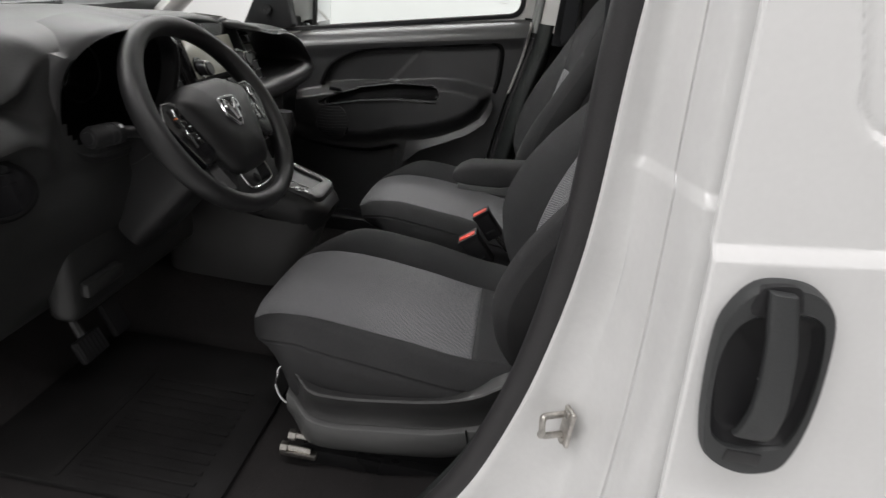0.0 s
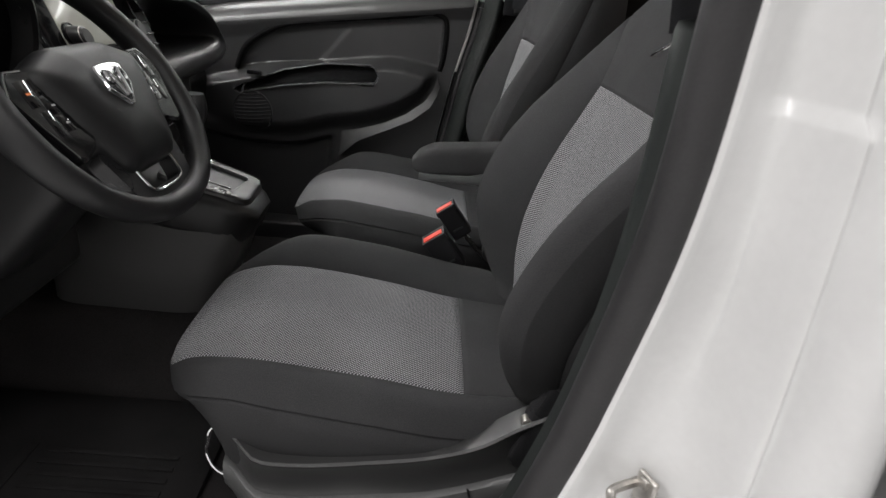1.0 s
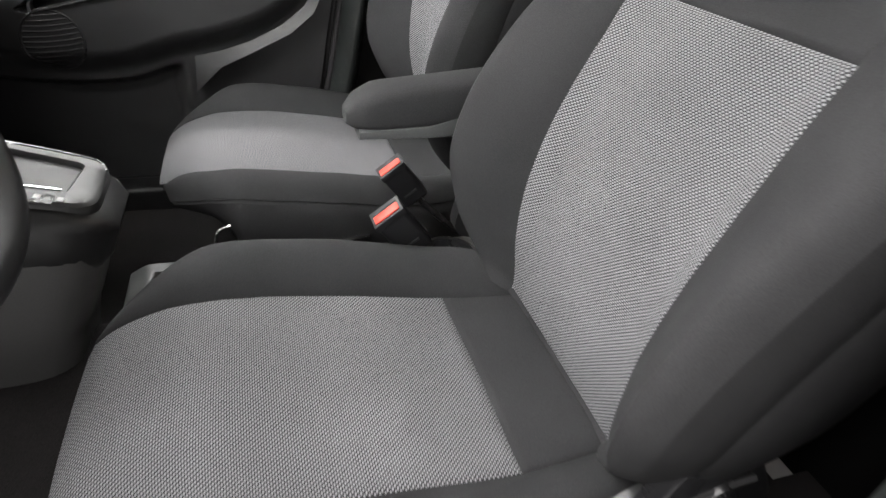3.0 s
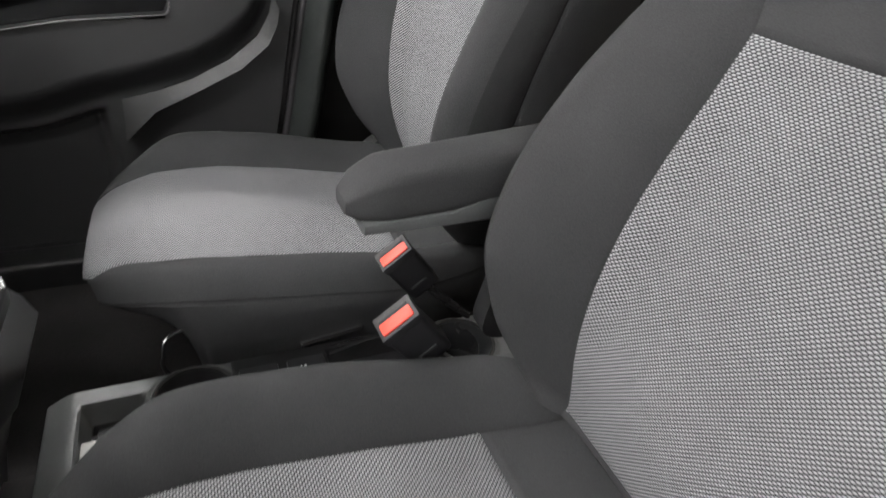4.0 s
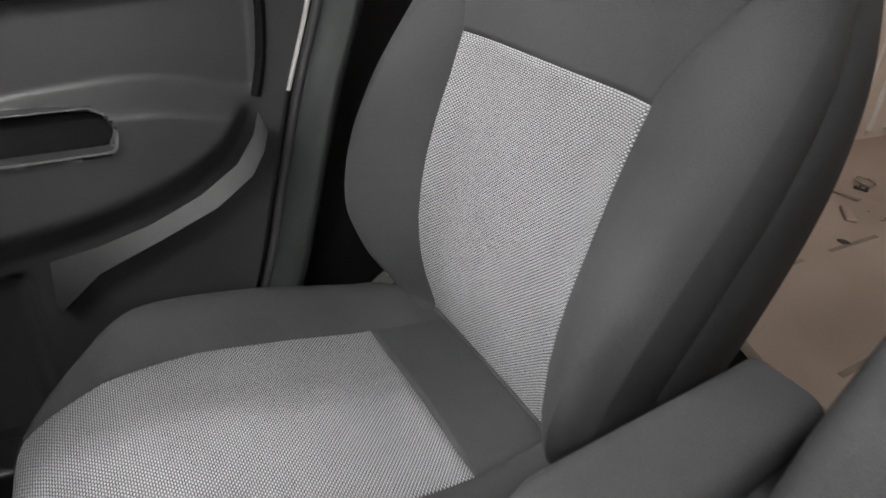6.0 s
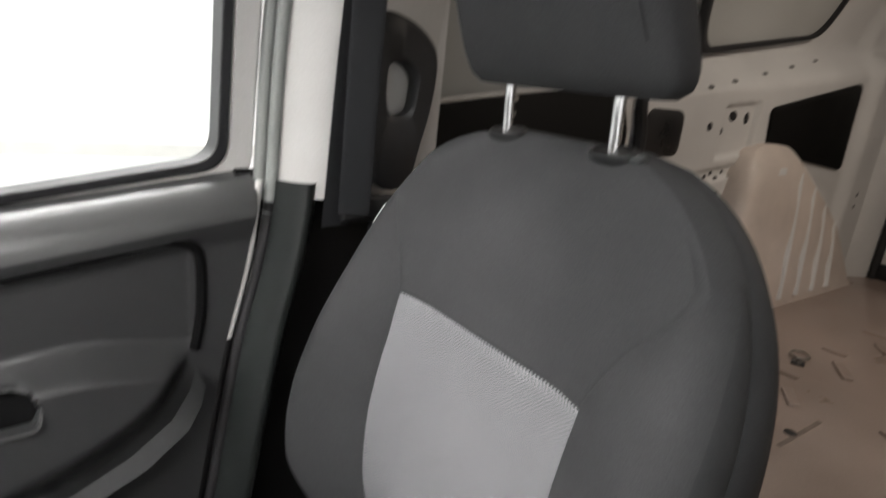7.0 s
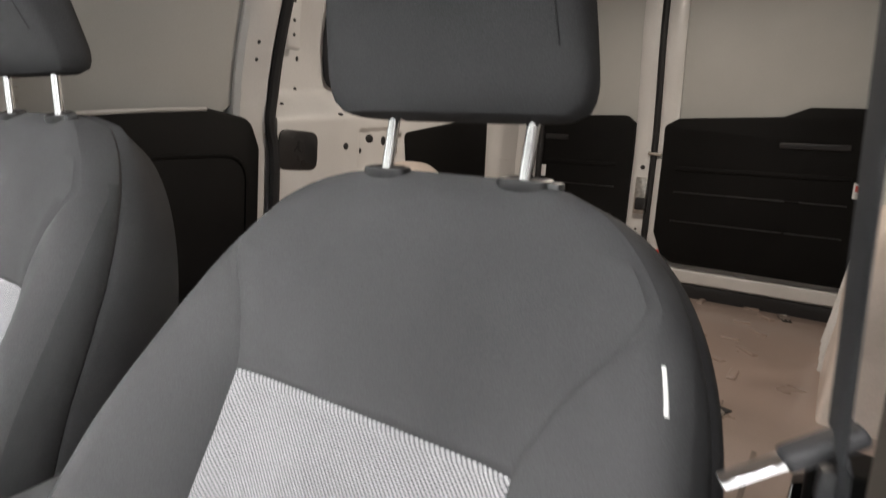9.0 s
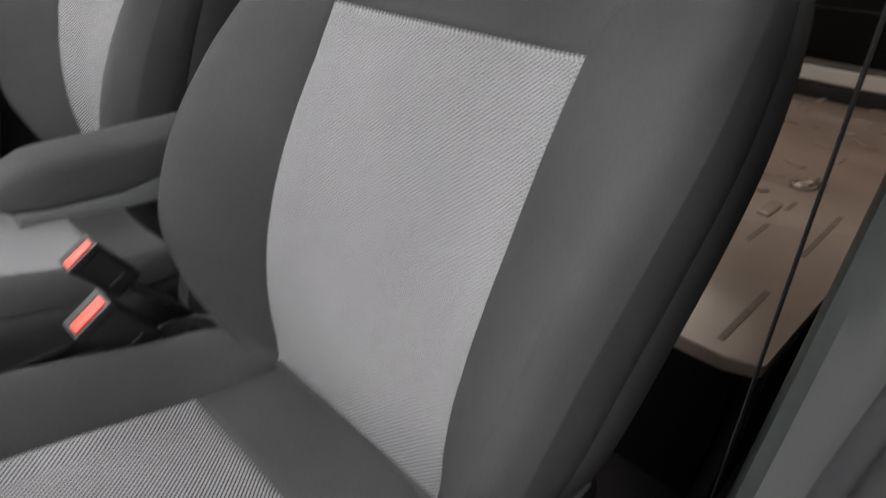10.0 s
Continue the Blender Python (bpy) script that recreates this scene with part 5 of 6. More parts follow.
# ---- dashboard, wheel, console ----
dash = thing("dashboard", "black moulded dashboard with hooded instrument binnacle", "dashboard", (-1.2, 0, 0.6))
CREST = [(-0.82, 1.130), (-0.66, 1.138), (-0.60, 1.154), (-0.45, 1.172), (-0.34, 1.172), (-0.20, 1.166), (0.0, 1.155), (0.12, 1.140), (0.25, 1.119), (0.38, 1.109), (0.45, 1.092), (0.56, 1.06), (0.72, 1.05)]
rows = []
for y in steps(-0.80, 0.70, 150):
    T = curve(CREST, y)
    k = 1 + 0.55 * smooth(-0.66, -0.55, y)
    drv = [(-1.16, T - 0.002), (-1.11, T - 0.006), (-1.06, T - 0.018), (-1.02, T - 0.036), (-0.99, T - 0.056), (-0.976, T - 0.070), (-0.990, T - 0.080 * k), (-0.984, T - 0.091 * k), (-0.962, T - 0.108 * k), (-0.950, T - 0.124 * k), (-0.962, T - 0.138 * k), (-0.978, 0.93), (-0.985, 0.86)]
    hood = [(-1.16, T - 0.002), (-1.11, T - 0.004), (-1.06, T - 0.008), (-1.02, T - 0.014), (-0.995, T - 0.022), (-0.978, T - 0.034), (-0.972, T - 0.050), (-0.972, T - 0.090), (-0.972, 1.04), (-0.974, 1.0), (-0.976, 0.96), (-0.982, 0.93), (-0.985, 0.86)]
    mid = [(-1.10, T - 0.002), (-1.06, T - 0.004), (-1.045, T - 0.008), (-1.04, T - 0.014), (-1.045, T - 0.022), (-1.062, T - 0.030), (-1.06, 1.08), (-1.055, 1.05), (-1.04, 1.02), (-1.015, 0.98), (-0.985, 0.94), (-0.975, 0.90), (-0.98, 0.83)]
    pas = [(-1.06, T), (-1.0, T - 0.002), (-0.975, T - 0.006), (-0.968, T - 0.013), (-0.975, T - 0.021), (-1.13, T - 0.025), (-1.17, 1.055), (-1.17, 1.03), (-1.17, 1.0), (-1.15, 0.966), (-1.0, 0.955), (-0.988, 0.90), (-0.995, 0.84)]
    end = [(-1.25, T), (-1.22, T - 0.004), (-1.20, T - 0.010), (-1.19, T - 0.018), (-1.19, T - 0.026), (-1.19, T - 0.034), (-1.19, 1.02), (-1.19, 1.01), (-1.19, 0.99), (-1.16, 0.96), (-1.10, 0.93), (-1.06, 0.88), (-1.06, 0.82)]
    wd, wp, we = smooth(-0.555, -0.625, y), smooth(0.12, 0.19, y), smooth(0.395, 0.455, y)
    wh = smooth(-0.625, -0.555, y) * smooth(-0.19, -0.23, y)
    wm = max(0.0, 1 - wd - wh - wp)
    face = [[sum(w * p[i][c] for w, p in ((wd, drv), (wh, hood), (wm, mid), (wp * (1 - we), pas), (wp * we, end))) for c in (0, 1)] for i in range(13)]
    prof = [(-1.72, 1.02), (-1.58, 1.07), (-1.40, T - 0.045), (-1.20, T - 0.014)] + face + [(-1.08, 0.66), (-1.25, 0.56), (-1.72, 0.50)]
    prof[3] = (min(-1.20, face[0][0] - 0.04), prof[3][1])
    rows.append(bend([(x, y, z) for x, z in prof], 4))
# the skin is open behind the instrument hood
HY, HZ = -0.385, 1.050
bm = loft(rows)
hole = [f for f in bm.faces if f.calc_center_median().x > -1.06 and ((f.calc_center_median().y - HY) / 0.166) ** 2 + ((f.calc_center_median().z - HZ) / 0.106) ** 2 < 1]
bmesh.ops.delete(bm, geom=hole, context="FACES")
part("dash_body", bm, DASH, dash)
# instrument hood: a closed oval mouth with a rolled lip


def hood_ring(grow, x):
    out = []
    for a, b in oval(0.160, 0.102, 2.5, 56):
        n = Vector((a / 0.160, b / 0.102)).normalized()
        g = grow * (0.45 if b > 0 and grow > 0 else 1.0) if abs(n.y) > 0.6 else grow
        out.append((x + 0.016 * (b / 0.102) - 0.010 * abs(a / 0.16) ** 3, HY + a + n.x * g - 0.05 * (b if b < 0 else 0) * -2.0, HZ + b + n.y * g))
    return out


bm = bmesh.new()
sheet(bm, [hood_ring(g, x) for g, x in ((0.044, -1.06), (0.034, -1.0), (0.027, -0.975), (0.018, -0.962), (0.009, -0.958), (0.002, -0.962), (-0.001, -0.972), (-0.004, -0.99))], closed=True)
part("instrument_hood", bm, PLASTIC, dash, "black rolled lip of the instrument hood")
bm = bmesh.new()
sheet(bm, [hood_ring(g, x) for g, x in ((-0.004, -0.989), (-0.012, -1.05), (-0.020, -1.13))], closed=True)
part("hood_lining", bm, SHADEBLACK, dash, "inside of the hood, coloured near-black for its shade")
part("instrument_panel", rbox((-1.138, -0.53, 0.965), (-1.122, -0.24, 1.135), 0.01), SCREEN, dash)
for y in (-0.45, -0.31):
    dial = part("dial", disc((y, 1.05, -1.123), "x", 0.056, 0.006, None, 28), PIANO, dash)
    part("dial_ring", tube([(-1.115, y + 0.056 * math.cos(a), 1.05 + 0.056 * math.sin(a)) for a in steps(0, 2 * math.pi, 28)], 0.002, 6, cap=False), RUBBER, dial)
# Small lighter box added for the highlight at the lip's end.
part("hood_lip_glint", rbox((-0.975, -0.446, 1.142), (-0.958, -0.430, 1.152), 0.003), TRIM, dash)


# centre stack, leaning back towards the screen
def lean_back(bm):
    for v in bm.verts:
        v.co.x -= 0.42 * (v.co.z - 0.98)
    return bm


stack = part("centre_fascia", lean_back(prism(round_poly([(-0.135, 0.950), (0.205, 0.950), (0.195, 1.100), (0.165, 1.140), (-0.115, 1.140), (-0.140, 1.105)], 0.02, 5), "x", -1.06, -0.978, 0.010)), PIANO, dash, "gloss black centre stack")
part("fascia_edge", lean_back(tube(bend([(-0.980, 0.120, 1.136), (-0.980, 0.160, 1.134), (-0.980, 0.188, 1.098), (-0.980, 0.200, 0.97)]), 0.0022, 6)), CHROME, stack, "thin bright edge line")
part("display", lean_back(rbox((-0.981, -0.090, 1.022), (-0.9765, 0.130, 1.102), 0.002)), LCD, stack, "grey blank display")
for y in (-0.068, 0.135):
    part("knob_base", lean_back(tube([(-0.979, y, 1.046), (-0.972, y, 1.046)], 0.021, 22)), PIANO, stack)
    knob = part("knob", lean_back(tube([(-0.974, y, 1.046), (-0.950, y, 1.047), (-0.946, y, 1.047)], [0.0165, 0.0160, 0.0135], 22)), SHINY, stack, "black ribbed rotary knob")
    part("knob_ring", lean_back(tube([(-0.953 + 0.002, y + 0.0162 * math.cos(a), 1.047 + 0.0162 * math.sin(a)) for a in steps(0, 2 * math.pi, 22)], 0.0009, 6, cap=False)), STEEL, knob)
for k in range(5):
    part("button", lean_back(rbox((-0.980, -0.10 + 0.045 * k, 0.985), (-0.974, -0.064 + 0.045 * k, 1.008), 0.002)), SHINY, stack)
for y in (-0.165, 0.228):
    vent = part("vent", lean_back(rbox((-1.03, y - 0.032, 0.965), (-0.985, y + 0.025, 1.125), 0.008)), SHINY, dash, "black upright air vent")
    for k in range(6):
        part("vent_slat", lean_back(rbox((-0.989, y - 0.027, 0.982 + 0.022 * k), (-0.980, y + 0.020, 0.986 + 0.022 * k), 0.001, 1)), PIANO, vent)
    part("vent_edge", lean_back(tube(bend([(-0.983, y - 0.026, 1.110), (-0.982, y + 0.008, 1.085), (-0.982, y + 0.020, 1.04)]), 0.0012, 6)), CHROME, vent)
# shelf edge on the passenger's side, sweeping out from under the pad and back in below the tray
BAND = [((0.290, 1.096), (0.320, 1.104)), ((0.352, 1.084), (0.405, 1.092)), ((0.440, 1.060), (0.484, 1.058)), ((0.493, 1.034), (0.548, 1.010)), ((0.522, 1.008), (0.592, 0.974)), ((0.515, 0.996), (0.594, 0.952)),
        ((0.470, 0.988), (0.548, 0.934)), ((0.40, 0.983), (0.44, 0.923)), ((0.30, 0.981), (0.315, 0.918)), ((0.207, 0.981), (0.205, 0.920)), ((0.14, 0.985), (0.13, 0.925))]
inner, outer = [bend([(0, *b[i]) for b in BAND], 6) for i in (0, 1)]
rows = []
for p, q in zip(inner, outer):
    row = [(-1.16, lerp(p.y, q.y, 0.3), lerp(p.z, q.z, 0.3)), (-1.02, lerp(p.y, q.y, 0.03), lerp(p.z, q.z, 0.03))]
    for a in steps(0, math.pi, 8):
        t = 0.5 - 0.5 * math.cos(a)
        row.append((-0.985 + 0.030 * math.sin(a) + 0.010 * t, lerp(p.y, q.y, t), lerp(p.z, q.z, t)))
    row += [(-1.01, lerp(p.y, q.y, 0.98), lerp(p.z, q.z, 0.98)), (-1.16, lerp(p.y, q.y, 0.7), lerp(p.z, q.z, 0.7))]
    rows.append(row)
part("shelf_edge", loft(rows), DOORTRIM, dash, "satin black shelf edge curling down to the dash")
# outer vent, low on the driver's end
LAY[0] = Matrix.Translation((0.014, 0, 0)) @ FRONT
path = [(-0.940 - 0.010 * math.sin(a), -0.738 + 0.064 * math.cos(a), 0.980 + 0.038 * math.sin(a) - 0.010 * math.cos(a)) for a in steps(0, 2 * math.pi, 26)]
vent = part("round_vent", tube(path, 0.004, 8, cap=False), SHADEBLACK, dash, "oval black air vent")
VC = Vector((-0.940, -0.738, 0.980))
part("vent_throat", loft([[VC + (Vector(p) - VC) * f + Vector((d, 0, 0)) for p in path[:-1]] for d, f in ((0.001, 1.0), (0.0, 0.9), (-0.001, 0.5), (-0.001, 0.03))]), PIANO, vent)
for k in range(4):
    part("vent_slat", rbox((-0.949 - 0.003 * k, -0.775, 0.966 + 0.014 * k), (-0.937 - 0.003 * k, -0.700, 0.969 + 0.014 * k), 0.001, 1), PIANO, vent)
part("switch_mark", rbox((-0.9350, -0.716, 0.944), (-0.9340, -0.704, 0.948), 0.0002, 1), WHITEINK, vent)
part("switch_mark", rbox((-0.9350, -0.698, 0.946), (-0.9340, -0.690, 0.950), 0.0002, 1), WHITEINK, vent)
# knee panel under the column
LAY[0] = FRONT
part("knee_panel", rbox((-1.04, -0.58, 0.66), (-0.985, -0.16, 0.86), 0.03, 4), DASH, dash)
part("hood_release", rbox((-0.985, -0.56, 0.71), (-0.965, -0.46, 0.74), 0.008), DASH, dash)

# steering wheel
HUB = Vector((-0.811, -0.364, 1.019))
TW = Matrix.Translation(HUB) @ Matrix.Rotation(radians(-2.8), 4, "Z") @ Matrix.Rotation(radians(-35.6), 4, "Y")     # local x towards the driver, z up along the wheel
wheel = thing("steering_wheel", "black steering wheel with gloss spokes and chrome badge", "steering wheel", tuple(HUB))
rings = []
R = 0.1765
for k in range(56):
    a = 2 * math.pi * k / 56
    c, s = math.cos(a), math.sin(a)
    th = 0.0165 + 0.0022 * abs(c) ** 6
    rr = R * (1 - 0.03 * max(0, -s) ** 6)
    rings.append([TW @ Vector((q * th * 1.15, c * (rr + p * th), s * (rr + p * th))) for p, q in oval(1, 1, 2.2, 16)])
rings.append(rings[0])
bm = bmesh.new()
sheet(bm, rings, closed=True)
part("rim", bm, PLASTIC, wheel, "black moulded rim")
hub_o = round_poly([(-0.118, 0.040), (-0.055, 0.067), (0.055, 0.067), (0.118, 0.040), (0.094, -0.035), (0.058, -0.112), (-0.058, -0.112), (-0.094, -0.035)], [0.018, 0.03, 0.03, 0.018, 0.05, 0.03, 0.03, 0.05], 5)
rings = []
for f, x in ((0.90, -0.040), (0.99, -0.022), (1.0, -0.002), (0.965, 0.010), (0.88, 0.020), (0.70, 0.0275), (0.40, 0.031), (0.02, 0.032)):
    rings.append([TW @ Vector((x, p[0] * f, -0.015 + (p[1] + 0.015) * f)) for p in hub_o])
hub = part("hub", loft(rings), PLASTIC, wheel, "black airbag cover")
# faint crease lines on the cover
for s in (-1, 1):
    part("crease", tube([TW @ Vector(v) for v in bend([(0.0175, s * 0.062, 0.040), (0.0225, s * 0.056, -0.02), (0.0185, s * 0.036, -0.086)])], 0.0012, 6), RUBBER, hub)
for s in (-1, 1):
    o = round_poly([(s * 0.088, 0.042), (s * 0.150, 0.040), (s * 0.176, 0.020), (s * 0.172, -0.030), (s * 0.132, -0.062), (s * 0.074, -0.060)], 0.014, 4)
    sp = part("spoke", loft([[TW @ Vector((x, p[0], p[1])) for p in o] for x in (-0.024, -0.006, 0.0)]), PLASTIC, wheel, "black moulded spoke")
    pod = round_poly([(s * 0.086, 0.040), (s * 0.138, 0.044), (s * 0.158, 0.014), (s * 0.124, -0.074), (s * 0.080, -0.058)], [0.012, 0.012, 0.014, 0.012, 0.014], 4)
    pd = part("button_pod", loft([[TW @ Vector((x, s * 0.115 + (p[0] - s * 0.115) * f, p[1] * f)) for p in pod] for x, f in ((-0.01, 1.03), (0.008, 1.03), (0.0115, 0.97))]), PIANO, sp, "gloss black button pod")
    part("pod_edge", tube([TW @ Vector((0.0095, y, z)) for y, z in ((s * 0.112, 0.0435), (s * 0.137, 0.0445), (s * 0.145, 0.036), (s * 0.158, 0.015))], 0.0016, 6), CHROME, pd, "bright corner strip")
    for y, z, hw, hh in ((0.104, 0.022, 0.012, 0.0105), (0.128, 0.016, 0.010, 0.0165), (0.106, -0.002, 0.0125, 0.0105), (0.104, -0.025, 0.0115, 0.0105), (0.124, -0.022, 0.0075, 0.0165)):
        part("button", rbox((0.0095, s * y - hw, z - hh), (0.0120, s * y + hw, z + hh), 0.0008, 2, TW), PIANO, pd)
    part("button_mark", rbox((0.0121, s * 0.128 - 0.004, 0.015), (0.0124, s * 0.128 + 0.004, 0.0175), 0.0001, 1, TW), ORANGE if s < 0 else WHITEINK, pd)
    part("button_mark", rbox((0.0121, s * 0.106 - 0.003, -0.0030), (0.0124, s * 0.106 + 0.003, -0.0010), 0.0001, 1, TW), WHITEINK, pd)
    part("button_mark", rbox((0.0121, s * 0.104 - 0.003, -0.0260), (0.0124, s * 0.104 + 0.003, -0.0240), 0.0001, 1, TW), WHITEINK, pd)
plate = round_poly([(-0.092, -0.060), (-0.066, -0.166), (0.066, -0.166), (0.092, -0.060), (0.050, -0.095), (0.040, -0.140), (-0.040, -0.140), (-0.050, -0.095)], [0.01, 0.012, 0.012, 0.01, 0.006, 0.012, 0.012, 0.006], 4)
part("lower_spoke", loft([[TW @ Vector((x, p[0], p[1])) for p in plate] for x in (-0.020, -0.004, 0.002)]), SHINY, wheel, "satin black forked lower spoke")
part("spoke_trim", tube([TW @ Vector(v) for v in bend([(0.003, -0.046, -0.108), (0.004, -0.043, -0.134), (0.004, -0.030, -0.143), (0.004, 0.0, -0.145), (0.004, 0.030, -0.143), (0.004, 0.043, -0.134), (0.003, 0.047, -0.106)], 6)], 0.0022, 8), CHROME, wheel, "chrome strip round the fork")
shield = round_poly([(-0.029, 0.024), (-0.012, 0.027), (0.012, 0.027), (0.029, 0.024), (0.027, -0.006), (0.0, -0.036), (-0.027, -0.006)], 0.006, 4)
badge = part("badge", loft([[TW @ Vector((x, p[0] * f, p[1] * f - 0.002)) for p in shield] for x, f in ((0.024, 1.0), (0.034, 1.0), (0.036, 0.94))]), CHROME, wheel, "chrome shield badge")
inner = [(p[0] * 0.80, p[1] * 0.80) for p in shield]
part("badge_field", loft([[TW @ Vector((x, p[0], p[1] - 0.002)) for p in inner] for x in (0.035, 0.0368)]), PIANO, badge)
for k in (-1, 1):
    part("badge_bar", tube([TW @ Vector(v) for v in bend([(0.0368, k * 0.003, -0.022), (0.0372, k * 0.007, -0.004), (0.0372, k * 0.010, 0.010), (0.0372, k * 0.017, 0.013), (0.0372, k * 0.018, 0.002), (0.0372, k * 0.012, -0.002)])], 0.0034, 8), CHROME, badge)
rings = []
for x, hw, zt, zb in ((-0.045, 0.050, 0.045, -0.070), (-0.060, 0.060, 0.055, -0.085), (-0.12, 0.066, 0.058, -0.105), (-0.20, 0.072, 0.050, -0.125), (-0.27, 0.078, 0.040, -0.140)):
    rings.append([TW @ Vector((x, a * hw, lerp(zb, zt, (b + 1) / 2))) for a, b in oval(1, 1, 4.5, 28)])
col = part("column", loft(rings), PLASTIC, wheel, "black steering column shroud")
for s in (-1, 1):
    part("shroud_joint", tube([TW @ Vector((x, s * hw * 1.0, 0.0)) for x, hw in ((-0.058, 0.060), (-0.12, 0.0665), (-0.26, 0.0775))], 0.0016, 6), SHINY, col)
for s in (-1, 1):
    st_path = bend([TW @ Vector((-0.085, s * 0.05, 0.02)), TW @ Vector((-0.08, s * 0.12, 0.038)), TW @ Vector((-0.078, s * 0.16, 0.044))])
    stalk = part("stalk", tube(st_path, 0.010, 10), SHINY, wheel, "black indicator stalk")
    part("stalk_knob", tube([TW @ Vector((-0.079, s * 0.148, 0.043)), TW @ Vector((-0.078, s * 0.152, 0.043)), TW @ Vector((-0.077, s * 0.206, 0.047)), TW @ Vector((-0.077, s * 0.214, 0.0475))], [0.012, 0.0175, 0.0180, 0.0150], 20), PLASTIC, stalk)
    part("stalk_end", tube([TW @ Vector((-0.077, s * 0.2135, 0.0475)), TW @ Vector((-0.077, s * 0.2155, 0.0476))], [0.0105, 0.0095], 18), SHINY, stalk)
    for k in range(2):
        part("stalk_ring", tube([TW @ Vector((-0.077 + 0.0181 * math.cos(a), s * (0.168 + 0.014 * k), 0.0442 + 0.001 * k + 0.0181 * math.sin(a))) for a in steps(0, 2 * math.pi, 20)], 0.0009, 6, cap=False), RUBBER, stalk)
    part("stalk_mark", rbox((-0.0585, s * 0.160 - 0.003, 0.044), (-0.0578, s * 0.160 + 0.003, 0.050), 0.0002, 1, TW), WHITEINK, stalk)

# gear console
gear = thing("gear_console", "black centre console with gear lever gate", "console", (-0.78, 0, 0.45))
rings = []
for t in steps(0, 1, 26):
    x = lerp(-1.06, -0.694, t)
    e = math.sqrt(max(0.0, 1 - ((t - 0.80) / 0.205) ** 2)) if t > 0.80 else 1.0
    zt = 0.779 - 0.26 * (x + 0.79) - 0.030 * (1 - e)
    zb = zt - 0.105 * lerp(0.35, 1, e)
    hw = lerp(0.112, 0.086, t) * lerp(0.45, 1, e)
    rings.append([(x - 0.02 * t * (1 - b) * 0.5, 0.006 + a * hw, lerp(zb, zt, (b + 1) / 2)) for a, b in oval(1, 1, 5.0, 32)])
part("console_body", loft(rings), PLASTIC, gear)
rings = []
for z, xe, hw in ((0.38, -0.800, 0.105), (0.46, -0.790, 0.108), (0.54, -0.772, 0.110), (0.585, -0.758, 0.110), (0.60, -0.748, 0.108), (0.66, -0.728, 0.102), (0.70, -0.716, 0.094), (0.735, -0.712, 0.088)):
    rings.append([(lerp(-1.12, xe, (a + 1) / 2), 0.006 + b * hw, z) for a, b in oval(1, 1, 5.0, 32)])
part("console_foot", loft(rings), CONSOLE, gear, "black lower console")
gate_o = round_poly([(-0.885, -0.074), (-0.714, -0.058), (-0.714, 0.074), (-0.885, 0.088)], [0.02, 0.035, 0.035, 0.02], 5)
gate_i = round_poly([(-0.872, -0.034), (-0.752, -0.030), (-0.744, 0.054), (-0.872, 0.070)], [0.015, 0.012, 0.012, 0.015], 5)


def slope(bm, x0=-0.79, k=-0.26, z0=0.0):
    for v in bm.verts:
        v.co.z += (v.co.x - x0) * k
    return bm


gz = 0.781
part("gate_surround", slope(frame_ring(gate_o, gate_i, "z", gz - 0.020, gz + 0.005, 0.004)), GATEGREY, gear, "satin grey gear gate surround")
part("gate_edge", slope(tube([(p[0], p[1], gz + 0.0045) for p in bend([(-0.87, 0.086, 0), (-0.78, 0.080, 0), (-0.729, 0.070, 0), (-0.715, 0.045, 0)])], 0.0022, 6)), CHROME, gear, "bright edge line")
part("gate_edge", slope(tube([(p[0], p[1], gz + 0.0045) for p in [(-0.872, -0.032, 0), (-0.755, -0.026, 0)]], 0.0018, 6)), CHROME, gear)
part("gate_strip", slope(rbox((-0.862, -0.066, gz + 0.003), (-0.758, -0.044, gz + 0.0066), 0.002)), SHINY, gear, "black strip with gear marks")
for k in range(5):
    part("gear_mark", slope(rbox((-0.850 + 0.024 * k, -0.057, gz + 0.0064), (-0.843 + 0.024 * k, -0.048, gz + 0.0072), 0.0001, 1)), WHITEINK, gear)
part("gate_floor", slope(rbox((-0.875, -0.040, gz - 0.026), (-0.742, 0.074, gz - 0.016), 0.002)), PIANO, gear)
lever = part("gear_lever", tube(bend([(-0.845, 0.014, 0.77), (-0.85, 0.012, 0.85), (-0.845, 0.010, 0.90)]), 0.010, 10), CHROME, gear)
rings = []
for t in steps(0, 1, 12):
    r = 0.024 * (0.55 + 0.55 * math.sin(math.pi * (0.12 + 0.76 * t)))
    rings.append([(-0.845 + 0.012 * t + a * r * 1.15, 0.010 + b * r, 0.878 + 0.075 * t) for a, b in oval(1, 1, 2.4, 18)])
part("gear_knob", loft(rings), SHINY, gear, "black gear knob")

# low tray between the seats
LAY[0] = Matrix.Translation((0.011, 0.016, -0.002))
tray = thing("centre_tray", "grey plastic floor console with cup holders between the seats", "console", (-0.45, 0.05, 0.46))
rows = []
CUPS = ((-0.582, 0.071, 0.047), (-0.205, 0.063, 0.050))


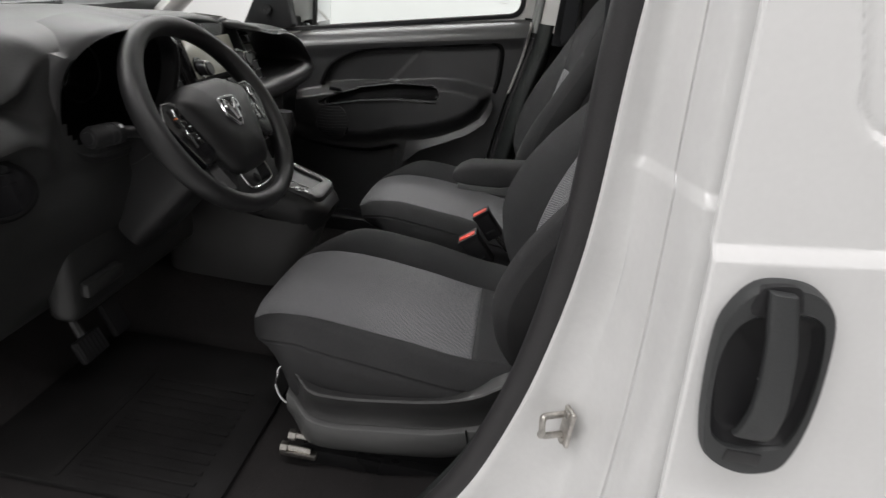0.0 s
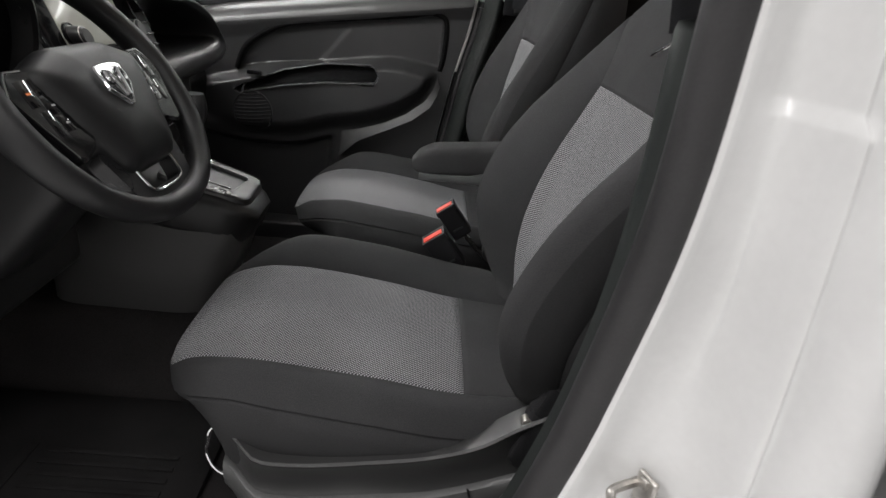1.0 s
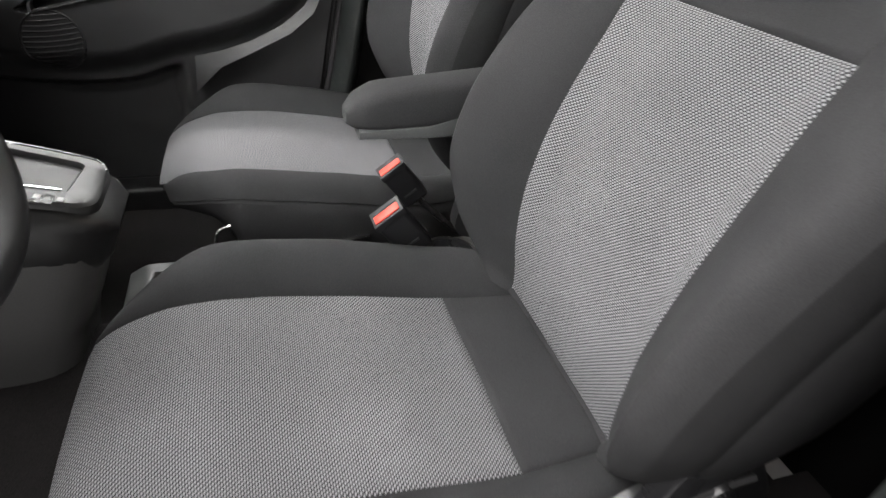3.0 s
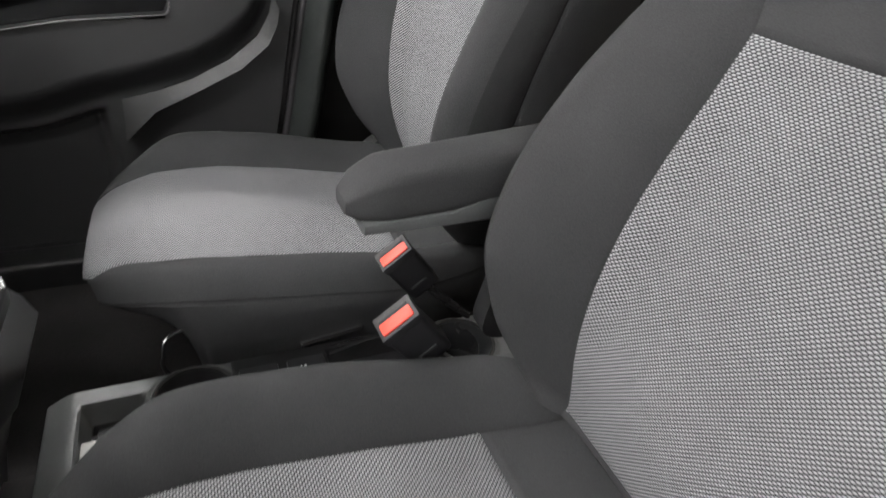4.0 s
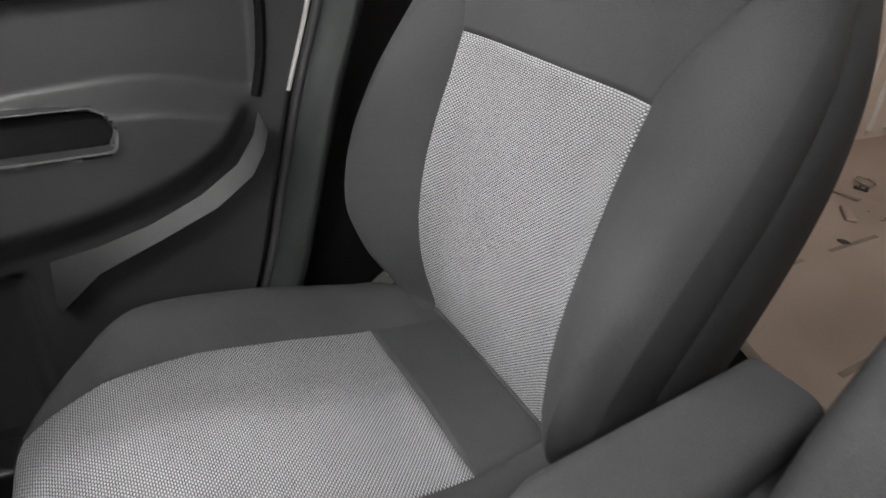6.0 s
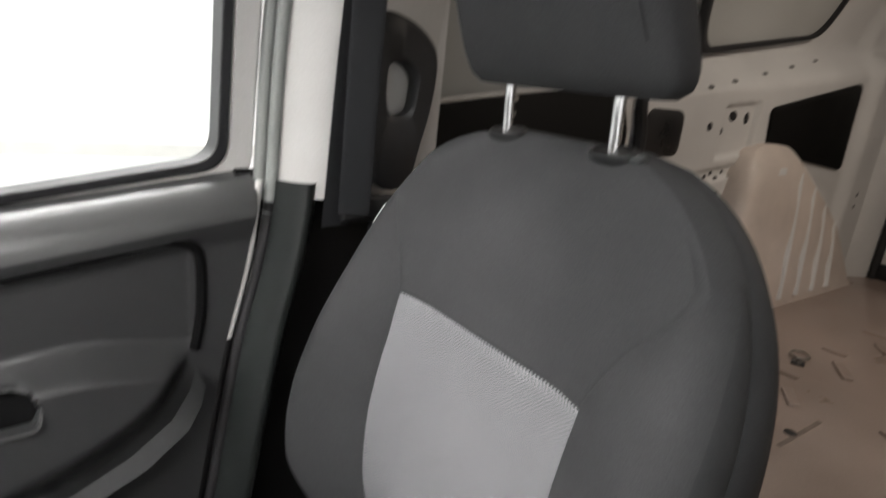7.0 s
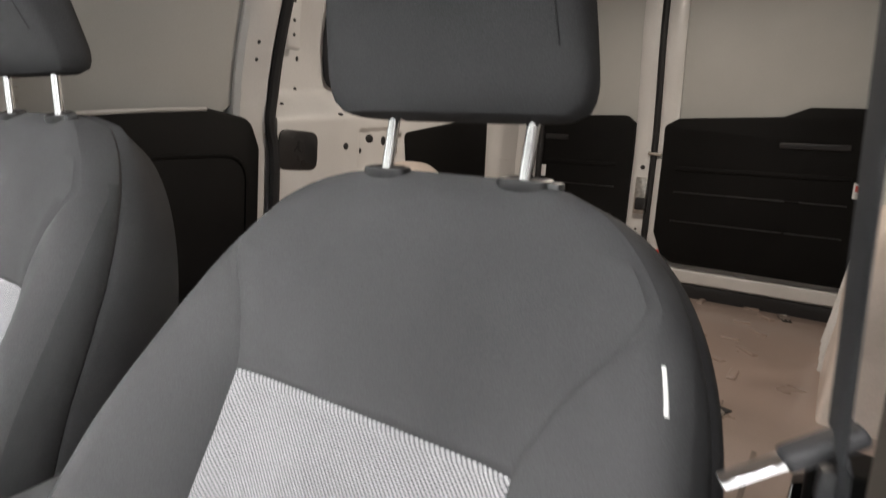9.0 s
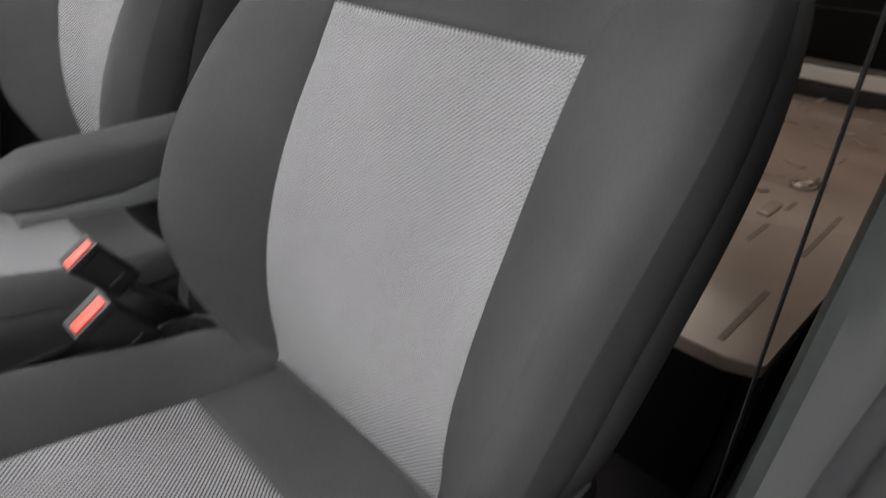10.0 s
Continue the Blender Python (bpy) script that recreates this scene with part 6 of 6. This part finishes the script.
def tray_z(x, y):
    z = 0.552 - 0.02 * smooth(-0.72, -0.77, x)
    for cx, cy, r in CUPS:
        d = math.hypot(x - cx, y - cy)
        z -= 0.065 * smooth(r + 0.001, r - 0.006, d)
        z += 0.005 * math.exp(-((d - r - 0.006) / 0.004) ** 2)
    z -= 0.035 * smooth(-0.715, -0.707, x) * smooth(-0.640, -0.650, x) * smooth(0.098, 0.088, y) * smooth(-0.035, -0.02, y)
    z -= 0.030 * smooth(-0.405, -0.397, x) * smooth(-0.27, -0.278, x) * smooth(0.112, 0.104, y) * smooth(0.03, 0.04, y)
    z -= 0.10 * smooth(0.122, 0.136, y) + 0.10 * smooth(-0.052, -0.064, y)
    return z - 0.10 * smooth(-0.755, -0.775, x)


for name, xs, material, label in (("tray_body", steps(-0.778, -0.533, 80), TRAYGREY, "grey plastic moulding"), ("tray_insert", steps(-0.533, -0.262, 80), PLASTIC, "black switch panel insert"), ("tray_body", steps(-0.262, -0.10, 54), TRAYGREY, "grey plastic moulding")):
    bm = bmesh.new()
    sheet(bm, [[(x, y, tray_z(x, y) + (0.0015 if material is PLASTIC else 0)) for y in steps(-0.066, 0.138, 60)] for x in xs])
    part(name, bm, material, tray, label)
for x, y, r in CUPS:
    cup = part("cup_holder", tube([(x + (r + 0.002) * math.cos(a), y + (r + 0.002) * math.sin(a), 0.5555) for a in steps(0, 2 * math.pi, 28)], 0.0035, 8, cap=False), PLASTIC, tray, "round black cup holder")
    bm = bmesh.new()
    sheet(bm, [[(x + q * math.cos(2 * math.pi * k / 24), y + q * math.sin(2 * math.pi * k / 24), z) for k in range(24)] for q, z in ((r, 0.5555), (r * 0.965, 0.553), (r * 0.90, 0.50), (r * 0.5, 0.494), (0.002, 0.494))], closed=True)
    part("cup_lining", bm, SHINY, cup)
# Dark sheet laid in the pocket in place of its shade.
part("pocket_shade", rbox((-0.706, -0.022, 0.515), (-0.651, 0.090, 0.5195), 0.002), RUBBER, tray, "dark sheet put in for the front pocket's shade")
part("tray_lining", rbox((-0.396, 0.04, 0.518), (-0.279, 0.104, 0.526), 0.002), RUBBER, tray)
for k, x in enumerate((-0.499, -0.435)):
    sw = part("switch", rbox((x - 0.026, 0.042, 0.545), (x + 0.026, 0.096, 0.560), 0.003), SHINY, tray, "black switch with white symbol")
    part("switch_mark", rbox((x - 0.004, 0.060, 0.5595), (x - 0.001, 0.079, 0.5606), 0.0002, 1), WHITEINK, sw)
    part("switch_mark", rbox((x + 0.001, 0.056, 0.5595), (x + 0.008, 0.063, 0.5606), 0.0002, 1), WHITEINK, sw)
    part("switch_mark", rbox((x - 0.009, 0.068, 0.5595), (x - 0.007, 0.079, 0.5606), 0.0002, 1), WHITEINK, sw)
part("brake_lever", loft([[(x, 0.028 + a * 0.017, z + b * 0.012) for a, b in oval(1, 1, 4, 16)] for x, z in ((-0.695, 0.535), (-0.690, 0.548), (-0.60, 0.556), (-0.50, 0.562))]), STRIP, tray, "grey parking brake lever")
part("lever_end", rbox((-0.712, 0.015, 0.528), (-0.692, 0.041, 0.546), 0.004), LIGHTTRIM, tray)
part("side_well", rbox((-0.74, 0.136, 0.36), (-0.10, 0.175, 0.47), 0.01), PLASTIC, tray)
part("seat_bracket", rbox((-0.27, -0.015, 0.545), (-0.165, -0.058, 0.60), 0.008), GREYTRIM, tray, "grey bracket by the driver's seat")
part("metal_strip", tube([(-0.437, 0.117, 0.566), (-0.344, 0.121, 0.574)], 0.0048, 8), CHROME, tray, "bright steel slide rail")
part("metal_strip", tube([(-0.395, 0.108, 0.558), (-0.345, 0.112, 0.560)], 0.0013, 6), CHROME, tray)
part("panel_edge", tube(bend([(-0.40, 0.090, 0.561), (-0.33, 0.104, 0.562), (-0.285, 0.100, 0.562), (-0.275, 0.070, 0.561)]), 0.0015, 6), SHINY, tray)


# ---- passenger door ----
LAY[0] = Matrix.Identity(4)
pdoor = thing("passenger_door", "closed passenger door with black moulded trim panel", "van door", (-0.7, 0.8, 0.45), kind="structure")


def arm_top(x):
    return curve([(-1.20, 0.80), (-1.05, 0.845), (-0.90, 0.885), (-0.70, 0.915), (-0.50, 0.945), (-0.36, 0.93), (-0.26, 0.93)], x)


def arm_low(x):
    return curve([(-1.20, 0.74), (-1.0, 0.70), (-0.80, 0.70), (-0.68, 0.735), (-0.58, 0.757), (-0.48, 0.795), (-0.41, 0.845), (-0.37, 0.90), (-0.345, 0.95)], x)


def inset_top(x):
    return curve([(-1.0, 0.84), (-0.974, 0.890), (-0.94, 0.962), (-0.845, 1.025), (-0.721, 1.053), (-0.55, 1.080), (-0.45, 1.097), (-0.36, 1.111)], x)


def sill_z(x):
    return 1.195 + 0.17 * (x + 0.29) + (0.03 * smooth(-1.0, -1.25, x) * -1)


def door_y(x, z):
    y = 0.735
    y -= 0.038 * smooth(arm_low(x) - 0.012, arm_low(x) + 0.055, z) * (1 - smooth(arm_top(x) - 0.012, arm_top(x) + 0.022, z)) * smooth(-0.335, -0.40, x)
    top = inset_top(x)
    ins = smooth(-0.338, -0.352, x) * smooth(top, top - 0.012, z) * smooth(arm_top(x) + 0.015, arm_top(x) + 0.03, z)
    y += 0.016 * ins
    diag = -0.724 + 0.80 * (z - 0.928)
    y -= 0.006 * ins * smooth(diag - 0.014, diag + 0.014, x)
    roll = min(1.0, max(0.0, (z - sill_z(x) + 0.055) / 0.055))
    y += 0.085 * (1 - math.sqrt(1 - 0.97 * roll * roll)) - 0.012 * smooth(-0.10, -0.05, z - sill_z(x))
    mid = table([(-0.96, 0.834), (-0.82, 0.883), (-0.70, 0.908), (-0.52, 0.914)], x)
    half = table([(-0.97, 0.0), (-0.95, 0.010), (-0.82, 0.021), (-0.70, 0.0255), (-0.548, 0.025), (-0.536, 0.0)], x)
    y += 0.04 * smooth(half + 0.003, half - 0.006, abs(z - mid)) * (1 if half > 0 else 0)
    pocket = smooth(arm_low(x) - 0.02, arm_low(x) - 0.045, z) * smooth(-0.66, -0.70, x)
    y += 0.035 * pocket
    return y


rows = []
for k in steps(0, 1, 170):
    r = []
    for j in steps(0, 1, 190):
        z0 = lerp(0.37, sill_z(-0.3), k)
        x = lerp(-1.28, edge_right(z0) - 0.020, j)
        z = lerp(0.37, sill_z(x), k)
        r.append((x, door_y(x, z), z))
    rows.append(r)
# Top rows of the trim get a paler colour for the window light.
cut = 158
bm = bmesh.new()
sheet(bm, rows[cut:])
part("sill_roll", bm, SILL, pdoor, "rounded top of the door trim, coloured paler for window light")
bm = bmesh.new()
sheet(bm, rows[:cut + 1])
part("door_trim", bm, DOORTRIM, pdoor, "black moulded door trim")
rows = []
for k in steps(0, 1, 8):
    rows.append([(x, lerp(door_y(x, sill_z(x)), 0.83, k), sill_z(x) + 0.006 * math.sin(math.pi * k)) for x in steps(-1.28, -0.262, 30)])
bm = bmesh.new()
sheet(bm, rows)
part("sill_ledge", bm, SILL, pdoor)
# groove and lip round the armrest inset; groove shade is a near-black tube
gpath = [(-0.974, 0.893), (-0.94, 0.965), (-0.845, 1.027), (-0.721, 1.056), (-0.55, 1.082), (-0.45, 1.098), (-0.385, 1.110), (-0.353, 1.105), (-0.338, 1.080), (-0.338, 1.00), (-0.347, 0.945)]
part("inset_groove", tube(bend([(x, 0.735, z) for x, z in gpath], 5), 0.0078, 8), SHADEBLACK, pdoor, "groove round the armrest inset, its shade a near-black tube")
# pull handle slot, its inside coloured near-black for shade
slot_o = round_poly([(-0.95, 0.826), (-0.82, 0.860), (-0.70, 0.880), (-0.536, 0.892), (-0.530, 0.930), (-0.56, 0.946), (-0.70, 0.936), (-0.83, 0.906), (-0.95, 0.848)], 0.012, 3)
slot_i = [Vector((lerp(p[0], -0.69, 0.025), lerp(p[1], table([(-0.95, 0.837), (-0.82, 0.885), (-0.70, 0.914), (-0.52, 0.922)], p[0]), 0.11))) for p in slot_o]


def tip_up(bm):
    """Leans the slot back, so that it opens upwards."""
    for v in bm.verts:
        v.co.y += 0.45 * (v.co.z - table([(-0.95, 0.837), (-0.82, 0.885), (-0.70, 0.910), (-0.52, 0.918)], v.co.x))
    return bm


part("pull_frame", tip_up(frame_ring(slot_o, slot_i, "y", 0.730, 0.698, 0.003)), DOORTRIM, pdoor)
part("pull_cup", tip_up(prism(slot_i, "y", 0.738, 0.7195, 0.002)), SHADEBLACK, pdoor, "pull cup, coloured near-black for its shade")
part("door_latch_lever", rbox((-0.93, 0.686, 0.884), (-0.885, 0.70, 0.896), 0.004), PIANO, pdoor, "inner door release lever")
# pale swoosh under the armrest
sw_path = [(-0.352, 0.93), (-0.36, 0.895), (-0.385, 0.852), (-0.44, 0.808), (-0.51, 0.772), (-0.58, 0.748), (-0.640, 0.735)]
sw_low = [(-0.342, 0.905), (-0.348, 0.875), (-0.366, 0.838), (-0.42, 0.792), (-0.50, 0.752), (-0.585, 0.712), (-0.645, 0.655)]
rows = []
for (a, b), (c, d) in zip(sw_path, sw_low):
    rows.append([(lerp(a, c, k), 0.708 - 0.014 * k, lerp(b, d, k)) for k in steps(0, 1, 5)] + [(c, 0.735, d)])
bm = bmesh.new()
sheet(bm, [[Vector(p) for p in r] for r in rows])
part("swoosh_strip", bm, STRIP, pdoor, "dark grey strip sweeping below the armrest")
# speaker grille: slats inside an oval
SX, SZ = -0.918, 0.768
sp = part("speaker_ring", tube([(SX + 0.060 * math.cos(a), door_y(SX + 0.060 * math.cos(a), SZ + 0.066 * math.sin(a)) + 0.0005, SZ + 0.066 * math.sin(a)) for a in steps(0, 2 * math.pi, 36)], 0.0028, 6, cap=False), SHINY, pdoor, "black speaker grille")
for k in range(11):
    z = SZ - 0.055 + 0.011 * k
    hw = 0.056 * math.sqrt(max(0.05, 1 - ((z - SZ) / 0.064) ** 2))
    part("grille_slat", tube([(x, door_y(x, z) - 0.0002, z + 0.10 * (x - SX) + 1.2 * (x - SX) ** 2) for x in steps(SX - hw, SX + hw, 8)], 0.0022, 6), SHINY, sp)
# upright frame behind, glass
part("door_edge", tube(bend([(edge_right(z) - 0.016, 0.742, z) for z in (1.19, 1.08, 0.95)]), 0.0055, 8), LIGHTTRIM, pdoor, "pale painted door edge")
part("door_shell", rbox((-1.27, 0.80, 0.45), (-0.25, 0.90, 1.02), 0.01), PAINT, pdoor)
gp = round_poly([(-1.22, 1.035), (-0.288, 1.20), (-0.292, 1.70), (-0.76, 1.72)], [0.02, 0.045, 0.05, 0.03], 6)
go = round_poly([(-1.29, 1.00), (-0.250, 1.175), (-0.25, 1.76), (-0.80, 1.78)], [0.02, 0.05, 0.06, 0.03], 6)


def tumble(bm):
    slices(bm, 1.1, 1.7, 4)
    for v in bm.verts:
        v.co.y -= 0.18 * max(0.0, v.co.z - 1.1) ** 1.1
    return bm


part("window_frame", tumble(frame_ring(go, gp, "y", 0.87, 0.80, 0.006)), LIGHTTRIM, pdoor, "pale grey window frame")
part("glass_run", tumble(frame_ring(gp, [Vector((lerp(p[0], -0.6, 0.045), lerp(p[1], 1.42, 0.05))) for p in gp], "y", 0.845, 0.797, 0.002)), RUBBER, pdoor)
pane = part("window_pane", tumble(prism(gp, "y", 0.836, 0.832, 0.0005)), GLASS, pdoor, "clear side window")
pane.visible_shadow = False
for k in range(3):
    part("glass_mark", tumble(rbox((-0.375, 0.8305, 1.235 + 0.011 * k), (-0.345 + 0.004 * k, 0.8308, 1.237 + 0.011 * k), 0.0001, 1)), FAINT, pdoor)
part("mirror_sail", prism(round_poly([(-1.30, 1.03), (-1.10, 1.07), (-1.13, 1.25), (-1.20, 1.25)], 0.015, 4), "y", 0.82, 0.775, 0.006), PLASTIC, pdoor, "black mirror corner trim")
part("mirror_knob", tube([(-1.19, 0.776, 1.12), (-1.19, 0.755, 1.12)], 0.017, 14), SHINY, pdoor)

mirror = thing("door_mirror", "white door mirror with a black lower edge", "door mirror", (-1.14, 0.95, 1.03))
rings = []
for t in steps(0, 1, 14):
    x = lerp(-1.22, -1.07, t)
    e = math.sin(math.pi * (0.18 + 0.64 * t)) ** 0.5
    rings.append([(x, 1.01 + a * 0.10 * e, 1.15 + b * 0.11 * e) for a, b in oval(1, 1, 3.4, 24)])
part("housing", loft(rings), PAINT, mirror)
part("lower_cap", rbox((-1.20, 0.922, 1.030), (-1.058, 1.10, 1.092), 0.016, 3), PIANO, mirror, "black lower cover")
part("pane_frame", rbox((-1.076, 0.918, 1.07), (-1.061, 1.102, 1.252), 0.012, 3), PLASTIC, mirror, "black frame round the glass")
part("mirror_pane", rbox((-1.066, 0.93, 1.082), (-1.0595, 1.09, 1.24), 0.002), MIRROR, mirror)
part("indicator", rbox((-1.150, 0.916, 1.046), (-1.085, 0.924, 1.078), 0.003), CHROME, mirror)
part("arm", rbox((-1.20, 0.80, 1.06), (-1.12, 0.94, 1.10), 0.01), PLASTIC, mirror)

# windscreen, screen pillars, cowl
ws = thing("windscreen", "large clear windscreen with black edge band", "windscreen", (-1.3, 0, 1.1), kind="structure")
rows = []
for t in steps(0, 1, 10):
    rows.append([(lerp(-1.68, -0.78, t) + 0.10 * (y / 0.75) ** 2, y * lerp(1.0, 0.86, t), lerp(1.06, 1.90, t)) for y in steps(-0.75, 0.75, 20)])
bm = bmesh.new()
sheet(bm, rows)
sheet(bm, [[(p[0] - 0.004, p[1], p[2] + 0.003) for p in r] for r in rows])
wpane = part("pane", bm, GLASS, ws)
wpane.visible_shadow = False
for s in (-1, 1):
    part("screen_pillar", tube(bend([(-1.62, s * 0.77, 1.02), (-1.30, s * 0.745, 1.32), (-1.0, s * 0.70, 1.63), (-0.74, s * 0.66, 1.88)]), 0.045, 12, 0.03), LIGHTTRIM, ws, "pale grey screen pillar trim")
    part("quarter_post", tube(bend([(-1.28, s * 0.80, 1.03), (-1.12, s * 0.78, 1.32), (-0.80, s * 0.70, 1.72)]), 0.022, 10), PLASTIC, ws)
part("cowl", rbox((-1.95, -0.80, 0.9), (-1.64, 0.80, 1.03), 0.02), PLASTIC, ws)
part("bonnet", rbox((-2.6, -0.82, 0.85), (-1.92, 0.82, 0.98), 0.04, 4), PAINT, ws, "white bonnet")
part("wiper", tube([(-1.63, -0.60, 1.085), (-1.60, -0.2, 1.10), (-1.58, 0.25, 1.11)], 0.008, 8), SHINY, ws, "black wiper arm")


# ---- seat belts ----
def strap(path, wide, thick=0.0012):
    """A flat strap along a path, its width lying along the given direction."""
    pts = bend(path, 6)
    w = Vector(wide).normalized()
    rings = []
    for i, p in enumerate(pts):
        d = (pts[min(i + 1, len(pts) - 1)] - pts[max(i - 1, 0)]).normalized()
        ww = (w - d * w.dot(d)).normalized()
        n = d.cross(ww)
        rings.append([p + ww * 0.023 * a + n * thick * b for a, b in oval(1, 1, 3, 12)])
    return loft(rings)


pbelt = thing("passenger_belt", "black seat belt hanging from its pillar guide", "seat belt", (-0.1, 0.7, 0.6), "seat belts")
part("webbing", strap([(-0.145, 0.648, 1.49), (-0.140, 0.662, 1.35), (-0.135, 0.676, 1.15)], (1, -0.35, 0)), BELT, pbelt)
part("webbing_return", strap([(-0.152, 0.660, 1.49), (-0.154, 0.676, 1.35), (-0.158, 0.690, 1.13)], (1, 0.15, 0)), BELT, pbelt)
part("webbing_lower", strap([(-0.075, 0.690, 1.14), (-0.085, 0.69, 0.9), (-0.09, 0.69, 0.6)], (1, -0.5, 0)), BELT, pbelt)
g = part("guide", prism(round_poly([(-0.190, 1.474), (-0.113, 1.480), (-0.112, 1.505), (-0.134, 1.534), (-0.162, 1.537), (-0.186, 1.512)], 0.012, 5), "y", 0.680, 0.636, 0.014), PIANO, pbelt, "black upper belt guide")
part("guide_cap", rbox((-0.166, 0.650, 1.535), (-0.136, 0.69, 1.61), 0.008), SHINY, g)
part("height_slot", rbox((-0.15, 0.684, 1.135), (-0.05, 0.70, 1.175), 0.012, 3), PLASTIC, pbelt, "black belt exit surround")
part("buckle_tongue", rbox((-0.075, 0.672, 1.09), (-0.045, 0.682, 1.15), 0.004), CHROME, pbelt, "bright steel belt tongue")
part("tongue_grip", rbox((-0.085, 0.668, 1.045), (-0.035, 0.684, 1.095), 0.006), SHINY, pbelt)
hook_o = closed([(-0.100, 1.436), (-0.055, 1.434), (-0.015, 1.412), (0.003, 1.380), (-0.001, 1.316), (-0.016, 1.251), (-0.035, 1.19), (-0.090, 1.19), (-0.108, 1.28), (-0.110, 1.38)], 4)
hook_i = closed([(-0.080, 1.368), (-0.062, 1.372), (-0.046, 1.364), (-0.036, 1.350), (-0.036, 1.330), (-0.040, 1.305), (-0.055, 1.296), (-0.074, 1.296), (-0.082, 1.315), (-0.084, 1.345)], 4)
part("belt_hook", frame_ring(hook_o, hook_i, "y", 0.715, 0.690, 0.006), PLASTIC, pbelt, "black moulded hook plate behind the belt")


dbelt = thing("driver_belt", "black seat belt with its steel tongue beside the seat", "seat belt", (-0.05, -0.66, 0.6), "seat belts")
part("webbing", strap([(-0.214, -0.602, 1.60), (-0.184, -0.612, 1.38), (-0.157, -0.6215, 1.18)], (1, 0.12, 0)), BELT, dbelt)
part("webbing_lower", strap([(-0.155, -0.6235, 1.18), (-0.132, -0.630, 1.0), (-0.106, -0.638, 0.79), (-0.075, -0.650, 0.45)], (1, 0.14, 0)), BELT, dbelt)
m = Matrix.Translation((-0.159, -0.612, 1.174)) @ Matrix.Rotation(radians(24), 4, "Z") @ Matrix.Rotation(radians(-31), 4, "X") @ Matrix.Scale(0.74, 4)
part("tongue_grip", rbox((-0.009, -0.032, -0.006), (0.009, 0.014, 0.006), 0.005, 3, m), RUBBER, dbelt, "black plastic tongue grip")
part("tongue", rbox((-0.007, 0.012, -0.002), (0.007, 0.050, 0.002), 0.001, 1, m), CHROME, dbelt, "bright steel belt tongue")
part("belt_stop", rbox((-0.160, -0.628, 1.151), (-0.148, -0.617, 1.169), 0.004, 2), SHINY, dbelt)
part("guide", prism(round_poly([(-0.269, 1.595), (-0.169, 1.585), (-0.174, 1.625), (-0.199, 1.655), (-0.239, 1.66), (-0.264, 1.63)], 0.02, 5), "y", -0.625, -0.593, 0.012), SHINY, dbelt, "black upper belt guide")
